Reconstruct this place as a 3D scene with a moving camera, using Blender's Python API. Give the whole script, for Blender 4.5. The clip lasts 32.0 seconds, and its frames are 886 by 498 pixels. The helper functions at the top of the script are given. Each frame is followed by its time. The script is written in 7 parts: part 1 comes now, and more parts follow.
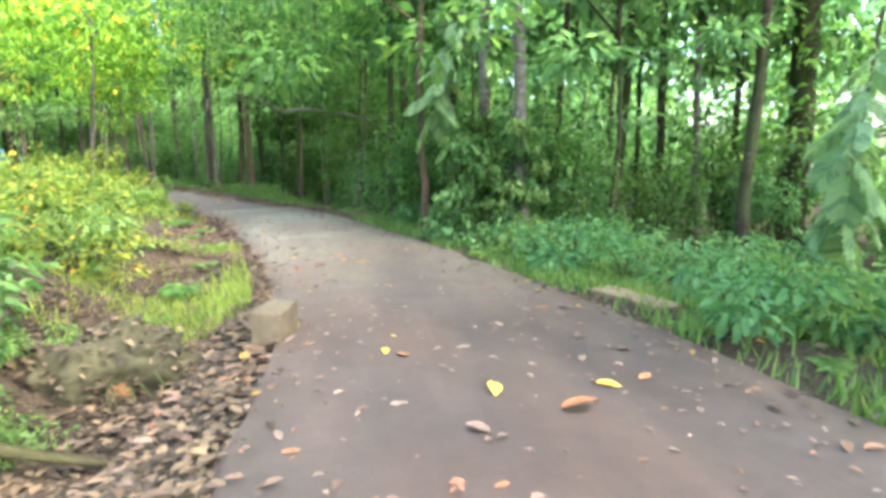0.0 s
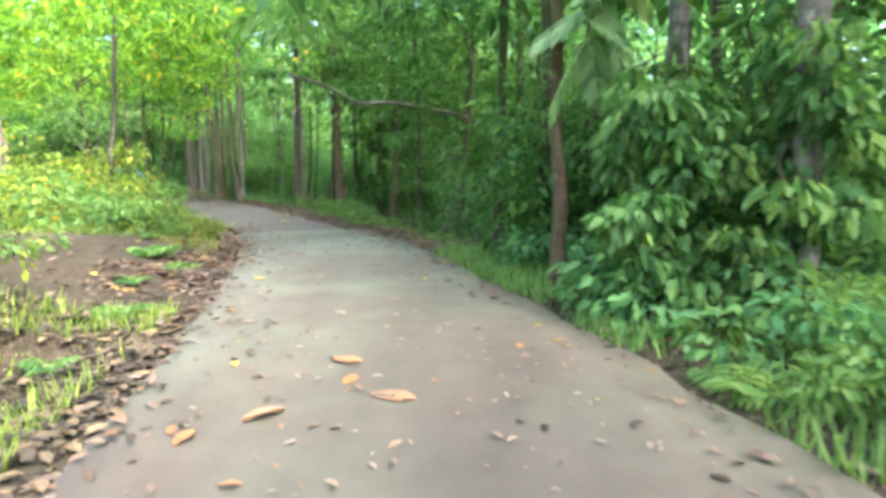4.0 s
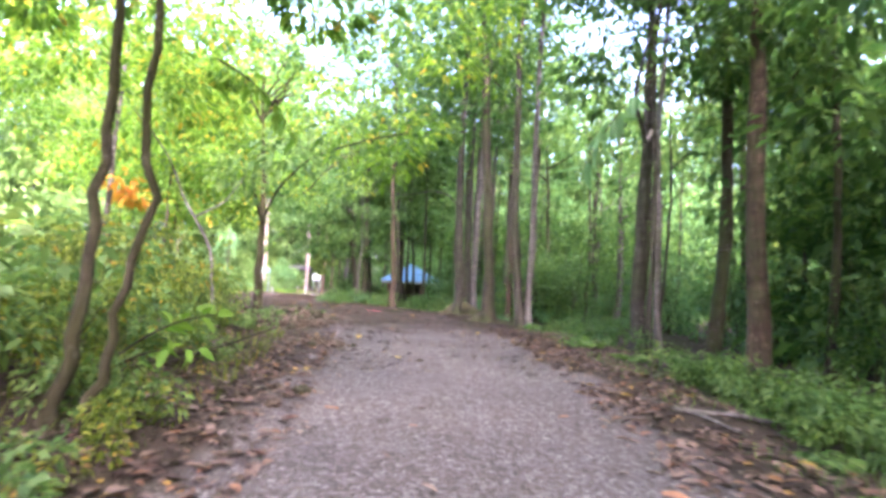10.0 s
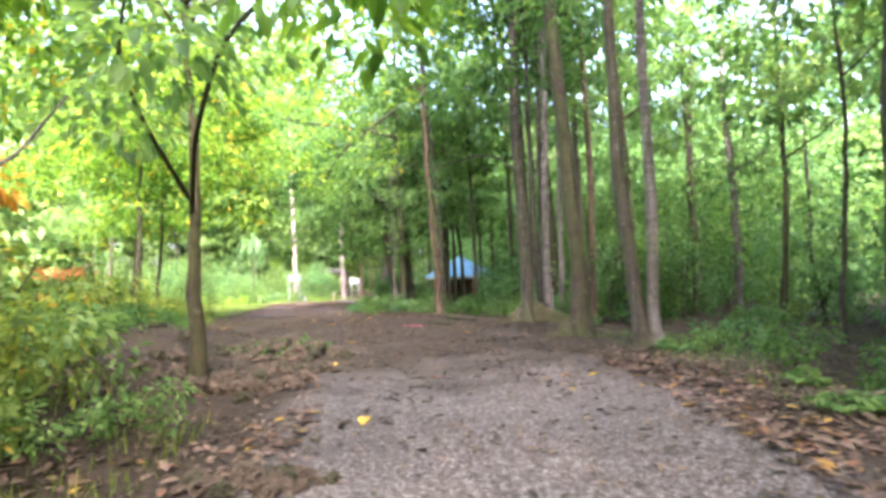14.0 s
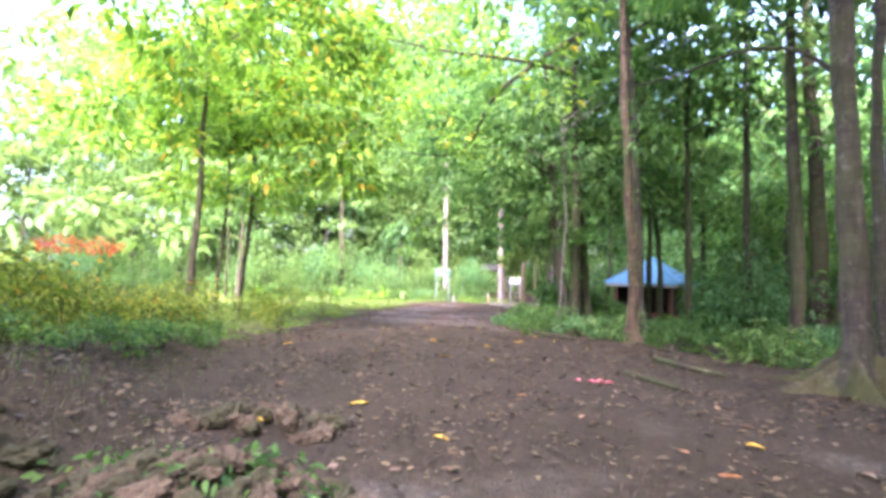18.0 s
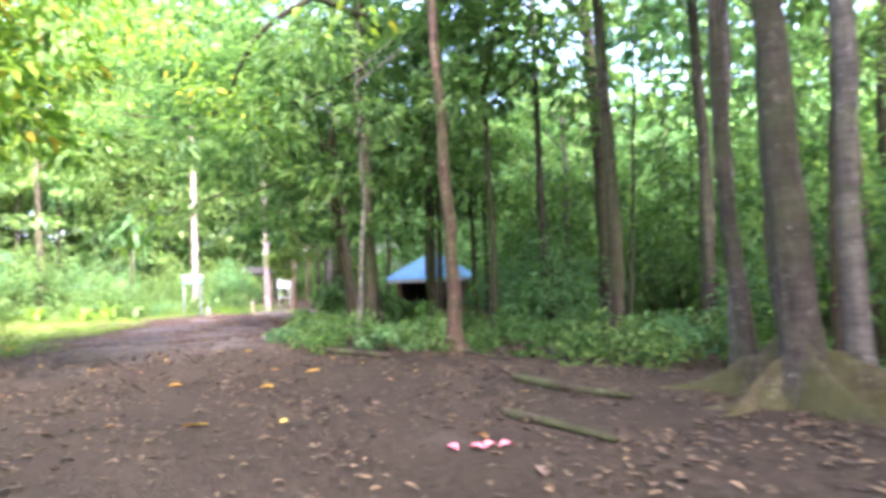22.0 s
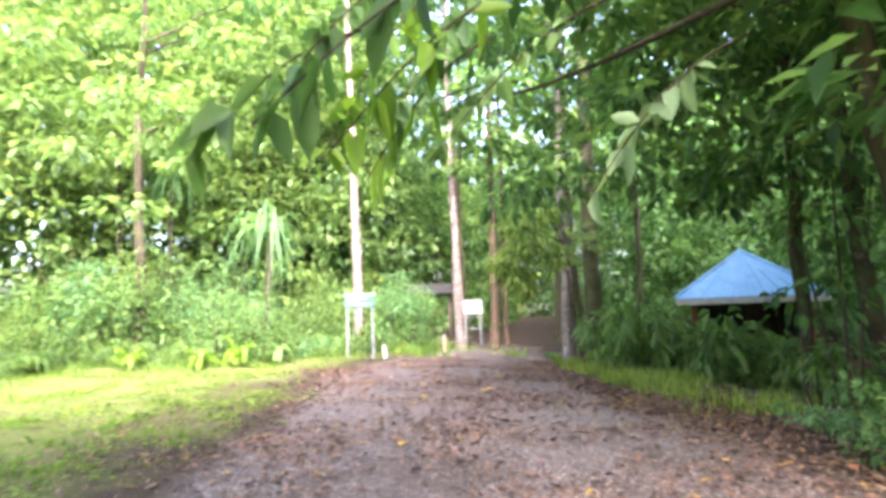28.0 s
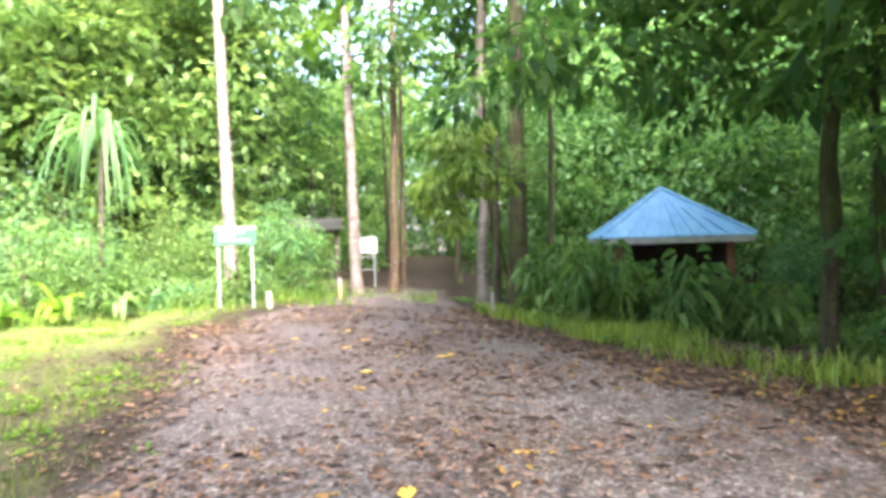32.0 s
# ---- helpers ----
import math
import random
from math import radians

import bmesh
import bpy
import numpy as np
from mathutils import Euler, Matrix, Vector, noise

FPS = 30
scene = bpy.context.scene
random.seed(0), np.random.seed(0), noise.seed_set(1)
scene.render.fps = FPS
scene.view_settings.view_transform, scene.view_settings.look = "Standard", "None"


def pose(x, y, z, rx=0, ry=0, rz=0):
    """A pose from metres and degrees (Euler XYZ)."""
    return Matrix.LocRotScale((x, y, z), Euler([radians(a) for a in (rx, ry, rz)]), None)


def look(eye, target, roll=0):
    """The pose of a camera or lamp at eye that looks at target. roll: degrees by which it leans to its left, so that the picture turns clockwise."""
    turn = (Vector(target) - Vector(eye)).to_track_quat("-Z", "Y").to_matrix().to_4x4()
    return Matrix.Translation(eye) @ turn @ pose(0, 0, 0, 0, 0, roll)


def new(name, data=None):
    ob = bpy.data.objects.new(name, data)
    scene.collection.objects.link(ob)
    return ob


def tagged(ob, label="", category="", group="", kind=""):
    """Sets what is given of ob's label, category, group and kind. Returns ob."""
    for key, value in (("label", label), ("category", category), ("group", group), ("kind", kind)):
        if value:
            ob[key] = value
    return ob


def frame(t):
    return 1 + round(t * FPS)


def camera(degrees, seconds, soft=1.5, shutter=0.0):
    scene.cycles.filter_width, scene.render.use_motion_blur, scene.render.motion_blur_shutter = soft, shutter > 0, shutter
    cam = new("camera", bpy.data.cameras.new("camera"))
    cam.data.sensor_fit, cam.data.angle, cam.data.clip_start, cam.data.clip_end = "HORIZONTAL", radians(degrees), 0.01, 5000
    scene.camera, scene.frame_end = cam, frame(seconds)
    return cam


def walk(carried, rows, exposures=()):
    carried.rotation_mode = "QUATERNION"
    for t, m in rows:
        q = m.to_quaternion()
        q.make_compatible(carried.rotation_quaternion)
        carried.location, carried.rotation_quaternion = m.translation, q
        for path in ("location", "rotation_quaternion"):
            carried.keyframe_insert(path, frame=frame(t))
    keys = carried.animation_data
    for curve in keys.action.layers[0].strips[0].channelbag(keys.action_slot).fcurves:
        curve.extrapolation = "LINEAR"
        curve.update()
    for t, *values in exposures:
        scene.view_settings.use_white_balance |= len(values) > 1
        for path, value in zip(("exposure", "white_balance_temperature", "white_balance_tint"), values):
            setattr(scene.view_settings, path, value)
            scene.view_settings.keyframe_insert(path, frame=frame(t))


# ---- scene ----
cam = camera(77.5, 32.0, soft=3.6, shutter=0.4)
PATH = [
    (0, (0.837, -1.544, 1.482), (1.134, 0.407, 1.155), -0.3),
    (0.5, (0.884, -0.932, 1.457), (1.164, 1.02, 1.127), -0.8),
    (1, (0.914, -0.209, 1.398), (1.143, 1.755, 1.097), -0.6),
    (1.5, (0.986, 0.452, 1.337), (1.251, 2.416, 1.073), -0.8),
    (2, (1.108, 1.16, 1.273), (1.39, 3.131, 1.089), -1.1),
    (2.5, (1.187, 1.826, 1.208), (1.433, 3.799, 0.985), -0.8),
    (3, (1.266, 2.497, 1.167), (1.492, 4.471, 0.943), -0.3),
    (3.5, (1.267, 3.137, 1.119), (1.299, 5.123, 0.885), -0.5),
    (4, (1.255, 3.85, 1.093), (1.157, 5.832, 0.845), 0.2),
    (4.5, (1.169, 4.536, 1.08), (0.885, 6.5, 0.833), -0.1),
    (6.5, (-0.337, 9.42, 1.22), (-0.873, 11.346, 1.17), -1.2),
    (7, (-0.748, 10.71, 1.203), (-1.299, 12.633, 1.15), -1.9),
    (7.5, (-1.012, 11.852, 1.174), (-1.497, 13.792, 1.119), -2.1),
    (8, (-1.375, 13.106, 1.15), (-1.845, 15.05, 1.131), -2.0),
    (8.5, (-1.889, 14.41, 1.175), (-2.492, 16.294, 1.473), -1.4),
    (9, (-2.506, 15.65, 1.154), (-3.282, 17.438, 1.605), 0.3),
    (9.5, (-3.231, 16.831, 1.11), (-4.243, 18.544, 1.324), 2.2),
    (10, (-4.033, 17.956, 1.08), (-5.143, 19.615, 1.212), 2.9),
    (10.5, (-4.829, 18.961, 1.079), (-5.97, 20.601, 1.177), 2.7),
    (11, (-5.564, 19.858, 1.097), (-6.768, 21.455, 1.113), 3.2),
    (11.5, (-6.005, 20.386, 1.162), (-7.257, 21.94, 1.291), 1.1),
    (12, (-6.249, 20.711, 1.178), (-7.484, 22.277, 1.323), 0.9),
    (12.5, (-6.446, 21.059, 1.207), (-7.672, 22.633, 1.354), -0.2),
    (13, (-6.752, 21.397, 1.217), (-7.977, 22.977, 1.276), -0.9),
    (13.5, (-7.018, 21.898, 1.291), (-8.245, 23.475, 1.378), -2.0),
    (15.5, (-9.06, 24.354, 1.343), (-10.395, 25.842, 1.401), -0.1),
    (16, (-9.569, 25.196, 1.446), (-10.952, 26.64, 1.472), 0.5),
    (16.5, (-9.974, 25.664, 1.222), (-11.397, 27.065, 1.338), 3.1),
    (17, (-10.678, 26.378, 1.278), (-12.152, 27.724, 1.403), 2.3),
    (17.5, (-11.473, 26.999, 1.3), (-13.055, 28.218, 1.41), 2.3),
    (18, (-12.19, 27.502, 1.347), (-13.85, 28.614, 1.446), 1.6),
    (18.5, (-12.533, 27.787, 1.347), (-14.187, 28.9, 1.494), 0.5),
    (19, (-12.706, 27.863, 1.361), (-14.359, 28.979, 1.503), -0.1),
    (19.5, (-12.887, 27.959, 1.241), (-14.545, 29.075, 1.343), 1.5),
    (20, (-13.127, 28.237, 1.285), (-14.571, 29.614, 1.425), 0.0),
    (20.5, (-13.525, 28.506, 1.303), (-14.666, 30.132, 1.54), 0.3),
    (21, (-13.971, 28.876, 1.297), (-14.944, 30.61, 1.512), -1.2),
    (21.5, (-14.492, 29.206, 1.263), (-15.36, 31.006, 1.353), -0.8),
    (22, (-15.091, 29.539, 1.293), (-16.144, 31.236, 1.396), -1.8),
    (22.5, (-15.794, 29.897, 1.319), (-17.082, 31.423, 1.431), -1.2),
    (23, (-16.562, 30.255, 1.342), (-17.999, 31.633, 1.536), -0.5),
    (23.5, (-17.287, 30.675, 1.278), (-18.749, 32.025, 1.475), -0.0),
    (24, (-18.058, 31.137, 1.221), (-19.601, 32.394, 1.419), -0.2),
    (24.5, (-18.805, 31.622, 1.133), (-20.408, 32.8, 1.339), -0.4),
    (26.5, (-22.576, 33.045, 1.177), (-24.107, 34.304, 1.442), -3.0),
    (27, (-23.615, 33.519, 1.164), (-25.054, 34.882, 1.432), -3.1),
    (27.5, (-24.591, 33.994, 1.2), (-26.01, 35.389, 1.404), -1.8),
    (28, (-25.492, 34.492, 1.279), (-26.807, 35.984, 1.489), -2.1),
    (28.5, (-26.491, 35.007, 1.29), (-27.669, 36.609, 1.503), -1.8),
    (29, (-27.27, 35.397, 1.236), (-28.45, 36.998, 1.45), -0.5),
    (29.5, (-27.783, 35.588, 1.241), (-28.989, 37.183, 1.274), 4.2),
    (30, (-27.835, 35.574, 1.265), (-29.045, 37.166, 1.304), 4.4),
    (30.5, (-27.697, 35.45, 1.266), (-28.802, 37.115, 1.34), 2.4),
    (31, (-27.737, 35.493, 1.267), (-28.826, 37.17, 1.313), 1.9),
    (31.5, (-27.813, 35.665, 1.275), (-28.83, 37.387, 1.275), 1.5),
    (32, (-28.006, 35.901, 1.278), (-28.916, 37.681, 1.254), -1.6),
]

EXPOSURES = [(0.0, 4.42, 5800, 12), (4.0, 4.48, 5800, 8), (7.0, 4.7, 5900, 36), (9.2, 4.32, 5700, 44), (10.8, 4.42, 5750, 36), (13.0, 4.3, 5950, 30), (15.8, 4.35, 6000, 32), (17.5, 4.26, 5550, 36), (22.0, 4.38, 5650, 36), (24.5, 4.35, 5700, 38), (28.0, 4.15, 5950, 32), (31.0, 4.2, 6050, 22), (32.0, 4.2, 6050, 22)]
walk(cam, [(t, look(eye, target, roll)) for t, eye, target, roll in PATH], EXPOSURES)

# ---------------- daylight: bright overcast sky, soft high sun over the open side ----------------
SUN_EL, SUN_AZ = radians(43), radians(132)
world = bpy.data.worlds.new("overcast_sky")
scene.world = world
world.use_nodes = True
wn = world.node_tree
wn.nodes.clear()
sky = wn.nodes.new("ShaderNodeTexSky")
sky.sky_type, sky.sun_disc = "NISHITA", False
sky.sun_elevation, sky.sun_rotation = SUN_EL, SUN_AZ
sky.air_density, sky.dust_density, sky.ozone_density = 1.0, 6.0, 0.6
bg = wn.nodes.new("ShaderNodeBackground")
bg.inputs["Strength"].default_value = 0.15
wo = wn.nodes.new("ShaderNodeOutputWorld")
wn.links.new(sky.outputs[0], bg.inputs[0])
wn.links.new(bg.outputs[0], wo.inputs[0])
sun = new("sun", bpy.data.lights.new("sun", "SUN"))
sun.data.energy, sun.data.angle, sun.data.color = 1.7, radians(28), (1.0, 0.95, 0.86)
sun.matrix_world = look((0, 0, 60), (-60 * math.sin(SUN_AZ) / math.tan(SUN_EL), -60 * math.cos(SUN_AZ) / math.tan(SUN_EL), 0))

# ---------------- materials ----------------
def nodes_of(name):
    m = bpy.data.materials.new(name)
    m.use_nodes = True
    nt = m.node_tree
    nt.nodes.clear()
    return m, nt


def nd(nt, kind, **vals):
    n = nt.nodes.new(kind)
    for k, v in vals.items():
        n.inputs[k.replace("_", " ")].default_value = v
    return n


def ramp(nt, fac, stops):
    r = nt.nodes.new("ShaderNodeValToRGB")
    el = r.color_ramp.elements
    while len(el) < len(stops):
        el.new(0.5)
    for e, (p, c) in zip(el, stops):
        e.position, e.color = p, (*c, 1)
    nt.links.new(fac, r.inputs["Fac"])
    return r.outputs["Color"]


def mixc(nt, fac, a, b, mode="MIX"):
    n = nt.nodes.new("ShaderNodeMix")
    n.data_type, n.blend_type = "RGBA", mode
    for val, sock in ((fac, n.inputs[0]), (a, n.inputs[6]), (b, n.inputs[7])):
        if isinstance(val, (int, float)):
            sock.default_value = val
        elif isinstance(val, tuple):
            sock.default_value = (*val, 1)
        else:
            nt.links.new(val, sock)
    return n.outputs[2]


def noise_fac(nt, scale, detail=4.0, rough=0.6, stretch=None, coord="Object"):
    tc = nt.nodes.new("ShaderNodeTexCoord")
    vec = tc.outputs[coord]
    if stretch:
        mp = nt.nodes.new("ShaderNodeMapping")
        mp.inputs["Scale"].default_value = stretch
        nt.links.new(vec, mp.inputs["Vector"])
        vec = mp.outputs["Vector"]
    n = nd(nt, "ShaderNodeTexNoise", Scale=scale, Detail=detail, Roughness=rough)
    nt.links.new(vec, n.inputs["Vector"])
    return n.outputs["Fac"]


def finish(nt, color, rough=0.8, metal=0.0, bump=None, strength=0.4, dist=0.02, spec=0.3):
    p = nd(nt, "ShaderNodeBsdfPrincipled", Roughness=rough, Metallic=metal)
    p.inputs["Specular IOR Level"].default_value = spec
    if isinstance(color, tuple):
        p.inputs["Base Color"].default_value = (*color, 1)
    else:
        nt.links.new(color, p.inputs["Base Color"])
    if bump is not None:
        b = nd(nt, "ShaderNodeBump", Strength=strength, Distance=dist)
        nt.links.new(bump, b.inputs["Height"])
        nt.links.new(b.outputs["Normal"], p.inputs["Normal"])
    o = nt.nodes.new("ShaderNodeOutputMaterial")
    nt.links.new(p.outputs[0], o.inputs[0])
    return p


def leaf_mat(name, dark, mid, light, gloss=0.55, glow=0.5, odd=None):
    """Leaf: each leaf its own tint, light shines through the blade."""
    m, nt = nodes_of(name)
    geo, info = nt.nodes.new("ShaderNodeNewGeometry"), nt.nodes.new("ShaderNodeObjectInfo")
    stops = [(0.0, dark), (0.5, mid), (0.93, light)]
    if odd:
        stops += [(0.99, odd)]
    col = ramp(nt, geo.outputs["Random Per Island"], stops)
    patch = noise_fac(nt, 0.9, 2.0)
    col = mixc(nt, patch, col, ramp(nt, patch, [(0.35, (0.55, 0.62, 0.5)), (0.65, (1.2, 1.12, 0.8))]), "MULTIPLY")
    tint = ramp(nt, info.outputs["Random"], [(0.0, (0.82, 0.92, 0.85)), (1.0, (1.12, 1.08, 0.95))])
    col = mixc(nt, 1.0, col, tint, "MULTIPLY")
    p = nd(nt, "ShaderNodeBsdfPrincipled", Roughness=gloss)
    p.inputs["Specular IOR Level"].default_value = 0.25
    nt.links.new(col, p.inputs["Base Color"])
    tr = nt.nodes.new("ShaderNodeBsdfTranslucent")
    nt.links.new(mixc(nt, 1.0, col, (1.55, 1.45, 0.95), "MULTIPLY"), tr.inputs["Color"])
    mx = nd(nt, "ShaderNodeMixShader", Fac=glow)
    nt.links.new(p.outputs[0], mx.inputs[1])
    nt.links.new(tr.outputs[0], mx.inputs[2])
    o = nt.nodes.new("ShaderNodeOutputMaterial")
    nt.links.new(mx.outputs[0], o.inputs[0])
    return m


def dry_leaf_mat(name, stops):
    m, nt = nodes_of(name)
    geo = nt.nodes.new("ShaderNodeNewGeometry")
    info = nt.nodes.new("ShaderNodeObjectInfo")
    add = nt.nodes.new("ShaderNodeMath")
    add.operation = "ADD"
    nt.links.new(geo.outputs["Random Per Island"], add.inputs[0])
    nt.links.new(info.outputs["Random"], add.inputs[1])
    fr = nt.nodes.new("ShaderNodeMath")
    fr.operation = "FRACT"
    nt.links.new(add.outputs[0], fr.inputs[0])
    col = ramp(nt, fr.outputs[0], stops)
    spot = noise_fac(nt, 45.0, 3.0)
    col = mixc(nt, 0.5, col, ramp(nt, spot, [(0.3, (0.45, 0.42, 0.4)), (0.6, (1.15, 1.1, 1.0))]), "MULTIPLY")
    finish(nt, col, 0.62, bump=spot, strength=0.3, dist=0.005)
    return m


def bark_mat(name, dark, light, moss=(0.12, 0.15, 0.04), mossy=0.25, scale=9.0):
    m, nt = nodes_of(name)
    grain = noise_fac(nt, scale * 1.6, 7.0, 0.72, (1, 1, 0.16))
    rings = noise_fac(nt, 3.2, 5.0, 0.7, (0.7, 0.7, 2.6))
    blot = noise_fac(nt, 1.3, 5.0, 0.68)
    col = ramp(nt, grain, [(0.32, dark), (0.66, light)])
    col = mixc(nt, 0.75, col, ramp(nt, rings, [(0.36, (0.42, 0.41, 0.4)), (0.6, (1.15, 1.13, 1.1))]), "MULTIPLY")
    lich = noise_fac(nt, 6.5, 6.0, 0.75)
    col = mixc(nt, ramp(nt, lich, [(0.57, (0, 0, 0)), (0.64, (0.7, 0.7, 0.7))]), col, tuple(min(0.5, 1.45 * c + 0.05) for c in light))
    col = mixc(nt, ramp(nt, blot, [(0.64 - mossy, (0, 0, 0)), (0.84 - mossy, (0.85, 0.85, 0.85))]), col, moss)
    both = nt.nodes.new("ShaderNodeMath")
    both.operation = "MULTIPLY_ADD"
    nt.links.new(rings, both.inputs[0])
    both.inputs[1].default_value = 0.8
    nt.links.new(grain, both.inputs[2])
    finish(nt, col, 0.9, bump=both.outputs[0], strength=1.0, dist=0.04, spec=0.15)
    return m


def plain_mat(name, a, b, scale=6.0, rough=0.75, metal=0.0, bump=0.25, stretch=None):
    m, nt = nodes_of(name)
    n1 = noise_fac(nt, scale, 5.0, 0.65, stretch)
    n2 = noise_fac(nt, scale * 7, 3.0, 0.6)
    col = ramp(nt, n1, [(0.3, a), (0.7, b)])
    col = mixc(nt, 0.35, col, ramp(nt, n2, [(0.3, (0.6, 0.6, 0.6)), (0.7, (1.2, 1.2, 1.2))]), "MULTIPLY")
    finish(nt, col, rough, metal, n2, bump, 0.006)
    return m


def ground_mat():
    """Forest floor: humus, trodden earth, grey gravel and grass soil by the sheet's own wear maps."""
    m, nt = nodes_of("forest_floor")
    att = nt.nodes.new("ShaderNodeAttribute")
    att.attribute_name = "wear"
    sep = nt.nodes.new("ShaderNodeSeparateColor")
    nt.links.new(att.outputs["Color"], sep.inputs[0])
    big, fine = noise_fac(nt, 0.7, 5.0, 0.6), noise_fac(nt, 14.0, 6.0, 0.7)
    grit = nd(nt, "ShaderNodeTexVoronoi", Scale=38.0)
    tc = nt.nodes.new("ShaderNodeTexCoord")
    nt.links.new(tc.outputs["Object"], grit.inputs["Vector"])
    humus = ramp(nt, fine, [(0.3, (0.017, 0.0125, 0.008)), (0.55, (0.046, 0.033, 0.02)), (0.75, (0.082, 0.06, 0.037))])
    earth = ramp(nt, fine, [(0.3, (0.017, 0.0125, 0.008)), (0.7, (0.048, 0.035, 0.022))])
    stone = ramp(nt, grit.outputs["Color"], [(0.1, (0.05, 0.044, 0.042)), (0.5, (0.118, 0.105, 0.1)), (0.9, (0.27, 0.245, 0.235))])
    stone = mixc(nt, ramp(nt, fine, [(0.35, (0.1, 0.1, 0.1)), (0.65, (0.75, 0.75, 0.75))]), stone, (0.062, 0.046, 0.037))
    sod = ramp(nt, fine, [(0.3, (0.04, 0.055, 0.014)), (0.62, (0.12, 0.15, 0.035))])
    blend = nt.nodes.new("ShaderNodeMath")
    blend.operation = "MULTIPLY_ADD"
    nt.links.new(big, blend.inputs[0])
    blend.inputs[1].default_value, blend.inputs[2].default_value = 0.9, -0.45

    def worn(ch):
        a = nt.nodes.new("ShaderNodeMath")
        a.operation = "ADD"
        nt.links.new(sep.outputs[ch], a.inputs[0])
        nt.links.new(blend.outputs[0], a.inputs[1])
        return ramp(nt, a.outputs[0], [(0.32, (0, 0, 0)), (0.68, (1, 1, 1))])

    col = mixc(nt, worn("Blue"), humus, earth)
    col = mixc(nt, worn("Red"), col, stone)
    col = mixc(nt, worn("Green"), col, sod)
    col = mixc(nt, 0.6, col, ramp(nt, big, [(0.3, (0.72, 0.72, 0.72)), (0.7, (1.2, 1.18, 1.12))]), "MULTIPLY")
    h = nt.nodes.new("ShaderNodeMath")
    h.operation = "ADD"
    nt.links.new(fine, h.inputs[0])
    nt.links.new(grit.outputs["Distance"], h.inputs[1])
    finish(nt, col, 0.92, bump=h.outputs[0], strength=0.7, dist=0.03, spec=0.2)
    return m


def concrete_mat():
    m, nt = nodes_of("worn_concrete")
    big, mid, fine = noise_fac(nt, 0.55, 5.0, 0.62), noise_fac(nt, 2.6, 6.0, 0.7), noise_fac(nt, 60.0, 4.0, 0.7)
    col = ramp(nt, big, [(0.3, (0.034, 0.026, 0.021)), (0.5, (0.06, 0.047, 0.039)), (0.7, (0.095, 0.077, 0.064))])
    mud = noise_fac(nt, 0.8, 4.0, 0.6, (1.0, 0.35, 1.0))
    streak = noise_fac(nt, 1.6, 4.0, 0.6, (1.6, 0.22, 1.0))
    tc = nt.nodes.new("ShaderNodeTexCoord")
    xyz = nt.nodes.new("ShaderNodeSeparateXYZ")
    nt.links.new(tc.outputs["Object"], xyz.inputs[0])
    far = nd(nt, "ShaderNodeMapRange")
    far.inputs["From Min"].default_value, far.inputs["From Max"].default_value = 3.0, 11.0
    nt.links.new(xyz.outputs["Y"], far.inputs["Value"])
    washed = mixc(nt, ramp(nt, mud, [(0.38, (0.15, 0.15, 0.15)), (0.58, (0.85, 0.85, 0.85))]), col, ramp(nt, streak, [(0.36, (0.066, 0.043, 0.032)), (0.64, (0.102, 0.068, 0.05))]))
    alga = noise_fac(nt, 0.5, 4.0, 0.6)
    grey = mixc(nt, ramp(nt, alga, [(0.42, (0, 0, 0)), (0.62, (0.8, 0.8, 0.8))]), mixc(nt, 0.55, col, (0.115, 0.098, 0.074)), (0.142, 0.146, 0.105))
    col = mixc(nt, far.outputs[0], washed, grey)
    col = mixc(nt, 0.55, col, ramp(nt, mid, [(0.3, (0.65, 0.65, 0.66)), (0.7, (1.2, 1.2, 1.18))]), "MULTIPLY")
    col = mixc(nt, 0.4, col, ramp(nt, fine, [(0.3, (0.7, 0.7, 0.7)), (0.7, (1.15, 1.15, 1.15))]), "MULTIPLY")
    finish(nt, col, 0.7, bump=fine, strength=0.3, dist=0.008, spec=0.35)
    return m


M = {}
M["ground"], M["concrete"] = ground_mat(), concrete_mat()
M["leaf_forest"] = leaf_mat("forest_leaf", (0.032, 0.082, 0.028), (0.066, 0.148, 0.048), (0.122, 0.22, 0.07), glow=0.55)
M["leaf_bright"] = leaf_mat("sunny_leaf", (0.05, 0.12, 0.015), (0.11, 0.23, 0.025), (0.23, 0.35, 0.04), odd=(0.42, 0.3, 0.03))
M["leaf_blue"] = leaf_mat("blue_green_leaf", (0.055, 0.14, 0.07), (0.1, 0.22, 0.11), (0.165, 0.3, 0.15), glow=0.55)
M["leaf_hedge"] = leaf_mat("hedge_leaf", (0.05, 0.085, 0.016), (0.12, 0.175, 0.028), (0.23, 0.27, 0.045), odd=(0.42, 0.25, 0.04))
M["leaf_red"] = leaf_mat("red_leaf", (0.3, 0.05, 0.03), (0.42, 0.09, 0.05), (0.5, 0.2, 0.06))
M["leaf_amber"] = leaf_mat("amber_leaf", (0.4, 0.16, 0.02), (0.5, 0.24, 0.03), (0.5, 0.35, 0.04))
M["leaf_grass"] = leaf_mat("grass_blade", (0.05, 0.11, 0.018), (0.11, 0.2, 0.03), (0.21, 0.3, 0.05), 0.5, 0.5)
M["leaf_lush"] = leaf_mat("lush_grass", (0.085, 0.145, 0.028), (0.16, 0.235, 0.05), (0.25, 0.32, 0.08), 0.5, 0.55)
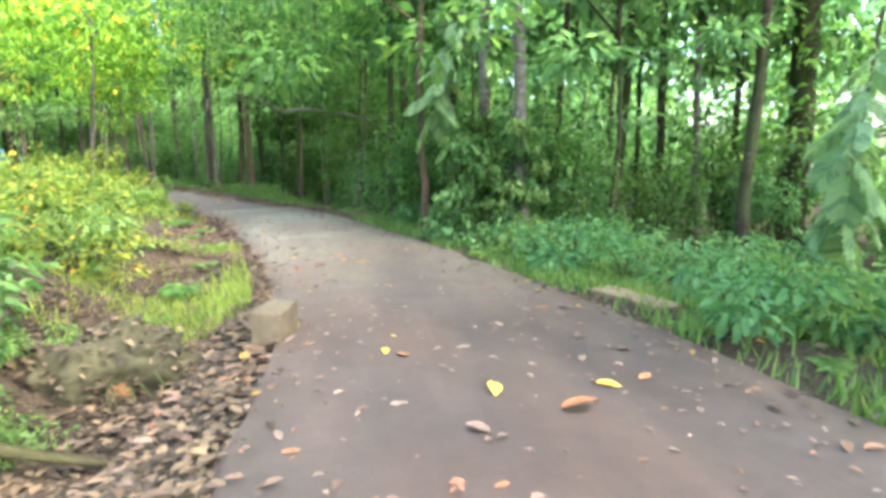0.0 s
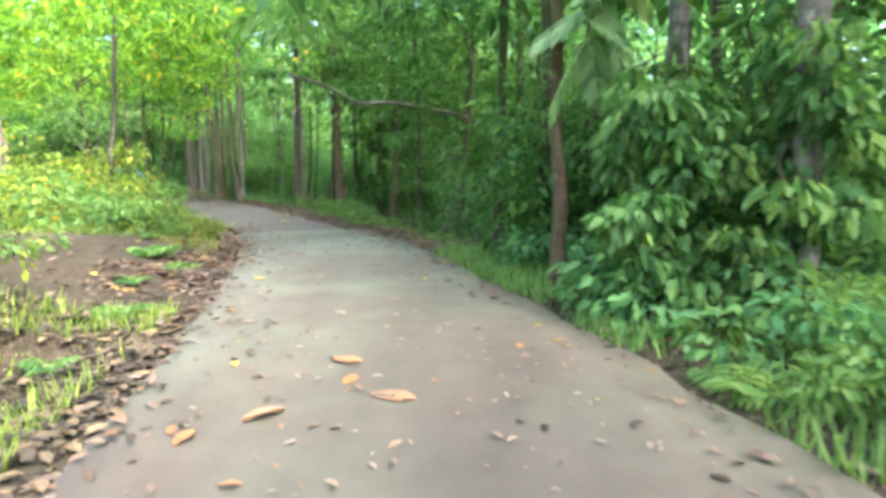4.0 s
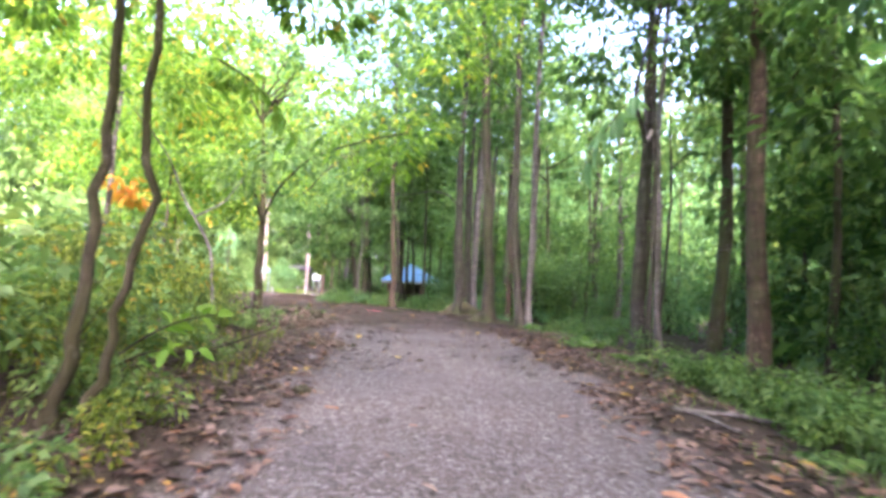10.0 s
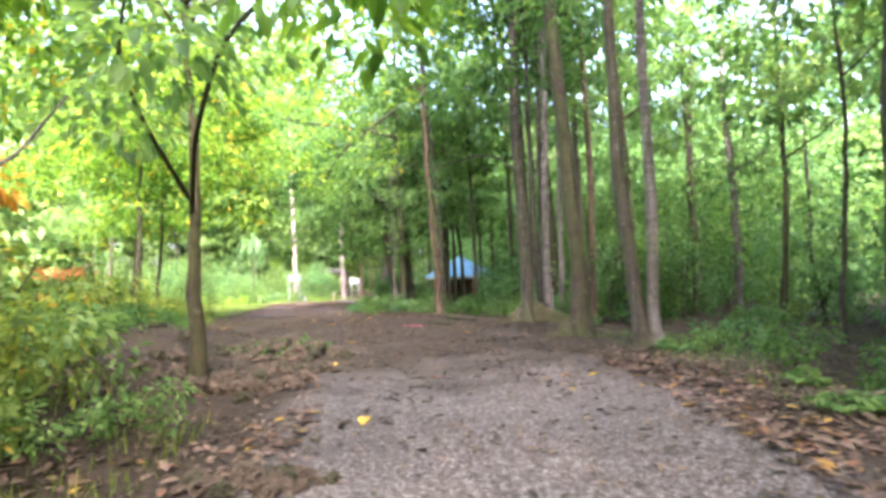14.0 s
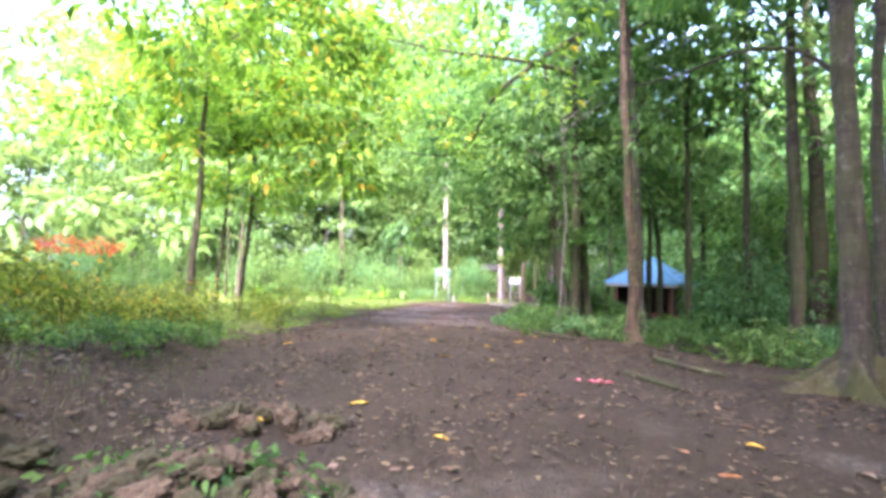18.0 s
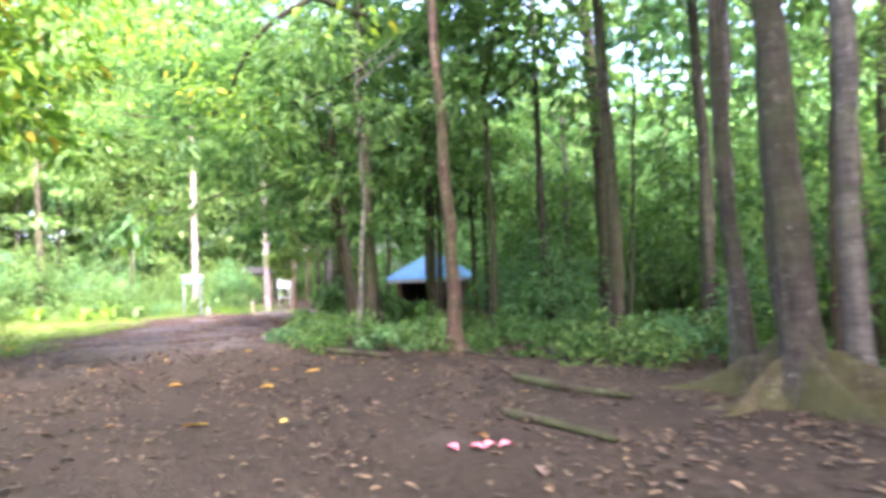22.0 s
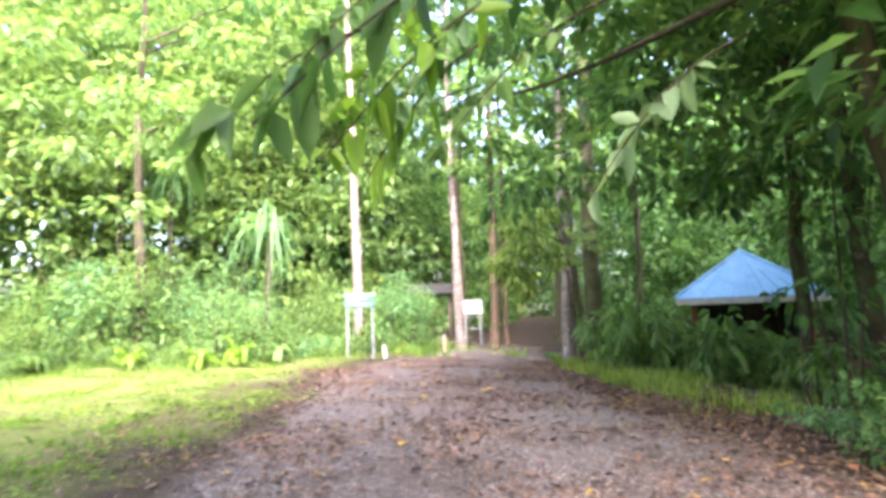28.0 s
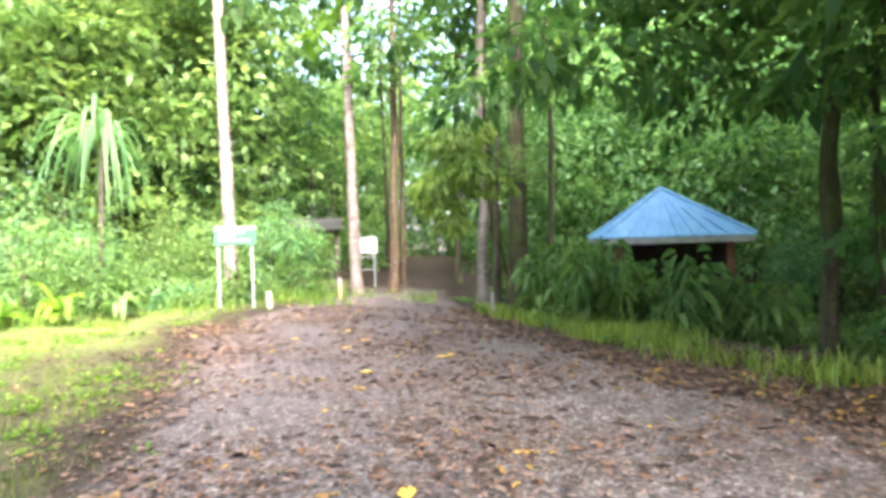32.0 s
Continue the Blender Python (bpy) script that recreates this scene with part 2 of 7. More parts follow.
# fern green; its pale tones also serve as haze on far foliage
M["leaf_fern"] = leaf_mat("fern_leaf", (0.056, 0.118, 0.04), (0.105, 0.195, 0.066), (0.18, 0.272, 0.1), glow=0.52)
M["leaf_pale"] = leaf_mat("pale_leaf", (0.09, 0.16, 0.1), (0.16, 0.26, 0.15), (0.26, 0.36, 0.22))
M["dry"] = dry_leaf_mat("dry_leaf", [(0.0, (0.03, 0.018, 0.012)), (0.35, (0.062, 0.038, 0.026)), (0.6, (0.1, 0.064, 0.045)), (0.8, (0.15, 0.105, 0.08)), (0.93, (0.15, 0.07, 0.032)), (0.99, (0.3, 0.19, 0.03))])
M["dry_pale"] = dry_leaf_mat("bleached_leaf", [(0.0, (0.11, 0.066, 0.048)), (0.5, (0.21, 0.155, 0.12)), (0.9, (0.16, 0.078, 0.042))])
M["dry_yellow"] = dry_leaf_mat("yellow_leaf", [(0.0, (0.55, 0.33, 0.04)), (0.5, (0.6, 0.42, 0.07)), (1.0, (0.5, 0.24, 0.04))])
M["dry_brown"] = dry_leaf_mat("curled_leaf", [(0.0, (0.17, 0.07, 0.03)), (0.5, (0.27, 0.115, 0.045)), (1.0, (0.21, 0.12, 0.075))])
M["bark_brown"] = bark_mat("brown_bark", (0.02, 0.015, 0.012), (0.078, 0.06, 0.045), (0.05, 0.058, 0.022))
M["bark_dark"] = bark_mat("dark_bark", (0.018, 0.014, 0.01), (0.07, 0.053, 0.039), (0.05, 0.065, 0.022))
M["bark_grey"] = bark_mat("grey_bark", (0.024, 0.02, 0.017), (0.09, 0.077, 0.062), (0.055, 0.06, 0.026), 0.2)
M["bark_pale"] = bark_mat("pale_bark", (0.065, 0.057, 0.049), (0.175, 0.158, 0.138), (0.12, 0.13, 0.06), mossy=0.12, scale=5.0)
M["bark_white"] = bark_mat("whitish_bark", (0.085, 0.07, 0.06), (0.19, 0.162, 0.142), (0.085, 0.08, 0.05), mossy=0.08, scale=5.0)
M["bark_rust"] = bark_mat("rusty_bark", (0.036, 0.023, 0.016), (0.12, 0.08, 0.056), (0.07, 0.07, 0.03), mossy=0.2)
M["bark_moss"] = bark_mat("mossy_bark", (0.02, 0.016, 0.011), (0.075, 0.06, 0.04), (0.05, 0.048, 0.018), 0.3)
M["root_moss"] = bark_mat("mossy_root", (0.03, 0.024, 0.016), (0.1, 0.083, 0.055), (0.06, 0.06, 0.022), 0.26)
# darker leaf tones stand in for shade in the ditch and under trees
M["dry_damp"] = dry_leaf_mat("damp_leaf", [(0.0, (0.022, 0.014, 0.01)), (0.4, (0.05, 0.035, 0.021)), (0.75, (0.095, 0.067, 0.042)), (0.97, (0.16, 0.11, 0.06))])
M["clay"] = plain_mat("orange_clay", (0.1, 0.05, 0.02), (0.24, 0.13, 0.05), 6.0, 0.95, bump=0.7)
M["rock"] = plain_mat("soil_clod", (0.03, 0.022, 0.014), (0.11, 0.077, 0.05), 5.0, 0.95, bump=0.7)
M["rock_moss"] = plain_mat("mossy_earth", (0.018, 0.016, 0.008), (0.056, 0.052, 0.024), 4.0, 0.95, bump=0.7)
M["kerb"] = plain_mat("yellowed_concrete", (0.11, 0.08, 0.045), (0.2, 0.15, 0.088), 5.0, 0.85)
M["block"] = plain_mat("stained_block", (0.062, 0.048, 0.029), (0.125, 0.1, 0.062), 5.0, 0.85)
M["blue_roof"] = plain_mat("blue_painted_metal", (0.13, 0.3, 0.47), (0.21, 0.4, 0.57), 2.0, 0.6, 0.0, 0.1)
M["fascia"] = plain_mat("weathered_board", (0.25, 0.24, 0.2), (0.42, 0.4, 0.35), 4.0)
M["brick_red"] = plain_mat("red_painted_wall", (0.13, 0.05, 0.032), (0.25, 0.1, 0.062), 3.0)
M["dark_wood"] = plain_mat("dark_timber", (0.03, 0.022, 0.016), (0.09, 0.065, 0.05), 5.0, stretch=(1, 1, 0.2))
M["galv"] = plain_mat("galvanised_steel", (0.16, 0.19, 0.185), (0.25, 0.28, 0.27), 5.0, 0.5, 0.4, 0.1)
M["sign_white"] = plain_mat("sign_white_paint", (0.19, 0.215, 0.195), (0.26, 0.285, 0.26), 3.0, 0.5, bump=0.05)
M["sign_green"] = plain_mat("sign_green_paint", (0.026, 0.075, 0.048), (0.042, 0.1, 0.066), 3.0, 0.5, bump=0.05)
M["sign_grey"] = plain_mat("sign_grey_paint", (0.2, 0.225, 0.235), (0.29, 0.315, 0.325), 2.0, 0.5, bump=0.05)
M["post_white"] = plain_mat("post_paint", (0.2, 0.185, 0.16), (0.33, 0.31, 0.28), 6.0)
M["post_wood"] = plain_mat("post_wood", (0.25, 0.17, 0.1), (0.45, 0.33, 0.2), 6.0, stretch=(1, 1, 0.3))
M["tin"] = plain_mat("dull_tin", (0.022, 0.022, 0.02), (0.045, 0.045, 0.04), 2.0, 0.5, 0.2)
M["pink"] = plain_mat("pink_petals", (0.6, 0.12, 0.18), (0.75, 0.25, 0.3), 20.0)

# ---------------- plan: the trail's middle line, its half width and height ----------------
TRAIL = [(2.4, -16, 1.7, 0.6), (1.9, -6, 1.7, 0.4), (1.85, 0, 1.7, 0.14), (1.75, 3.5, 1.65, -0.08), (1.2, 6, 1.6, -0.1),
         (0.5, 8.5, 1.5, -0.06), (-0.7, 12, 1.45, -0.06), (-1.6, 14.3, 1.55, -0.1), (-2.4, 16, 1.5, -0.1), (-4.2, 18.7, 1.65, -0.14),
         (-6.4, 22, 1.9, -0.12), (-9.8, 26.4, 2.3, 0.03), (-14.6, 31.0, 2.9, 0.04), (-20.9, 33.2, 3.3, 0.02), (-26.2, 36.3, 2.9, -0.06),
         (-30.0, 39.6, 2.7, -0.02), (-34.0, 44.2, 2.6, 0.0), (-36.2, 49.2, 1.3, 0.02), (-38.4, 54.5, 1.0, 0.1), (-41.5, 61, 1.0, 0.3), (-47, 70, 1.0, 0.6)]


def smooth_line(rows, step=0.5):
    a = np.array(rows, float)
    dist = np.r_[0, np.cumsum(np.hypot(*np.diff(a[:, :2], axis=0).T))]
    s = np.arange(0, dist[-1], step)
    out = np.stack([np.interp(s, dist, a[:, k]) for k in range(4)], 1)
    for _ in range(3):
        mid = out.copy()
        mid[2:-2] = (out[:-4] + out[1:-3] + out[2:-2] + out[3:-1] + out[4:]) / 5
        out = mid
    return out


LINE = smooth_line(TRAIL)
ALONG = np.r_[0, np.cumsum(np.hypot(*np.diff(LINE[:, :2], axis=0).T))]
_tan = np.gradient(LINE[:, :2], axis=0)
_tan /= np.linalg.norm(_tan, axis=1)[:, None]
SIDE = np.stack([_tan[:, 1], -_tan[:, 0]], 1)  # to the walker's right


def on_trail(x, y):
    """Distance along the trail, offset to the right of its middle, half width and height there."""
    x, y = np.atleast_1d(np.asarray(x, float)), np.atleast_1d(np.asarray(y, float))
    idx, best = np.empty(x.shape, int), np.empty(x.shape)
    for k in range(0, len(x), 20000):
        d = (x[k : k + 20000, None] - LINE[None, :, 0]) ** 2 + (y[k : k + 20000, None] - LINE[None, :, 1]) ** 2
        idx[k : k + 20000], best[k : k + 20000] = d.argmin(1), d.min(1)
    off = (x - LINE[idx, 0]) * SIDE[idx, 0] + (y - LINE[idx, 1]) * SIDE[idx, 1]
    dist = np.sqrt(best) * np.where(off < 0, -1, 1)
    return ALONG[idx], dist, LINE[idx, 2], LINE[idx, 3]


def ease(v):
    v = np.clip(v, 0, 1)
    return v * v * (3 - 2 * v)


def ripple(x, y, f):
    return np.sin(x * f + 1.3 * np.sin(y * f * 0.7)) * np.cos(y * f * 1.1 + 0.7 * np.sin(x * f * 0.9))


S_SLAB = float(np.interp(16.45, LINE[:, 1], ALONG))  # where the concrete ends


def ground_z(x, y):
    x, y = np.atleast_1d(np.asarray(x, float)), np.atleast_1d(np.asarray(y, float))
    s, d, hw, g = on_trail(x, y)
    s0 = s - 16
    right = np.interp(s0, [0, 16, 30, 38, 60, 90], [0.8, 0.9, 0.7, 0.35, 0.3, 0.1])
    z = g * (1 - ease((np.abs(d) - 8) / 20)) - right * ease((d - hw - 0.4) / 4.5)
    ditch = np.interp(s0, [-20, 4, 7, 9], [0.5, 0.5, 0.3, 0.0])
    u = -d - hw
    z -= ditch * ease((u - 0.1) / 0.9) * (1 - ease((u - 1.5) / 0.8))
    bank = np.interp(s0, [-20, 5, 10, 30, 38, 43, 48, 54, 90], [0.45, 0.45, 0.3, 0.5, 0.58, 0.28, 0.1, 0.0, 0.0])
    z += bank * ease((u - np.where(s0 < 8, 1.7, 0.35)) / 1.6)
    hut = np.exp(-(((x + 28.5) / 6.5) ** 2 + ((y - 52.5) / 6.0) ** 2))
    z -= 1.05 * hut
    rough = ease((np.abs(d) - hw) / 1.5)
    z += (0.02 + 0.05 * rough) * ripple(x, y, 1.3) + (0.006 + 0.02 * rough) * ripple(y, x, 4.1)
    return z


def gz(x, y):
    return float(ground_z(x, y)[0])


# ---------------- mesh helpers ----------------
def mesh_from(name, co, faces, mat=None, smooth=True):
    """A mesh from arrays: co (n, 3), faces (m, 3 or 4)."""
    me = bpy.data.meshes.new(name)
    co, faces = np.asarray(co, np.float32), np.asarray(faces, np.int32)
    m, k = faces.shape
    me.vertices.add(len(co))
    me.vertices.foreach_set("co", co.ravel())
    me.loops.add(m * k)
    me.loops.foreach_set("vertex_index", faces.ravel())
    me.polygons.add(m)
    me.polygons.foreach_set("loop_start", np.arange(0, m * k, k, dtype=np.int32))
    me.polygons.foreach_set("use_smooth", np.full(m, smooth))
    me.update(calc_edges=True)
    if mat:
        me.materials.append(mat)
    return me


def bm_mesh(name, bm, mat=None, smooth=False):
    me = bpy.data.meshes.new(name)
    bm.to_mesh(me)
    bm.free()
    if smooth:
        me.polygons.foreach_set("use_smooth", np.full(len(me.polygons), True))
    if mat:
        me.materials.append(mat)
    return me


def part(name, data, material, parent, label="", m=None):
    """One mesh object under a thing or a part; data: a bmesh or a mesh."""
    me = data if isinstance(data, bpy.types.Mesh) else bm_mesh(name, data, material)
    ob = new(name, me)
    ob.parent = parent
    if m is not None:
        ob.matrix_basis = m
    return tagged(ob, label)


def thing(name, x, y, z, label, category, group="", rz=0.0, kind=""):
    ob = new(name)
    ob.empty_display_size = 0.2
    ob.matrix_basis = pose(x, y, z, 0, 0, rz)
    return tagged(ob, label, category, group, kind)


def box(bm, sx, sy, sz, cx=0, cy=0, cz=0, bevel=0.0, m=None):
    r = bmesh.ops.create_cube(bm, size=1.0)
    bmesh.ops.scale(bm, vec=(sx, sy, sz), verts=r["verts"])
    if bevel:
        ed = list({e for v in r["verts"] for e in v.link_edges})
        out = bmesh.ops.bevel(bm, geom=ed, offset=bevel, segments=2, affect="EDGES", profile=0.6)
        vs = list({v for f in out["faces"] for v in f.verts} | {v for v in r["verts"] if v.is_valid})
    else:
        vs = r["verts"]
    bmesh.ops.translate(bm, vec=(cx, cy, cz), verts=vs)
    if m is not None:
        bmesh.ops.transform(bm, matrix=m, verts=vs)
    return bm


def tube_arrays(points, radii, sides=9, rng=None, lobes=None):
    """Tapered tube along points; returns verts and quad faces."""
    pts, rad = np.asarray(points, float), np.asarray(radii, float)
    tan = np.gradient(pts, axis=0)
    tan /= np.linalg.norm(tan, axis=1)[:, None]
    ref = np.array([0.0, 0.0, 1.0]) if abs(tan[0][2]) < 0.8 else np.array([1.0, 0.0, 0.0])
    co = []
    for k in range(len(pts)):
        a = np.cross(tan[k], ref)
        a /= np.linalg.norm(a)
        b = np.cross(tan[k], a)
        ang = np.linspace(0, 2 * np.pi, sides, endpoint=False)
        r = np.full(sides, rad[k])
        if lobes is not None:
            r = r * (1 + lobes[k] * np.cos(ang * 5 + 0.6))
        if rng is not None:
            r = r * (1 + rng.normal(0, 0.035, sides))
        co.append(pts[k] + np.outer(np.cos(ang) * r, a) + np.outer(np.sin(ang) * r, b))
    n = len(pts)
    i, j = np.meshgrid(np.arange(n - 1), np.arange(sides), indexing="ij")
    j2 = (j + 1) % sides
    faces = np.stack([i * sides + j, i * sides + j2, (i + 1) * sides + j2, (i + 1) * sides + j], -1).reshape(-1, 4)
    return np.concatenate(co), faces


def join_arrays(pieces):
    co, fa, n = [], [], 0
    for c, f in pieces:
        co.append(c)
        fa.append(f + n)
        n += len(c)
    return np.concatenate(co), np.concatenate(fa)


def leaf_arrays(base, axis, rng, length, wide=0.45, fold=0.18, droop=0.15, flat=0.6, plain=False):
    """Folded leaf blades at base along axis: two quads each, or one bent kite for far leaves."""
    n = len(base)
    length = np.broadcast_to(np.asarray(length, float), (n,))
    a = axis / np.maximum(np.linalg.norm(axis, axis=1), 1e-6)[:, None]
    up = rng.normal(0, 1, (n, 3)) * (1 - flat) + np.array([0, 0, 1.0]) * flat
    s = np.cross(a, up)
    s /= np.maximum(np.linalg.norm(s, axis=1), 1e-6)[:, None]
    nn = np.cross(s, a)
    L, W = length[:, None], (length * wide)[:, None]
    sag = -np.array([0, 0, 1.0])[None] * L * droop
    if plain:
        v = np.empty((n, 4, 3))
        v[:, 0], v[:, 2] = base, base + a * L + sag
        v[:, 1] = base + a * L * 0.45 + s * W * 0.52 + nn * L * fold * 0.5
        v[:, 3] = base + a * L * 0.55 - s * W * 0.52 + nn * L * fold * 0.5
        return v.reshape(-1, 3), np.arange(4 * n).reshape(-1, 4)
    v = np.empty((n, 6, 3))
    v[:, 0] = base
    v[:, 1] = base + a * L * 0.33 + s * W * 0.5 + nn * L * fold * 0.6
    v[:, 2] = base + a * L * 0.72 + s * W * 0.38 + nn * L * fold * 0.5 + sag * 0.5
    v[:, 3] = base + a * L + sag
    v[:, 4] = base + a * L * 0.72 - s * W * 0.38 + nn * L * fold * 0.5 + sag * 0.5
    v[:, 5] = base + a * L * 0.33 - s * W * 0.5 + nn * L * fold * 0.6
    k = np.arange(n)[:, None] * 6
    f = np.concatenate([k + np.array([[0, 1, 2, 3]]), k + np.array([[0, 3, 4, 5]])])
    return v.reshape(-1, 3), f


def blob_leaves(rng, blobs, per, length, spread=0.35, hang=0.35, **kw):
    """Leaves over the shells of uneven clumps; blobs: rows of x, y, z, rx, rz."""
    base, axis, size = [], [], []
    for x, y, z, rx, rz in blobs:
        n = max(6, int(per * rng.uniform(0.7, 1.3)))
        d = rng.normal(0, 1, (n, 3))
        d /= np.linalg.norm(d, axis=1)[:, None]
        r = rng.uniform(0.35, 1.0, n) ** 0.6
        p = d * np.array([rx, rx, rz]) * r[:, None] + np.array([x, y, z])
        ax = d * np.array([1, 1, 0.5]) + rng.normal(0, spread, (n, 3)) - np.array([0, 0, hang])
        base.append(p)
        axis.append(ax)
        size.append(length * rng.uniform(0.6, 1.3, n))
    return leaf_arrays(np.concatenate(base), np.concatenate(axis), rng, np.concatenate(size), **kw)


# ---------------- ground ----------------
def spaced(lo, hi, step, far):
    near = np.arange(lo, hi + step, step)
    out = [lo - d for d in far[::-1]] + list(near) + [near[-1] + d for d in far]
    return np.array(out)


GX = spaced(-50, 14, 0.33, [3, 8, 16, 30, 60, 140, 400, 1200])
GY = spaced(-8, 62, 0.33, [3, 8, 16, 30, 60, 140, 400, 1200])


def lawn_mask(x, y):
    """1 on the open lawn beside the end of the trail."""
    s, d, hw, g = on_trail(x, y)
    s0 = s - 16
    inner = ease((-d - hw + 0.5 + 0.5 * ripple(x, y, 0.9)) / 1.0)
    return inner * ease((s0 - 40.5) / 4) * (1 - ease((-d - hw - 13) / 3)) * (1 - ease((s0 - 68) / 4))


def build_ground():
    X, Y = np.meshgrid(GX, GY, indexing="ij")
    x, y = X.ravel(), Y.ravel()
    z = ground_z(x, y)
    nx, ny = len(GX), len(GY)
    i, j = np.meshgrid(np.arange(nx - 1), np.arange(ny - 1), indexing="ij")
    f = np.stack([i * ny + j, (i + 1) * ny + j, (i + 1) * ny + j + 1, i * ny + j + 1], -1).reshape(-1, 4)
    me = mesh_from("ground", np.stack([x, y, z], 1), f, M["ground"])
    s, d, hw, g = on_trail(x, y)
    s0 = s - 16
    inside = 1 - ease((np.abs(d) - hw * 0.74) / 0.9)
    gravel = inside * np.interp(s0, [16, 18, 29, 34, 44, 50, 56, 64, 69], [0, 1, 0.9, 0.3, 0.15, 0.55, 0.9, 0.8, 0.1])
    earth = (1 - ease((np.abs(d) - hw - 0.3) / 1.0)) * np.interp(s0, [30, 38, 60], [0.5, 0.9, 0.8])
    lawn = lawn_mask(x, y)
    edge = 0.35 * ease((np.abs(d) - hw - 1.0) / 2) * np.where(d < 0, 1.2, 0.8)
    col = np.stack([gravel * (1 - lawn), np.clip(lawn * np.clip(0.42 + 0.07 * (-d - hw), 0.3, 1) + edge, 0, 1), earth, np.ones_like(x)], 1).astype(np.float32)
    at = me.color_attributes.new("wear", "FLOAT_COLOR", "POINT")
    at.data.foreach_set("color", col.ravel())
    return tagged(new("ground", me), "brown leaf-strewn forest floor with grey gravel trail and grass", "ground", kind="structure")


def build_road():
    """The concrete slab: crowned top, worn thick edges, rounded end."""
    rows = [k for k in range(len(LINE)) if ALONG[k] <= S_SLAB]
    cols = np.array([-1.06, -1.0, -0.96, -0.7, -0.35, 0, 0.35, 0.7, 0.96, 1.0, 1.06])
    lift = np.array([-0.22, -0.03, 0.03, 0.036, 0.04, 0.042, 0.04, 0.036, 0.03, -0.03, -0.22])
    rng = np.random.default_rng(5)
    co = []
    for k in rows:
        left = S_SLAB - ALONG[k]
        grip = 0.78 + 0.22 * math.sqrt(max(0, 1 - (1 - left / 0.9) ** 2)) if left < 0.9 else 1
        hw = LINE[k, 2] * grip
        wob = np.where(np.abs(cols) > 0.9, rng.normal(0, 0.025, len(cols)), 0)
        off = cols * hw + wob
        px = LINE[k, 0] + SIDE[k, 0] * off
        py = LINE[k, 1] + SIDE[k, 1] * off
        co.append(np.stack([px, py, LINE[k, 3] + lift + 0.012 * ripple(px, py, 1.3)], 1))
    last = co[-1].copy()
    last[:, :2] += _tan[rows[-1]] * 0.08
    last[:, 2] -= 0.2
    co.append(last)
    n, c = len(co), len(cols)
    i, j = np.meshgrid(np.arange(n - 1), np.arange(c - 1), indexing="ij")
    f = np.stack([i * c + j, i * c + j + 1, (i + 1) * c + j + 1, (i + 1) * c + j], -1).reshape(-1, 4)
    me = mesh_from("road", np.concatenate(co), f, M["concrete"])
    return tagged(new("road", me), "worn grey-brown concrete lane stained with mud", "road", kind="structure")


ground = build_ground()
road = build_road()

# ---------------- trees ----------------
def crown_mesh(name, seed, mat, blobs=16, per=115, radius=2.6, tall=2.6, leaf=0.17, **kw):
    """A crown about the origin: many clumps with gaps between them."""
    rng = np.random.default_rng(seed)
    rows = []
    for _ in range(blobs):
        a, r = rng.uniform(0, 2 * np.pi), radius * math.sqrt(rng.uniform(0.05, 1))
        rows.append((r * math.cos(a), r * math.sin(a), rng.uniform(-1, 1) * tall * (1 - 0.35 * r / radius), rng.uniform(0.5, 1.05) * radius * 0.38, rng.uniform(0.22, 0.5) * radius * 0.3))
    kw.setdefault("flat", 0.75)
    co, f = blob_leaves(rng, rows, per, leaf, **kw)
    return mesh_from(name, co, f, mat)


CROWNS = {
    "forest": [crown_mesh("crown", 11 + k, M["leaf_forest"], 18, 90, 2.7, 3.0, 0.23, plain=True) for k in range(4)],
    "bright": [crown_mesh("crown", 31 + k, M["leaf_bright"], 16, 100, 2.3, 1.5, 0.18) for k in range(3)],
    "blue": [crown_mesh("crown", 51 + k, M["leaf_blue"], 16, 90, 2.5, 2.6, 0.21) for k in range(2)],
    "far": [crown_mesh("crown", 71 + k, M["leaf_forest"], 13, 80, 2.9, 3.2, 0.33, plain=True) for k in range(4)],
    "far_blue": [crown_mesh("crown", 81 + k, M["leaf_blue"], 13, 80, 2.9, 3.0, 0.33, plain=True) for k in range(3)],
    "far_bright": [crown_mesh("crown", 91 + k, M["leaf_fern"], 13, 85, 2.9, 3.0, 0.31, plain=True) for k in range(3)],
    "tier": [crown_mesh("crown", 61 + k, M["leaf_fern"], 13, 120, 2.4, 1.6, 0.19, wide=0.38) for k in range(3)],
}


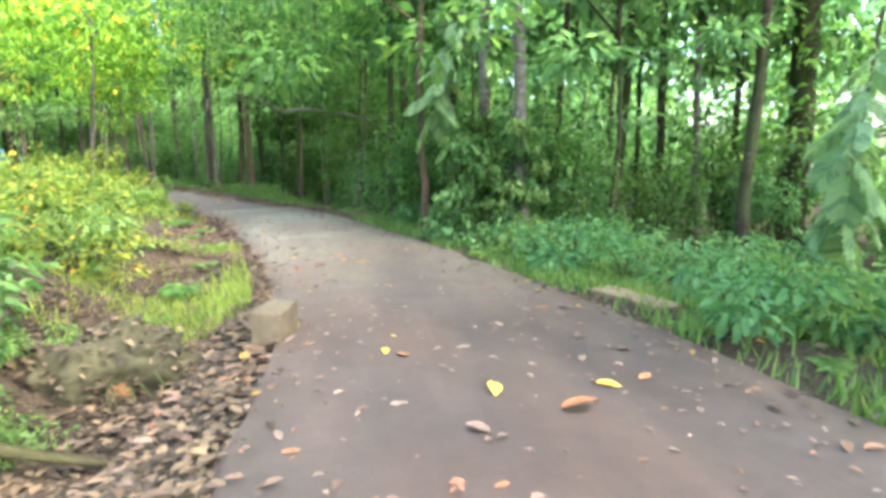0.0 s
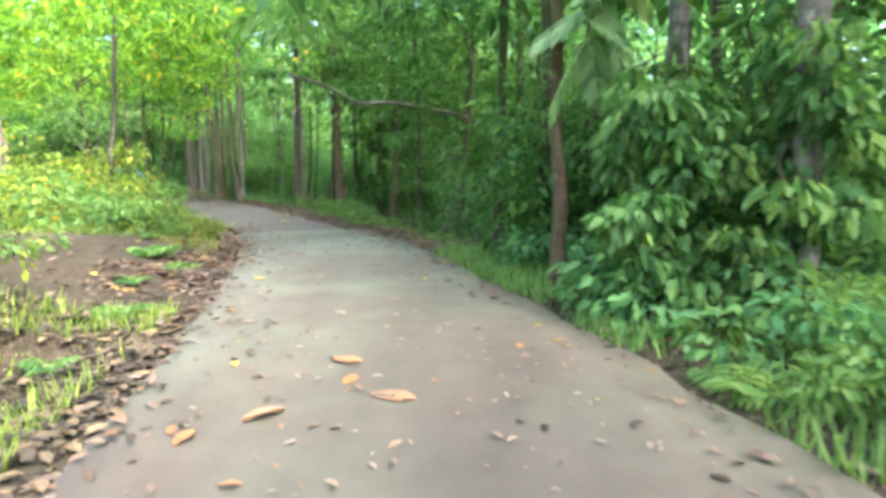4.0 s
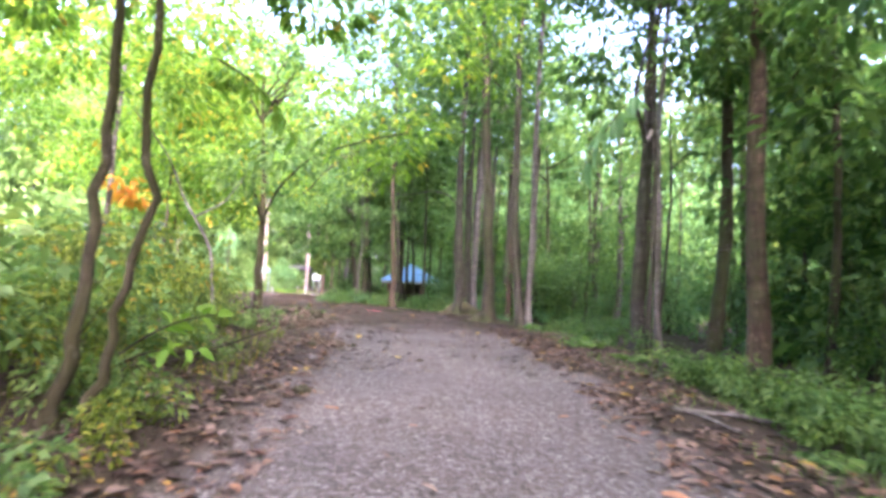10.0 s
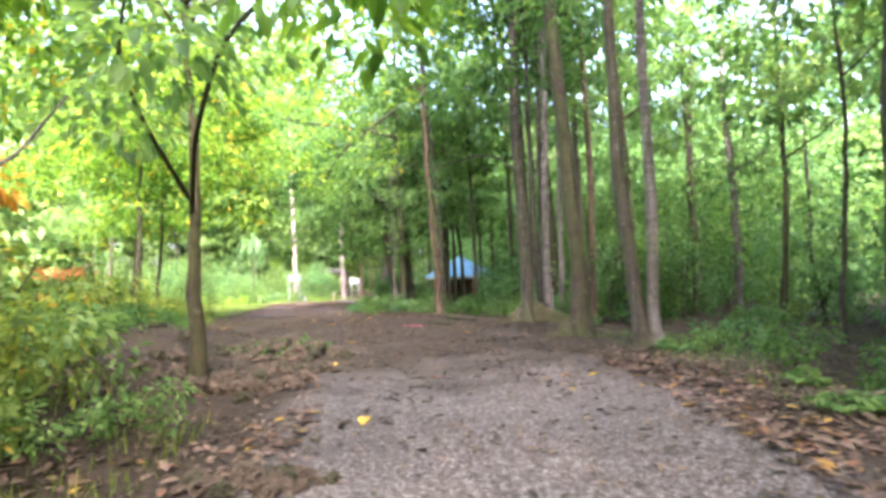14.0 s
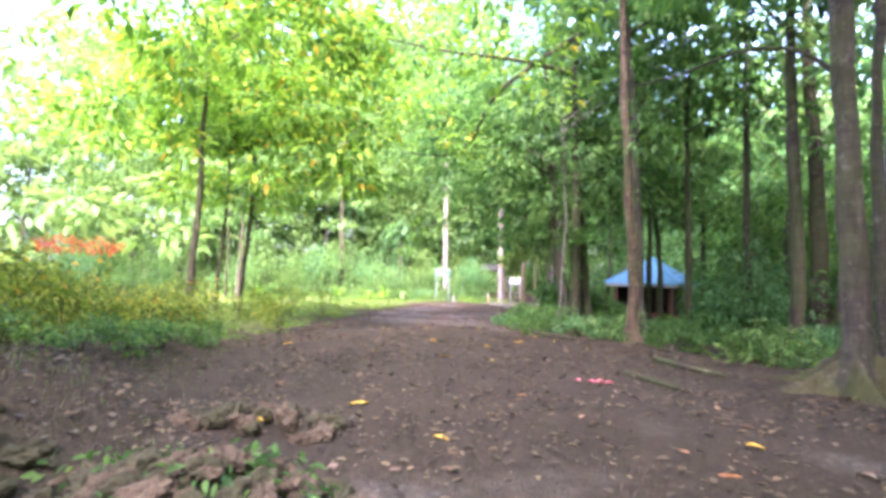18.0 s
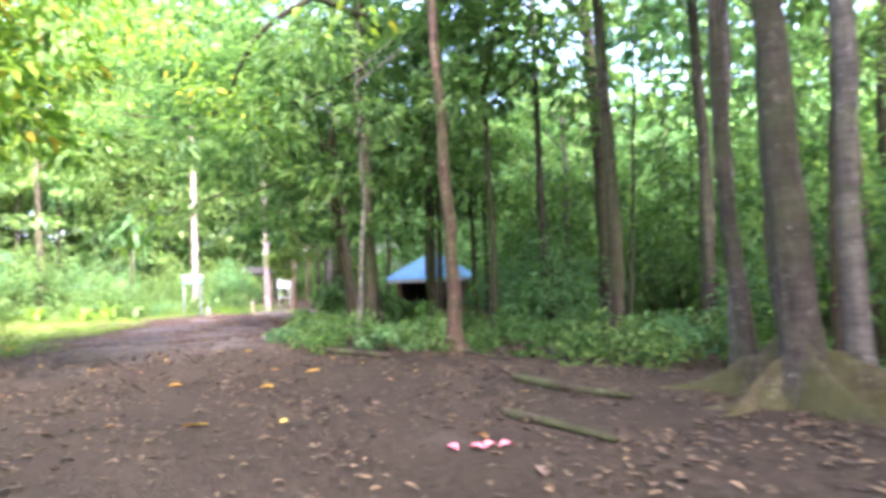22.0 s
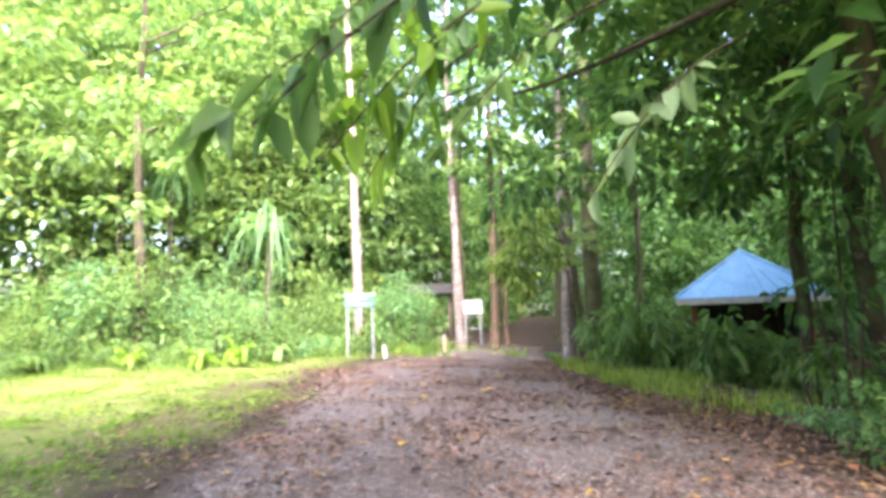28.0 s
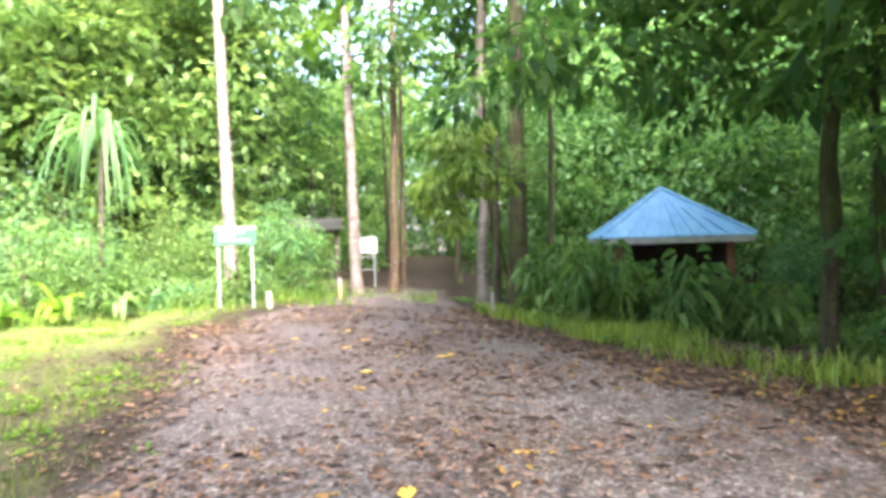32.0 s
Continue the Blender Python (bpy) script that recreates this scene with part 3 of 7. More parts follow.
def trunk_mesh(rng, r, h, lean, bark, limbs=5, flare=1.6, bend=0.25, sides=12, low=0.45):
    n = 26
    t = np.linspace(0, 1, n) ** 1.6
    sway = np.cumsum(rng.normal(0, bend / n, (n, 2)), axis=0)
    fr, ph = rng.uniform(0.7, 1.6, 2), rng.uniform(0, 6.3, 2)
    sway = sway * 1.5 + bend * 0.2 * min(1.0, h / 10) * (np.sin(2 * np.pi * t[:, None] * fr + ph) - np.sin(ph)) * np.minimum(1, 6 * t)[:, None]
    pts = np.stack([lean[0] * h * t + sway[:, 0], lean[1] * h * t + sway[:, 1], h * t], 1)
    pts[0, 2] = -0.25
    rad = r * (1 - 0.72 * t)
    foot = np.exp(-np.maximum(pts[:, 2], 0) / (1.6 * r + 0.04))
    rad = rad * (1 + (flare - 1) * foot)
    rad = rad * (1 + 0.06 * np.sin(pts[:, 2] * rng.uniform(1.5, 3.0) + rng.uniform(0, 6)) * (1 - foot))
    pieces = [tube_arrays(pts, rad, sides, rng, 0.04 + 0.16 * foot)]
    for _ in range(limbs):
        k = rng.uniform(low, 0.92)
        at = np.array([np.interp(k, t, pts[:, c]) for c in range(3)])
        a, ln = rng.uniform(0, 2 * np.pi), rng.uniform(0.14, 0.3) * h * 0.8
        d = np.array([math.cos(a), math.sin(a), rng.uniform(0.25, 0.9)])
        u = np.linspace(0, 1, 6)[:, None]
        lp = at + d * ln * u + np.array([0, 0, 0.12 * ln]) * u * u + rng.normal(0, 0.03 * ln, (6, 3)) * u
        pieces.append(tube_arrays(lp, r * 0.34 * (1 - 0.8 * u[:, 0]) + 0.006, 6, rng))
    co, f = join_arrays(pieces)
    return mesh_from("trunk", co, f, M[bark])


BARK_WORDS = {"bark_brown": "brown", "bark_dark": "dark brown", "bark_grey": "grey", "bark_pale": "pale grey", "bark_white": "whitish", "bark_rust": "reddish brown", "bark_moss": "mossy green-brown"}


def tree(x, y, r, h=13.0, lean=(0, 0), bark="bark_brown", crown="forest", crowns=2, low=0.55, size=1.0, seed=0, limbs=5, flare=1.6, bend=0.3, label="", note="", z=None, offs=(0, 0)):
    rng = np.random.default_rng(1000 + seed)
    z = gz(x, y) if z is None else z
    words = label or f"{'slim' if r < 0.1 else 'tall'} forest tree with {BARK_WORDS[bark]} bark and green crown{note}"
    t = thing("tree", x, y, z, words, "tree", "trees of the wood")
    part("trunk", trunk_mesh(rng, r, h, lean, bark, limbs, flare, bend, low=max(0.3, low - 0.05)), None, t)
    for k in range(crowns):
        f = low + (1.0 - low) * (k + 0.5) / crowns
        s = size * rng.uniform(0.85, 1.15)
        me = CROWNS[crown][rng.integers(len(CROWNS[crown]))]
        ox, oy = rng.normal(0, 0.5, 2) + np.array(offs)
        part("crown", me, None, t, m=pose(lean[0] * h * f + ox, lean[1] * h * f + oy, h * f, 0, 0, rng.uniform(0, 360)) @ Matrix.Diagonal((s, s, s, 1)))
    return t


# trees that stand singly by the trail: x, y, radius, height, lean, bark, crown, seed
NAMED = [
    (2.15, 9.57, 0.075, 9, (0.0, 0.02), "bark_rust", "forest"),
    (3.55, 10.4, 0.15, 14, (0.01, 0.0), "bark_pale", "forest"),
    (3.72, 8.15, 0.12, 15, (0.0, 0.0), "bark_pale", "forest"),
    (9.5, 11.7, 0.11, 13, (0.0, 0.0), "bark_pale", "blue"),
    (9.1, 13.2, 0.13, 13, (0.01, 0.0), "bark_grey", "forest"),
    (11.7, 11.0, 0.34, 16, (0.0, 0.0), "bark_dark", "forest"),
    (6.2, 9.7, 0.07, 10, (0.0, 0.0), "bark_dark", "blue"),
    (10.8, 11.9, 0.1, 12, (0.0, 0.01), "bark_dark", "forest"),
    (1.9, 16.5, 0.13, 13, (0.0, 0.0), "bark_dark", "forest"),
    (2.3, 12.4, 0.1, 12, (0.0, 0.01), "bark_dark", "forest"),
    (-2.1, 28.1, 0.19, 15, (0.0, 0.0), "bark_dark", "forest"),
    (-0.6, 23.7, 0.1, 12, (0.0, 0.0), "bark_brown", "forest"),
    (0.9, 21.4, 0.085, 12, (0.02, 0.0), "bark_dark", "forest"),
    (3.0, 24.6, 0.21, 15, (0.0, 0.0), "bark_dark", "forest"),
    (-3.7, 33.0, 0.11, 13, (0.0, 0.0), "bark_brown", "forest"),
    (-6.62, 29.99, 0.08, 12, (-0.01, 0.0), "bark_pale", "forest"),
    (-7.24, 30.65, 0.16, 15, (0.0, 0.0), "bark_grey", "forest"),
    (-6.75, 29.6, 0.06, 11, (0.02, 0.0), "bark_grey", "tier"),
    (-12.2, 32.75, 0.176, 16, (-0.025, 0.0), "bark_brown", "forest"),
    (-15.5, 37.3, 0.11, 15, (-0.04, 0.0), "bark_grey", "forest"),
    (-15.15, 36.9, 0.09, 13, (0.01, 0.0), "bark_grey", "forest"),
    (-10.66, 31.85, 0.125, 15, (-0.012, 0.0), "bark_grey", "forest"),
    (-10.53, 31.98, 0.105, 15, (0.02, 0.012), "bark_pale", "forest"),
    (-23.6, 39.9, 0.15, 14, (0.0, 0.0), "bark_dark", "forest"),
    (-22.05, 37.6, 0.035, 6, (0.0, 0.0), "bark_pale", "tier"),
    (-20.95, 39.5, 0.12, 14, (-0.035, -0.04), "bark_grey", "forest"),
    (-18.1, 41.1, 0.16, 15, (0.0, 0.0), "bark_brown", "forest"),
    (-16.5, 42.2, 0.16, 14, (0.0, 0.0), "bark_grey", "forest"),
    (-14.5, 38.6, 0.13, 14, (0.0, 0.0), "bark_rust", "forest"),
    (-14.0, 40.2, 0.11, 13, (0.0, 0.0), "bark_brown", "forest"),
    (-12.5, 42.3, 0.075, 12, (0.0, 0.0), "bark_dark", "forest"),
    (-19.6, 46.0, 0.27, 16, (-0.02, 0.0), "bark_brown", "forest"),
    (-24.9, 44.6, 0.2, 15, (0.0, 0.0), "bark_brown", "forest"),
    (-25.4, 45.9, 0.11, 14, (0.0, 0.0), "bark_dark", "forest"),
    (-33.55, 48.9, 0.14, 14, (0.01, 0.0), "bark_pale", "tier"),
    (-32.3, 48.2, 0.25, 16, (0.0, 0.0), "bark_dark", "forest"),
    (-36.6, 49.5, 0.13, 16, (0.0, 0.0), "bark_rust", "forest"),
    (-37.3, 51.2, 0.08, 14, (0.01, 0.0), "bark_rust", "forest"),
    (-36.4, 53.5, 0.12, 14, (0.0, 0.0), "bark_dark", "forest"),
    (-40.6, 55.5, 0.1, 14, (0.0, 0.0), "bark_brown", "forest"),
    (-39.8, 52.0, 0.14, 14, (0.0, 0.0), "bark_dark", "forest"),
]
rootless = []
for k, (x, y, r, h, lean, bark, crown) in enumerate(NAMED):
    one = tree(x, y, r, h, lean, bark, crown, 2 if y < 30 else 1, 0.45 if y < 24 else 0.6, 1.1, k, 5, 1.7)
    if r > 0.17:
        rootless.append((one, x, y, r, k))

# the two pale straight trees behind the boards
tree(-38.6, 45.4, 0.16, 17, (-0.035, 0.0), "bark_white", "forest", 2, 0.72, 1.1, 71, 3, 1.3, 0.15, "tall straight pale-barked tree behind the notice board")
tree(-36.95, 48.2, 0.15, 17, (-0.01, 0.0), "bark_white", "forest", 2, 0.75, 1.1, 72, 3, 1.5, 0.15, "tall straight pale pinkish-barked tree at the trail fork")
# leaning pair with rusty foot beside the trail
tree(-20.1, 38.0, 0.115, 14, (-0.02, -0.024), "bark_rust", "forest", 2, 0.6, 1.0, 73, 4, 2.3, 0.35, "slim leaning tree with rusty flared foot and bare root")
# young trees on the bright side
BANK_TREE = tree(-14.3, 26.0, 0.1, 5.6, (-0.09, 0.0), "bark_moss", "bright", 1, 0.8, 0.8, 75, 7, 1.4, 0.3, "young broad-leaved tree with green-brown stem spreading over the trail", offs=(0.6, -0.4))
tree(-8.26, 19.6, 0.05, 6.0, (0.02, 0.05), "bark_moss", "bright", 2, 0.62, 0.8, 76, 4, 1.3, 0.6, "thin crooked roadside sapling with yellow-green leaves")
tree(-8.0, 19.9, 0.04, 5.5, (0.1, 0.05), "bark_moss", "bright", 1, 0.75, 0.7, 77, 3, 1.3, 0.6, "thin crooked roadside sapling with yellow-green leaves")
tree(-28.3, 30.8, 0.055, 7.5, (0.0, 0.02), "bark_moss", "bright", 3, 0.5, 1.15, 78, 5, 1.2, 0.2, "slim green-stemmed tree hung with yellow-green leaves")
tree(-27.3, 31.2, 0.06, 8.5, (0.05, 0.03), "bark_brown", "bright", 3, 0.5, 1.25, 79, 5, 1.2, 0.3, "broad-leaved tree overhanging the trail with yellow-green leaves")
tree(-38.4, 33.8, 0.1, 7.0, (0.0, 0.0), "bark_brown", "tier", 2, 0.55, 0.9, 81, 4, 1.2)
tree(-39.9, 33.7, 0.06, 6.5, (0.0, 0.0), "bark_dark", "tier", 1, 0.7, 0.9, 82, 4, 1.2)
tree(-3.8, 4.6, 0.09, 6.5, (0.09, 0.02), "bark_brown", "bright", 3, 0.6, 1.0, 83, 5, 1.3, 0.4, "young broad-leaved tree with yellow-green leaves over the ditch", offs=(0.4, 0))
tree(-6.6, 15.5, 0.07, 6.0, (0.05, 0.03), "bark_grey", "bright", 2, 0.6, 0.95, 84, 5, 1.3, 0.4, "young roadside tree with yellow-green leaves")
tree(-9.0, 13.5, 0.1, 9.0, (-0.08, 0.0), "bark_pale", "bright", 2, 0.75, 1.1, 85, 4, 1.2, 0.2)
tree(-12.5, 19.5, 0.09, 8.0, (0.0, 0.0), "bark_pale", "bright", 3, 0.55, 1.1, 86, 4, 1.2, 0.2)
tree(-17.5, 24.0, 0.08, 7.0, (0.0, 0.05), "bark_pale", "bright", 2, 0.6, 1.1, 87, 4, 1.2, 0.2)
tree(-20.5, 20.5, 0.12, 9.0, (0.0, 0.0), "bark_grey", "bright", 3, 0.5, 1.3, 88, 4, 1.2, 0.2)
# low-branched tree reaching over the end of the trail
tree(-25.4, 41.4, 0.16, 9.0, (-0.06, -0.04), "bark_moss", "forest", 3, 0.5, 1.15, 89, 6, 1.5, 0.4, "dark spreading tree whose low branches reach over the trail", offs=(-1.0, -0.6))
tree(-24.2, 40.3, 0.08, 7.0, (-0.12, -0.02), "bark_grey", "forest", 2, 0.6, 1.0, 90, 4, 1.3, 0.3, offs=(-0.6, -0.3))
tree(-25.4, 46.6, 0.12, 10.0, (-0.04, 0.0), "bark_dark", "forest", 3, 0.66, 1.1, 91, 5, offs=(-1.3, 0.2), label="dark leafy tree spreading beside the hut")
tree(-32.8, 52.4, 0.12, 11.0, (0.0, 0.0), "bark_dark", "forest", 3, 0.66, 1.0, 98, 5, offs=(-0.3, 0.4), label="dark leafy tree spreading beside the hut")
tree(-25.8, 50.4, 0.12, 11.0, (-0.02, 0.0), "bark_dark", "forest", 3, 0.55, 1.2, 99, 5, offs=(-0.3, 0.4), label="dark leafy tree spreading beside the hut")
LIGHT_TREE = tree(-32.0, 47.0, 0.05, 3.6, (-0.06, -0.12), "bark_moss", "tier", 1, 0.85, 0.3, 92, 4, label="young light-green tree with drooping leaves beside the trail")
tree(-25.9, 43.2, 0.13, 9.0, (-0.05, -0.03), "bark_dark", "forest", 3, 0.5, 1.0, 130, 6, 1.5, 0.3, "dark dense tree hanging over the trail's edge", offs=(-1.9, -0.3))


tree(-24.9, 29.5, 0.09, 7.0, (0.02, 0.05), "bark_brown", "bright", 3, 0.55, 1.1, 96, 5, 1.3, 0.3, "broad-leaved tree overhanging the trail with yellow-green leaves", offs=(0.4, 1.1))
tree(-4.6, 2.2, 0.08, 6.0, (0.06, 0.06), "bark_brown", "bright", 2, 0.6, 1.0, 97, 5, 1.3, 0.4, "young broad-leaved tree with yellow-green leaves over the ditch", offs=(0.4, 0.3))
for k, (x, y, h) in enumerate([(-26.9, 43.9, 11), (-21.6, 42.3, 12), (-33.4, 49.6, 12), (-25.4, 48.6, 12)]):
    tree(x, y, 0.1, h, (0.0, -0.02), "bark_dark", "far", 3, 0.42, 0.95, 120 + k, 5, 1.4, 0.3)


def limb(name, pts, r0, r1, bark, label):
    u = np.linspace(0, 1, 22)
    p = np.array(pts, float)
    k = np.linspace(0, 1, len(p))
    line = np.stack([np.interp(u, k, p[:, c]) for c in range(3)], 1)
    for _ in range(2):
        line[1:-1] = (line[:-2] + 2 * line[1:-1] + line[2:]) / 4
    co, f = tube_arrays(line, r0 + (r1 - r0) * u, 8, np.random.default_rng(len(pts)))
    ob = new(name, mesh_from(name, co, f, M[bark]))
    return tagged(ob, label, "branch") if label else ob


# tree A with the winding pale branch
ta = tree(-4.85, 29.6, 0.2, 15, (-0.01, 0.0), "bark_rust", "forest", 3, 0.5, 1.0, 93, 4, 2.0, 0.3, "tall straight pinkish-brown tree at the wood edge")
# leaning tree whose winding pale stem arches out over the trail
zl = gz(2.5, 23.4)
lt = thing("tree", 2.5, 23.4, zl, "leaning tree with a winding pale stem arching over the trail", "tree", "trees of the wood")
wind = limb("trunk", [(0, 0, -0.15), (-0.1, 0.2, 1.2 - zl), (-0.12, 0.25, 2.0 - zl), (-0.5, 0.1, 2.9 - zl), (-1.5, -1.2, 3.25 - zl), (-2.8, -2.75, 3.2 - zl), (-3.5, -3.9, 3.3 - zl), (-4.0, -4.7, 3.08 - zl), (-4.25, -5.1, 3.0 - zl), (-4.5, -5.5, 3.25 - zl), (-4.9, -6.2, 3.4 - zl), (-5.3, -7.0, 3.4 - zl)], 0.085, 0.035, "bark_pale", "")
wind.parent = lt
for q in ((-1.4, -1.0, 3.6 - zl, 0.42), (-3.2, -2.6, 3.75 - zl, 0.34), (0.3, 0.6, 3.9 - zl, 0.45)):
    part("crown", CROWNS["forest"][1], None, lt, m=pose(*q[:3]) @ Matrix.Diagonal((q[3],) * 3 + (1,)))
# thin white crooked stem at the ditch edge
thin = tree(0.78, 16.3, 0.03, 1.9, (0.02, -0.05), "bark_white", "forest", 1, 0.85, 0.35, 94, 2, 1.2, 0.5, "thin crooked whitish stem at the road edge")


# ---------------- the big buttressed tree ----------------
def plank_roots(t, x, y, rows, bark, label, seed=77, thick=0.085, fall=1.9):
    """Plate-like roots that run out from the foot of a trunk: angle, length, height."""
    rng = np.random.default_rng(seed)
    z = gz(x, y)
    for k, (a, ln, hi) in enumerate(rows):
        n, m = 14, 8
        co = []
        ca, sa = math.cos(radians(a)), math.sin(radians(a))
        wave = rng.uniform(0.1, 0.2) * (1 if k % 2 else -1)
        for i in range(n):
            u = i / (n - 1)
            dist = 0.06 + ln * u
            top = (hi * (1 - u) ** fall + 0.06 * (1 - u) + 0.012) * rng.uniform(0.88, 1.1)
            bow = ln * (wave * math.sin(u * 2.6) + 0.04 * math.sin(u * 7 + k))
            half = (thick * (1 - 0.75 * u) + 0.012) * rng.uniform(0.75, 1.3)
            cx, cy = ca * dist - sa * bow, sa * dist + ca * bow
            low = gz(x + cx, y + cy) - z - 0.05
            for j in range(m):
                w = j / (m - 1) * math.pi
                sw = math.sin(w)
                out = half * math.cos(w) * (1.7 - 1.1 * sw) * rng.uniform(0.9, 1.1)
                co.append((cx - sa * out, cy + ca * out, low + (top + 0.05) * sw ** 1.2))
        i, j = np.meshgrid(np.arange(n - 1), np.arange(m - 1), indexing="ij")
        f = np.stack([i * m + j, i * m + j + 1, (i + 1) * m + j + 1, (i + 1) * m + j], -1).reshape(-1, 4)
        part("root", mesh_from("root", np.array(co), f, M[bark]), None, t, label)


def buttress_tree(x, y):
    z = gz(x, y)
    t = thing("tree", x, y, z, "big grey tree with mossy buttress roots spreading over the ground", "tree", "trees of the wood")
    rng = np.random.default_rng(77)
    part("trunk", trunk_mesh(rng, 0.165, 17, (-0.008, 0.0), "bark_grey", 7, 1.9, 0.2, 16), None, t)
    plank_roots(t, x, y, [(165, 1.4, 0.66), (203, 0.85, 0.32), (232, 0.85, 0.55), (278, 0.5, 0.4), (316, 0.95, 0.66), (343, 1.75, 0.62), (8, 2.1, 0.5), (60, 1.2, 0.6), (120, 1.3, 0.5)], "root_moss", "moss-covered buttress root", 77, 0.07, 1.7)
    for k in range(3):
        me = CROWNS["forest"][k]
        part("crown", me, None, t, m=pose(-0.4, 0, 9 + 2.6 * k, 0, 0, 70 * k) @ Matrix.Diagonal((1.2, 1.2, 1.2, 1)))
    low = limb("branch", [(-0.1, 0, 4.0), (-0.6, -0.1, 4.55), (-1.3, -0.2, 4.75), (-2.3, -0.3, 4.6), (-3.4, -0.5, 4.62)], 0.04, 0.012, "bark_grey", "")
    low.parent = t
    return t


buttress_tree(-15.04, 35.62)
for one, x, y, r, k in rootless:
    plank_roots(one, x, y, [(35 + 70 * j + 23 * (k % 5), (2.6 + 1.2 * ((j * 7 + k) % 3)) * r, (1.3 + 0.6 * ((j + k) % 3)) * r) for j in range(5)], "bark_brown", "surface root at the foot of the trunk", 500 + k, 0.06)
tree(-14.58, 36.02, 0.11, 16, (0.01, 0.0), "bark_pale", "forest", 3, 0.5, 1.0, 95, 5, 2.2)

# arching bare branches over the trail
limb("branch", [(-23.25, 39.6, 8.6), (-23.2, 38.6, 7.9), (-23.4, 37.6, 7.1), (-23.9, 36.9, 6.4), (-24.9, 37.2, 5.9), (-26.2, 37.9, 5.6), (-27.2, 38.2, 5.5), (-28.2, 37.7, 5.5), (-29.2, 37.0, 5.7)], 0.075, 0.018, "bark_brown", "arching branch reaching out over the trail")
limb("branch", [(-23.25, 39.6, 6.4), (-23.9, 39.3, 6.0), (-24.7, 38.7, 5.5), (-25.8, 38.2, 5.45), (-26.8, 37.6, 5.7)], 0.05, 0.014, "bark_dark", "dark forked branch reaching out over the trail")
limb("branch", [(-22.6, 38.7, 7.0), (-23.2, 37.2, 7.2), (-24.0, 35.2, 7.2), (-24.9, 33.2, 7.5)], 0.08, 0.02, "bark_dark", "long dark branch reaching over the trail")
limb("branch", [(-25.3, 41.3, 4.6), (-26.4, 40.6, 4.4), (-27.6, 40.2, 4.0), (-28.8, 40.2, 3.9), (-30.2, 40.4, 4.1)], 0.06, 0.015, "bark_dark", "dark drooping branch over the trail")


# ---------------- the wood behind: scattered slim trees and saplings ----------------
BACK = [(-36.2, 48.0), (-38.2, 44.6), (-40.2, 41.0), (-43.0, 37.0), (-47.0, 33.0), (-51.0, 27.0), (-54, 18)]


def behind(x, y):
    """Distance behind the far edge of the lawn (positive in the wood)."""
    best = 1e9
    for (ax, ay), (bx, by) in zip(BACK, BACK[1:]):
        ux, uy = bx - ax, by - ay
        ln = math.hypot(ux, uy)
        t = min(1, max(0, ((x - ax) * ux + (y - ay) * uy) / ln ** 2))
        dx, dy = x - ax - ux * t, y - ay - uy * t
        side = (ux * dy - uy * dx) / ln
        d = math.hypot(dx, dy)
        if d < abs(best):
            best = -d if side > 0 else d
    return best


def hut_view(x, y):
    """True on the open strip between the trail and the hut."""
    for ex, ey in ((-5.5, 21.0), (-8.6, 25.0), (-11.5, 28.2), (-15.5, 31.2), (-20.5, 33.2), (-25.5, 36.0), (-28.3, 38.4)):
        ux, uy = -29.4 - ex, 51.7 - ey
        ln = math.hypot(ux, uy)
        t = ((x - ex) * ux + (y - ey) * uy) / ln ** 2
        if 0.12 < t < 1.0 and abs((x - ex) * uy - (y - ey) * ux) / ln < 0.4 + 1.7 * t:
            return True
    return False


def scatter(n, seed, ok, gap):
    rng = np.random.default_rng(seed)
    out, tries = [], 0
    while len(out) < n and tries < 12000:
        tries += 1
        x, y = rng.uniform(-66, 24), rng.uniform(-12, 78)
        if all((x - a) ** 2 + (y - b) ** 2 > gap * gap for a, b in out) and ok(x, y):
            out.append((x, y))
    return out


TAKEN = [(r[0], r[1]) for r in NAMED]


def free_spot(x, y, room=1.2):
    return all((x - a) ** 2 + (y - b) ** 2 > room for a, b in TAKEN) and (x + 29.4) ** 2 + (y - 51.7) ** 2 > 12


def in_right(x, y, lo, hi, smax=66):
    s, d, hw, g = (float(v[0]) for v in on_trail(x, y))
    return hw + lo < d < hw + hi and 0 < s < smax + 16


def in_left(x, y, lo, hi, s0, s1):
    s, d, hw, g = (float(v[0]) for v in on_trail(x, y))
    return hw + lo < -d < hw + hi and s0 < s - 16 < s1


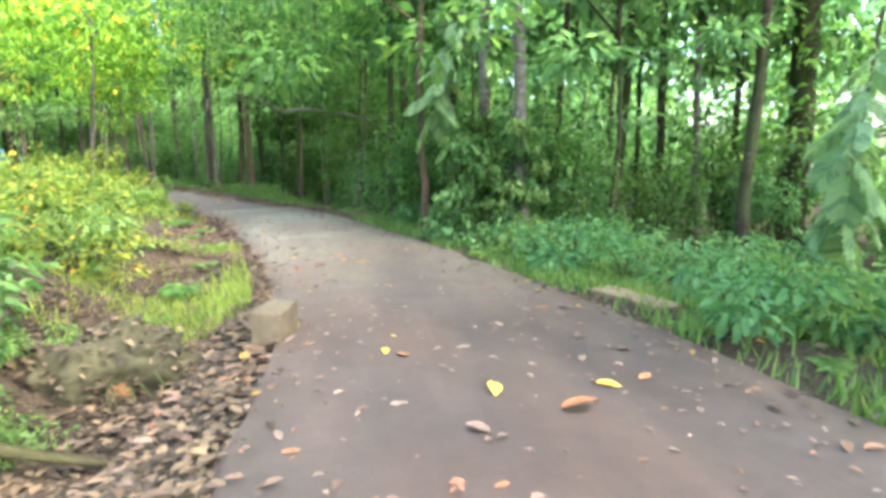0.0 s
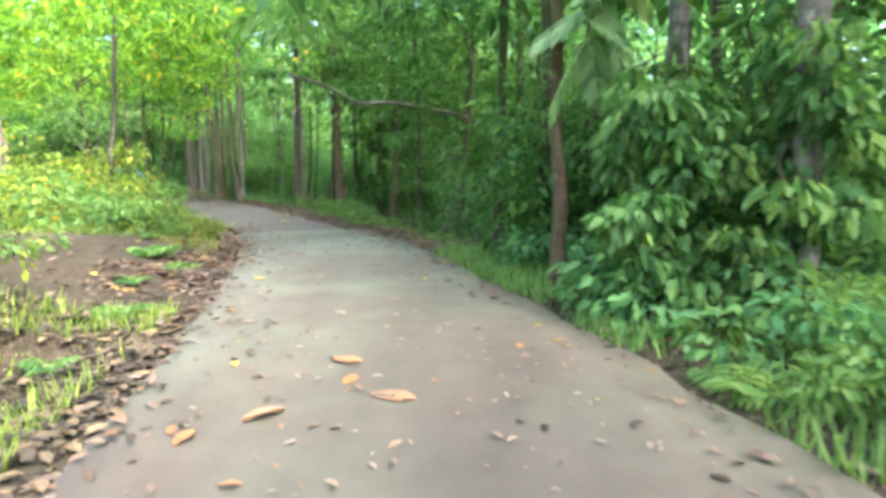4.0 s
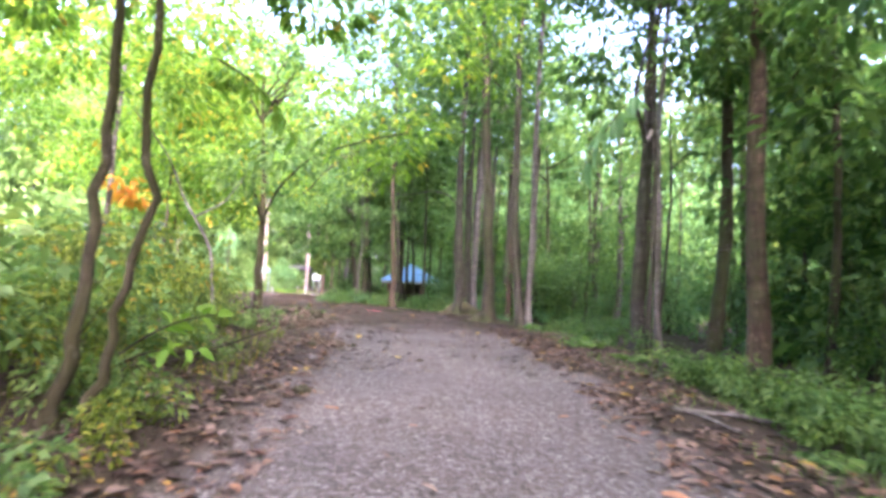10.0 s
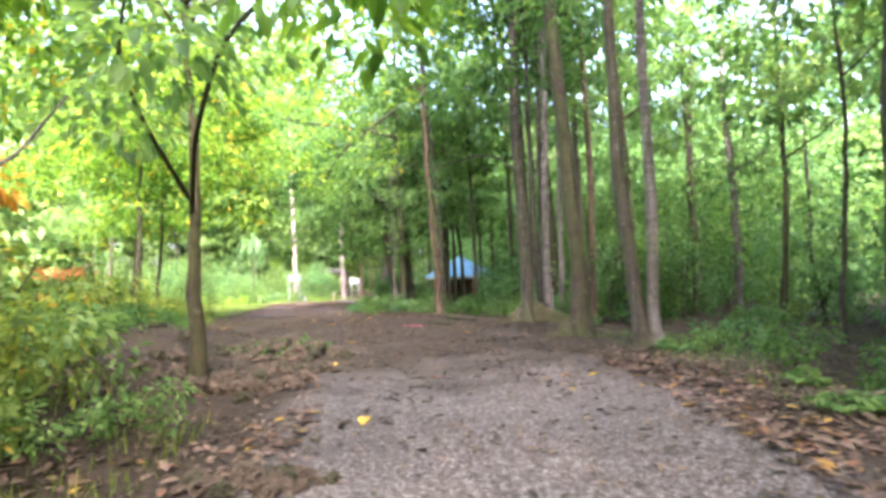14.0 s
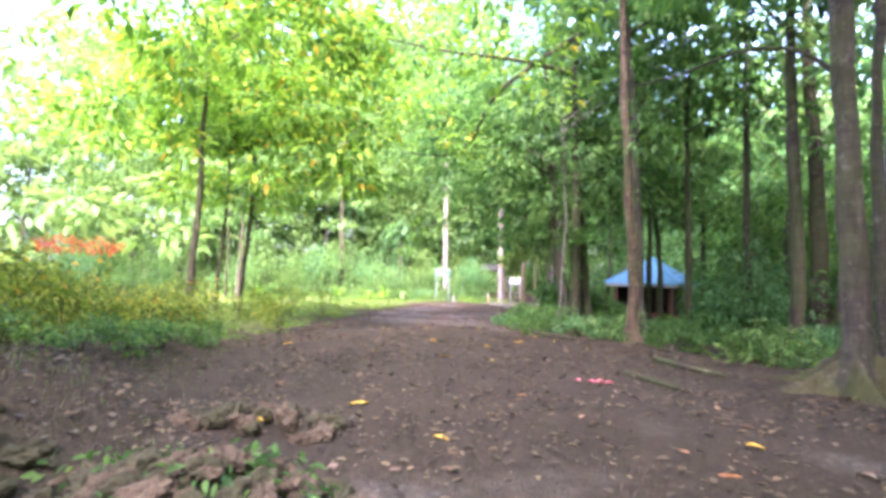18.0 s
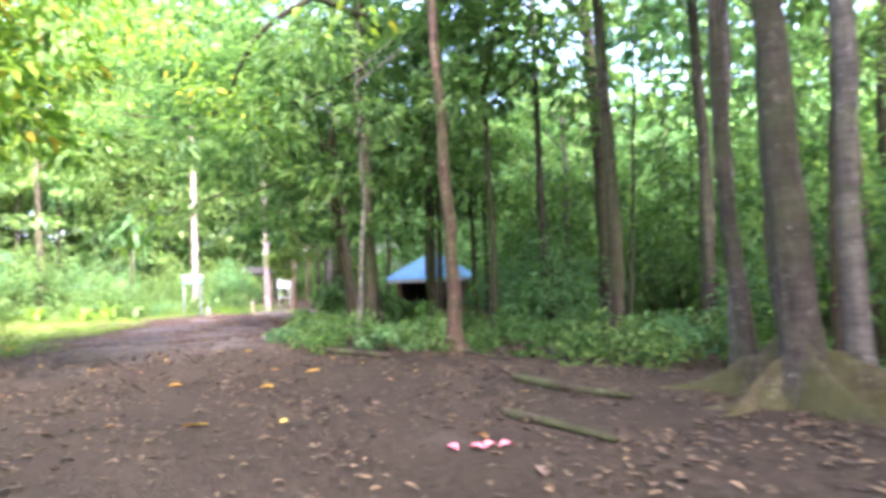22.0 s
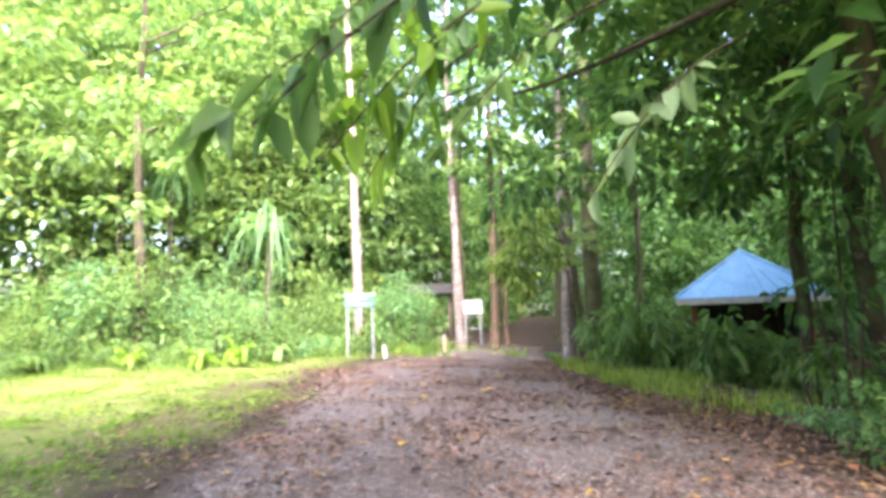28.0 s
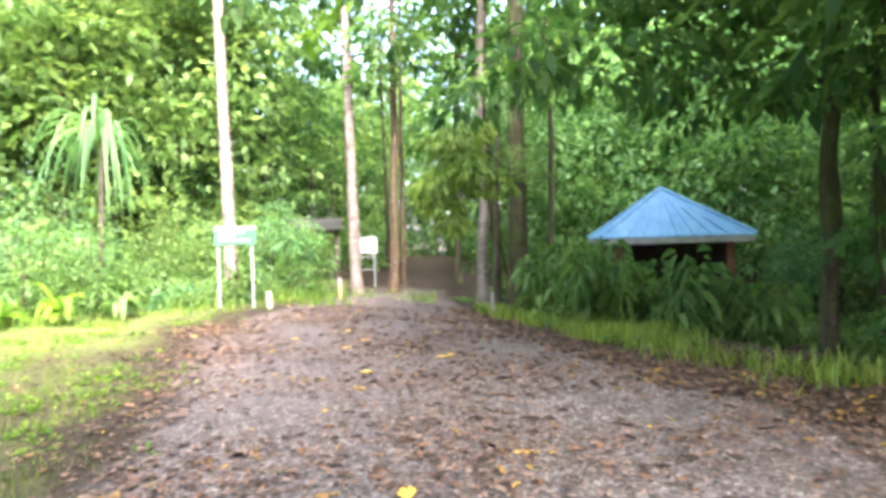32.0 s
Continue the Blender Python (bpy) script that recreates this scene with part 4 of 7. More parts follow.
rng_w = np.random.default_rng(9)
pick = lambda *names: str(rng_w.choice(names))
RIGHT = scatter(66, 4, lambda x, y: free_spot(x, y) and in_right(x, y, 3.4, 15), 2.0)
RIGHT = [q for q in RIGHT if not hut_view(*q)]
REAR = scatter(34, 5, lambda x, y: free_spot(x, y) and ((1.2 < behind(x, y) < 13 and in_left(x, y, 2.5, 40, 30, 90)) or in_left(x, y, 2.2, 12, 66, 92)), 2.0)
SUNNY = scatter(20, 6, lambda x, y: in_left(x, y, 9, 24, -18, 46) and behind(x, y) < 0, 3.2)
# lighter crowns past y 24 put light inside the wood by leaf colour
for k, (x, y) in enumerate(RIGHT):
    r = float(rng_w.choice([0.06, 0.08, 0.1, 0.13, 0.17]))
    tree(x, y, r, float(rng_w.uniform(10, 15)), (float(rng_w.normal(0, 0.015)), float(rng_w.normal(0, 0.015))), pick("bark_brown", "bark_dark", "bark_grey", "bark_dark", "bark_pale"), pick("far", "far", "far_blue") if y < 24 else pick("far", "far_bright", "far_blue"), 2 if y < 31 else 1, float(rng_w.uniform(0.4, 0.6)), float(rng_w.uniform(0.85, 1.1)), 200 + k, 4, 1.4)
# light leaf colour imitates light from the open lawn on these trees
for k, (x, y) in enumerate(REAR):
    tree(x, y, float(rng_w.choice([0.08, 0.12, 0.16])), float(rng_w.uniform(9, 14)), (float(rng_w.normal(0, 0.02)), float(rng_w.normal(0, 0.02))), pick("bark_brown", "bark_grey", "bark_dark"), pick("far", "far_bright", "far_bright"), 3, float(rng_w.uniform(0.2, 0.35)), float(rng_w.uniform(0.9, 1.15)), 300 + k, 4, 1.4)
# the open side's brightness is put into these light leaves
for k, (x, y) in enumerate(SUNNY):
    tree(x, y, float(rng_w.choice([0.07, 0.1, 0.14])), float(rng_w.uniform(6, 10)), (float(rng_w.normal(0, 0.03)), float(rng_w.normal(0, 0.03))), pick("bark_grey", "bark_pale", "bark_brown"), "far_bright", 2, float(rng_w.uniform(0.3, 0.55)), float(rng_w.uniform(0.9, 1.2)), 400 + k, 4, 1.3, label="sunlit young tree with light green leaves beyond the trail")

def behind_line(x, y):
    """Distance from the far edge of the lawn, for arrays."""
    best = np.full(len(x), 1e9)
    for (ax, ay), (bx, by) in zip(BACK, BACK[1:]):
        ux, uy = bx - ax, by - ay
        t = np.clip(((x - ax) * ux + (y - ay) * uy) / (ux * ux + uy * uy), 0, 1)
        best = np.minimum(best, np.hypot(x - ax - ux * t, y - ay - uy * t))
    return best


# ---------------- far woods: masses of foliage too many to count ----------------
def woods(name, seed, n, place, mat, leaf, label, zlo, zhi, per=34, rx=(0.9, 1.9)):
    rng = np.random.default_rng(seed)
    rows = []
    for _ in range(n):
        x, y = place(rng)
        z = gz(x, y) + rng.uniform(zlo, zhi)
        if z < 4.2 and hut_view(x, y):
            continue
        r = rng.uniform(*rx)
        rows.append((x, y, z, r, r * rng.uniform(0.25, 0.55)))
    co, f = blob_leaves(rng, rows, per, leaf, plain=True, flat=0.72)
    return tagged(new(name, mesh_from(name, co, f, mat)), label, "woods", kind="stuff")


def beside(rng, s0, s1, lo, hi, side):
    while True:
        k = rng.integers(int(np.searchsorted(ALONG, max(0, s0 + 16))), min(len(LINE) - 1, int(np.searchsorted(ALONG, s1 + 16))))
        d = LINE[k, 2] + rng.uniform(lo, hi)
        x, y = LINE[k, 0] + SIDE[k, 0] * d * side, LINE[k, 1] + SIDE[k, 1] * d * side
        s, dd, hw, g = (float(v[0]) for v in on_trail(x, y))
        if lo < 0 or abs(dd) > hw + lo * 0.75:
            return x, y


def rear(rng, lo=5, hi=20):
    while True:
        k = rng.integers(len(BACK) - 1)
        t, d = rng.uniform(0, 1), rng.uniform(lo, hi)
        (ax, ay), (bx, by) = BACK[k], BACK[k + 1]
        ln = math.hypot(bx - ax, by - ay)
        x, y = ax + (bx - ax) * t + (by - ay) / ln * d, ay + (by - ay) * t - (bx - ax) / ln * d
        s, dd, hw, g = (float(v[0]) for v in on_trail(x, y))
        if abs(dd) > hw + 2.5:
            return x, y


# lighter leaf colour here stands in for haze deep in the wood
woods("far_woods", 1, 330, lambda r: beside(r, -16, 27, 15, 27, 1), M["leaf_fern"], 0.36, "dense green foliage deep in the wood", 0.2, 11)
woods("far_woods", 23, 430, lambda r: beside(r, 27, 90, 15, 27, 1), M["leaf_forest"], 0.36, "light green foliage deep in the wood", 0.2, 8.5)
woods("far_woods", 2, 330, lambda r: beside(r, -16, 70, 9, 16, 1), M["leaf_forest"], 0.28, "dense green undergrowth deep in the wood", 0.2, 6.0)
# light leaves behind the lawn carry the clearing's light in their colour
woods("far_woods", 3, 560, rear, M["leaf_fern"], 0.34, "dense green foliage behind the lawn", 0.3, 15)
woods("far_woods", 4, 420, rear, M["leaf_fern"], 0.3, "dense light green foliage behind the lawn", 0.3, 9)
# haze and glare of the open side are put into the leaf colour
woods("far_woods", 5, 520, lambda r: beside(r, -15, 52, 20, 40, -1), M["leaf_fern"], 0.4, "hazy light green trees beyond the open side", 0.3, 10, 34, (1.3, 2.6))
woods("far_woods", 6, 300, lambda r: beside(r, 74, 100, 2.0, 14, 1 if r.random() < 0.5 else -1), M["leaf_forest"], 0.3, "foliage along the trail beyond the fork", 0.3, 9)
# added behind the start, out of view, tall enough to shade the lane
woods("far_woods", 7, 220, lambda r: (r.uniform(-14, 20), r.uniform(-26, -14)), M["leaf_forest"], 0.4, "foliage closing the lane behind", 0.5, 13, 40, (1.4, 2.6))
woods("far_woods", 8, 260, lambda r: (r.uniform(-64, -44), r.uniform(64, 84)), M["leaf_forest"], 0.4, "foliage where the trail is lost in the wood", 0.3, 11)


woods("far_woods", 9, 460, lambda r: (r.uniform(-38, -4), r.uniform(56, 74)), M["leaf_forest"], 0.36, "dense dark foliage behind the hut", 0.2, 11)
woods("far_woods", 10, 420, lambda r: beside(r, -16, 74, 12, 22, 1), M["leaf_forest"], 0.34, "low dense undergrowth deep in the wood", 0.1, 3.2)
woods("far_woods", 11, 260, rear, M["leaf_fern"], 0.32, "low dense undergrowth behind the lawn", 0.1, 3.0)


woods("far_woods", 14, 580, lambda r: beside(r, -16, 35, 7.5, 15, 1), M["leaf_forest"], 0.27, "dense dark understory beside the lane", 0.1, 5.5)
woods("far_woods", 15, 560, lambda r: beside(r, -16, 30, 13, 24, 1), M["leaf_blue"], 0.34, "tall dense foliage beside the lane", 2.0, 12)
woods("far_woods", 16, 900, lambda r: (r.uniform(-37, -8), r.uniform(55.5, 63)), M["leaf_blue"], 0.3, "dense dark thicket behind the hut", 0.0, 9, 34, (1.0, 2.0))
woods("far_woods", 17, 480, lambda r: (r.uniform(-25, -10), r.uniform(46, 56)), M["leaf_forest"], 0.3, "dense dark thicket beyond the hut", 0.0, 6)
woods("far_woods", 22, 420, lambda r: beside(r, 12, 36, 11, 24, 1), M["leaf_blue"], 0.33, "tall foliage deep in the wood", 3.0, 13)
# haze over this distant wall is put into its pale leaf colour
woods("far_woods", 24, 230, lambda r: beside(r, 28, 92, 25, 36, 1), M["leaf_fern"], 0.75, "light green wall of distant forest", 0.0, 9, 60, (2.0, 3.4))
woods("far_woods", 26, 330, lambda r: (r.uniform(-78, -42), r.uniform(26, 78)), M["leaf_fern"], 0.6, "tall light green trees behind the lawn", 7, 19, 60, (1.6, 3.0))
woods("far_woods", 28, 240, lambda r: (r.uniform(-55, -40), r.uniform(64, 75)), M["leaf_forest"], 0.32, "foliage closing the far end of the trail", 0.0, 8)
woods("far_woods", 29, 360, lambda r: (r.uniform(-6, 11), r.uniform(27, 45)), M["leaf_forest"], 0.3, "dark tall foliage filling the wood", 3.4, 11)
woods("far_woods", 30, 420, lambda r: rear(r, 1.5, 9), M["leaf_fern"], 0.32, "tall light green foliage over the lawn's far edge", 4, 14)
woods("far_woods", 31, 170, lambda r: (r.uniform(-9, 2), r.uniform(36, 50)), M["leaf_fern"], 0.3, "tall foliage deep in the wood", 5.5, 12)
woods("far_woods", 32, 260, lambda r: (r.uniform(-42, -8), r.uniform(65, 72)), M["leaf_forest"], 0.8, "dark wall of forest behind the hut", 0.0, 12, 60, (1.8, 3.0))
woods("canopy", 33, 130, lambda r: beside(r, 70, 90, -3.5, 3, 1), M["leaf_forest"], 0.24, "leafy canopy shading the trail past the fork", 4.2, 8.5, 46, (0.8, 1.5))
woods("canopy", 27, 150, lambda r: beside(r, 14, 36, -5, 5, 1), M["leaf_forest"], 0.22, "leafy canopy over the gravel trail", 6.2, 10, 50, (0.8, 1.5))
woods("far_woods", 25, 420, lambda r: (r.uniform(-36, -19), r.uniform(57, 66)), M["leaf_forest"], 0.33, "dark leafy wall behind the hut", 1.5, 11, 44, (1.0, 2.0))
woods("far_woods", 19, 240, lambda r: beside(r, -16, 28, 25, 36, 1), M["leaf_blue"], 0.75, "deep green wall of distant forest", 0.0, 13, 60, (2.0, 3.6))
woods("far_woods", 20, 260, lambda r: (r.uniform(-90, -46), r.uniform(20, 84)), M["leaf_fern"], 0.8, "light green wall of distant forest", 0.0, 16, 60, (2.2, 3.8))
woods("canopy", 21, 150, lambda r: beside(r, 7, 27, -4, 7, 1), M["leaf_forest"], 0.2, "dark leafy canopy over the wood side of the lane", 5.6, 9.5, 56, (0.8, 1.6))
# unseen clumps added overhead and behind to block light from the lane
woods("canopy", 18, 95, lambda r: (r.uniform(-2.5, 5), r.uniform(-16, 3)), M["leaf_forest"], 0.2, "leafy canopy over the start of the lane", 5.5, 9, 60, (0.8, 1.6))


def overhead(rng):
    k = rng.integers(int(np.searchsorted(ALONG, 8)), int(np.searchsorted(ALONG, 76)))
    d = rng.uniform(-5.5, 7 if k < np.searchsorted(ALONG, 42) else 1.5)
    return LINE[k, 0] + SIDE[k, 0] * d, LINE[k, 1] + SIDE[k, 1] * d


woods("far_woods", 38, 300, lambda r: beside(r, 20, 46, 7, 17, 1), M["leaf_forest"], 0.27, "layered dark foliage of the wood beside the trail", 2.2, 10, 40, (0.9, 1.9))
woods("canopy", 39, 150, lambda r: beside(r, 16, 44, -8, 6, 1), M["leaf_forest"], 0.24, "leafy canopy closing over the gravel trail", 8.0, 14, 46, (0.9, 1.8))
# pale leaves imitate haze on the forest beyond the clearing
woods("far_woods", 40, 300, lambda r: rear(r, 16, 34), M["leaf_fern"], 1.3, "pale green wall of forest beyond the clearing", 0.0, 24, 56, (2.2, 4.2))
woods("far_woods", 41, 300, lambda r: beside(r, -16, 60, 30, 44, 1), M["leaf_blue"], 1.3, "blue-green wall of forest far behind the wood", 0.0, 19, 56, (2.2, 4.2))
# pale leaf colour again takes the place of haze
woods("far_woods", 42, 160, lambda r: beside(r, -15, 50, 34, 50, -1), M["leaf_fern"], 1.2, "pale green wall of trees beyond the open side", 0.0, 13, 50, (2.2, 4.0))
woods("far_woods", 43, 150, lambda r: (r.uniform(-44, -6), r.uniform(72, 86)), M["leaf_forest"], 1.3, "dark wall of forest beyond the hut", 0.0, 20, 56, (2.2, 4.2))
woods("canopy", 44, 100, lambda r: (r.uniform(-12, -1), r.uniform(17, 27)), M["leaf_forest"], 0.26, "high leafy canopy closed over the gravel trail", 7.8, 12.5, 50, (0.9, 1.8))
woods("canopy", 45, 80, lambda r: (r.uniform(-29.6, -24), r.uniform(41.5, 48.5)), M["leaf_forest"], 0.2, "dark low canopy hanging over the trail's edge by the hut", 4.0, 7.5, 70, (0.7, 1.3))
woods("canopy", 46, 60, lambda r: (r.uniform(-25, -17), r.uniform(22.5, 29)), M["leaf_bright"], 0.18, "yellow-green boughs hanging over the hedge", 3.6, 8.0, 60, (0.7, 1.3))
woods("far_woods", 47, 260, lambda r: (r.uniform(-5, 9), r.uniform(32, 46)), M["leaf_forest"], 0.5, "dark leafy wall deep in the wood", 0.3, 9.0, 60, (1.3, 2.4))
woods("canopy", 48, 90, lambda r: (r.uniform(-15, -5), r.uniform(23, 33)), M["leaf_forest"], 0.24, "leafy canopy closed over the gravel trail", 8.2, 13.5, 54, (0.9, 1.7))
woods("undergrowth", 49, 150, lambda r: beside(r, 71, 96, 0.7, 6, 1), M["leaf_forest"], 0.2, "dark low undergrowth along the trail past the fork", 0.0, 1.9, 50, (0.5, 0.9))
woods("undergrowth", 50, 150, lambda r: beside(r, 72, 96, 0.7, 6, -1), M["leaf_forest"], 0.2, "dark low undergrowth along the trail past the fork", 0.0, 1.9, 50, (0.5, 0.9))
woods("far_woods", 51, 260, lambda r: (r.uniform(-58, -34), r.uniform(66, 76)), M["leaf_forest"], 0.45, "forest closing the far end of the trail", 0.0, 13, 56, (1.2, 2.2))
woods("canopy", 36, 130, lambda r: beside(r, 34, 58, 0.5, 13, 1), M["leaf_forest"], 0.24, "dark leafy canopy over the wood side of the trail", 6.2, 10.5, 46, (0.9, 1.7))
woods("far_woods", 37, 260, lambda r: rear(r, 4, 24), M["leaf_fern"], 0.6, "tall pale green trees closing the sky behind the lawn", 9, 24, 60, (1.8, 3.2))
woods("canopy", 12, 210, overhead, M["leaf_forest"], 0.22, "leafy canopy closing high over the trail", 6.5, 11, 46, (0.7, 1.5))


def overhead_left(rng):
    k = rng.integers(int(np.searchsorted(ALONG, 38)), int(np.searchsorted(ALONG, 66)))
    d = rng.uniform(-9, 2)
    return LINE[k, 0] + SIDE[k, 0] * d, LINE[k, 1] + SIDE[k, 1] * d


woods("canopy", 13, 270, overhead_left, M["leaf_bright"], 0.18, "yellow-green leafy canopy over the open side of the trail", 4.7, 9.5, 52, (0.6, 1.2))


# ---------------- shrubs, saplings and ferns ----------------
def bush_mesh(seed, mat, blobs, per, radius, tall, leaf, low=0.12, **kw):
    rng = np.random.default_rng(seed)
    rows = []
    for _ in range(blobs):
        a, r = rng.uniform(0, 2 * np.pi), radius * math.sqrt(rng.uniform(0, 1))
        rows.append((r * math.cos(a), r * math.sin(a), rng.uniform(low, tall * (1 - 0.4 * r / radius)), radius * rng.uniform(0.3, 0.55), tall * rng.uniform(0.14, 0.28)))
    co, f = blob_leaves(rng, rows, per, leaf, **kw)
    return mesh_from("foliage", co, f, mat)


def stem_mesh(seed, bark, tall, spread, r):
    rng = np.random.default_rng(seed)
    u = np.linspace(0, 1, 6)[:, None]
    p = np.array([spread * 0.7, 0, tall * 0.9]) * u + rng.normal(0, 0.04, (6, 3)) * u * tall
    p[0] = (0.03, 0, -0.08)
    co, f = tube_arrays(p, r * (1 - 0.75 * u[:, 0]), 5)
    return mesh_from("stem", co, f, M[bark])


BUSH = {
    "dark": [(bush_mesh(500 + k, M["leaf_forest"], 9, 66, 0.7, 1.1, 0.12, plain=True), ("bark_dark", 0.9, 0.5, 0.015)) for k in range(4)],
    "green": [(bush_mesh(520 + k, M["leaf_fern"], 9, 60, 0.7, 0.9, 0.11, plain=True), ("bark_moss", 0.7, 0.5, 0.013)) for k in range(4)],
    "blue": [(bush_mesh(540 + k, M["leaf_blue"], 9, 60, 0.75, 0.8, 0.125), ("bark_moss", 0.7, 0.5, 0.013)) for k in range(3)],
    "bright": [(bush_mesh(560 + k, M["leaf_hedge"], 9, 62, 0.65, 1.2, 0.105, plain=True), ("bark_brown", 1.0, 0.45, 0.014)) for k in range(4)],
    "tall": [(bush_mesh(580 + k, M["leaf_forest"], 15, 84, 1.1, 3.2, 0.15, 0.5, plain=True), ("bark_dark", 3.0, 0.5, 0.03)) for k in range(4)],
    "tall_blue": [(bush_mesh(600 + k, M["leaf_blue"], 15, 84, 1.1, 2.8, 0.15, 0.4, plain=True), ("bark_moss", 2.6, 0.5, 0.028)) for k in range(3)],
    "tall_light": [(bush_mesh(660 + k, M["leaf_fern"], 16, 84, 1.2, 3.0, 0.14, 0.3, plain=True), ("bark_moss", 2.6, 0.5, 0.028)) for k in range(3)],
    "broad": [(bush_mesh(620 + k, M["leaf_fern"], 8, 26, 0.8, 1.4, 0.27, 0.2, wide=0.36, droop=0.4), ("bark_moss", 1.2, 0.5, 0.014)) for k in range(3)],
}
BUSH_WORDS = {"dark": ("dark green leafy shrub of the forest edge", "bush"), "green": ("low light-green leafy shrub at the trail edge", "bush"),
              "blue": ("low blue-green leafy shrub at the roadside", "bush"), "bright": ("yellow-green leafy hedge shrub with bare stems", "shrub"),
              "tall": ("tall dark green understory shrub with thin stems", "shrub"), "tall_blue": ("tall blue-green understory shrub with thin stems", "shrub"),
              "tall_light": ("tall rounded light-green shrub at the wood's edge", "shrub"),
              "broad": ("shrub with large drooping light-green leaves", "shrub")}
STEMS = {key: [stem_mesh(640 + k, *rows[0][1]) for k in range(3)] for key, rows in BUSH.items()}
rng_b = np.random.default_rng(21)


def bush(kind, x, y, s=1.0, sz=None, label="", dz=0.0):
    words, cat = BUSH_WORDS[kind]
    t = thing("shrub" if cat == "shrub" else "bush", x, y, gz(x, y) + dz, label or words, cat, "undergrowth", float(rng_b.uniform(0, 360)))
    lv = BUSH[kind][rng_b.integers(len(BUSH[kind]))][0]
    m = Matrix.Diagonal((s, s, sz or s, 1))
    for k in range(3):
        part("stem", STEMS[kind][k], None, t, m=pose(0, 0, 0, 0, 0, 120 * k + rng_b.uniform(-40, 40)) @ m)
    part("foliage", lv, None, t, m=m)
    return t


def row_of(n, seed, s0, s1, lo, hi, side, kinds, sizes):
    rng = np.random.default_rng(seed)
    for _ in range(n):
        x, y = beside(rng, s0, s1, lo, hi, side)
        if behind(x, y) > -0.6 and s0 < 60:
            continue
        if (x + 29.4) ** 2 + (y - 51.7) ** 2 < 9.5 or (hut_view(x, y) and (sizes[1] > 0.95 or "tall" in kinds)):
            continue
        if x < -31.2 and 43.5 < y < 49.5:
            continue
        bush(str(rng.choice(kinds)), x, y, float(rng.uniform(*sizes)))


# right hand edge of the lane: thick low growth, then tall understory
row_of(34, 1, -10, 10, 0.7, 2.6, 1, ["blue", "green", "blue"], (0.7, 1.15))
row_of(34, 2, -8, 10, 2.2, 7.0, 1, ["blue", "blue", "green"], (1.0, 1.6))
row_of(22, 3, 11, 36, 1.2, 3.2, 1, ["dark", "green", "dark"], (0.4, 0.75))
row_of(44, 4, -10, 40, 4.2, 10.0, 1, ["tall", "tall_blue", "tall"], (0.8, 1.4))
row_of(15, 15, 7.5, 11.5, 1.2, 4.0, 1, ["tall", "dark", "tall"], (0.9, 1.25))
row_of(60, 16, 36, 62, 2.6, 10, 1, ["green", "blue", "green", "dark"], (0.55, 0.95))
row_of(26, 5, 34, 60, 2.8, 6.5, 1, ["dark", "green", "blue"], (0.7, 1.2))
row_of(30, 6, 36, 66, 4.5, 11, 1, ["tall", "tall_blue"], (0.8, 1.35))
row_of(26, 7, 55, 66, 0.35, 2.2, 1, ["green", "dark", "broad", "dark"], (0.6, 1.15))
row_of(12, 8, 57, 68, 1.8, 4.2, 1, ["tall", "dark", "broad"], (0.6, 0.95))
# left bank of the lane: sunny shrubs
row_of(30, 9, -8, 12, 2.3, 6.5, -1, ["bright", "bright", "green"], (0.75, 1.3))
row_of(26, 10, 12, 34, 1.1, 4.8, -1, ["bright", "bright", "green"], (0.6, 1.2))
row_of(22, 11, 30, 44, 2.0, 6.0, -1, ["bright", "green", "bright"], (0.7, 1.15))
row_of(34, 12, -8, 46, 6.0, 13, -1, ["bright", "broad", "bright"], (1.0, 1.7))
row_of(20, 13, 13, 30, 0.7, 2.0, -1, ["green", "bright", "green"], (0.35, 0.65))
row_of(30, 14, 15, 33, 1.9, 4.2, -1, ["bright", "bright", "green"], (1.0, 1.5))
row_of(34, 17, 15, 26, 0.4, 3.2, -1, ["bright", "green", "bright", "green"], (0.4, 0.8))
row_of(20, 18, 15, 30, 1.0, 3.4, -1, ["bright", "green"], (0.5, 0.85))
# undergrowth and ferns round the logs beside the trail
for k, (x, y) in enumerate([(-24.9, 38.6), (-24.3, 38.4), (-23.4, 37.9), (-22.6, 37.3), (-21.8, 37.2), (-21.2, 37.4), (-20.6, 37.9), (-24.7, 39.9), (-23.6, 39.2), (-22.9, 40.0), (-22.0, 38.6), (-21.3, 39.0), (-25.6, 39.9), (-26.3, 40.6), (-20.0, 38.6), (-19.2, 38.4)]):
    bush(["dark", "blue", "broad", "dark"][k % 4], x, y, 0.42 + 0.07 * (k * 5 % 7), label="low leafy undergrowth round the fallen logs")
# lush band at the lawn's far edge
rng_g = np.random.default_rng(75)
for _ in range(56):
    k, t, d = int(rng_g.integers(3)), rng_g.uniform(0, 1), rng_g.uniform(-0.4, 1.2)
    (ax, ay), (bx, by) = BACK[k], BACK[k + 1]
    ln = math.hypot(bx - ax, by - ay)
    x, y = ax + (bx - ax) * t + (by - ay) / ln * d, ay + (by - ay) * t - (bx - ax) / ln * d
    s_, d_, hw_, g_ = (float(v[0]) for v in on_trail(x, y))
    if abs(d_) > hw_ + 0.9 and (x + 37.3) ** 2 + (y - 44.3) ** 2 > 0.5:
        bush(str(rng_g.choice(["green", "broad", "green"])), x, y, float(rng_g.uniform(0.45, 0.8)), label="fresh light-green undergrowth at the lawn's edge")
bush("tall_light", -39.4, 42.5, 0.75, 0.7, "rounded light-green bush at the foot of the screw pine")
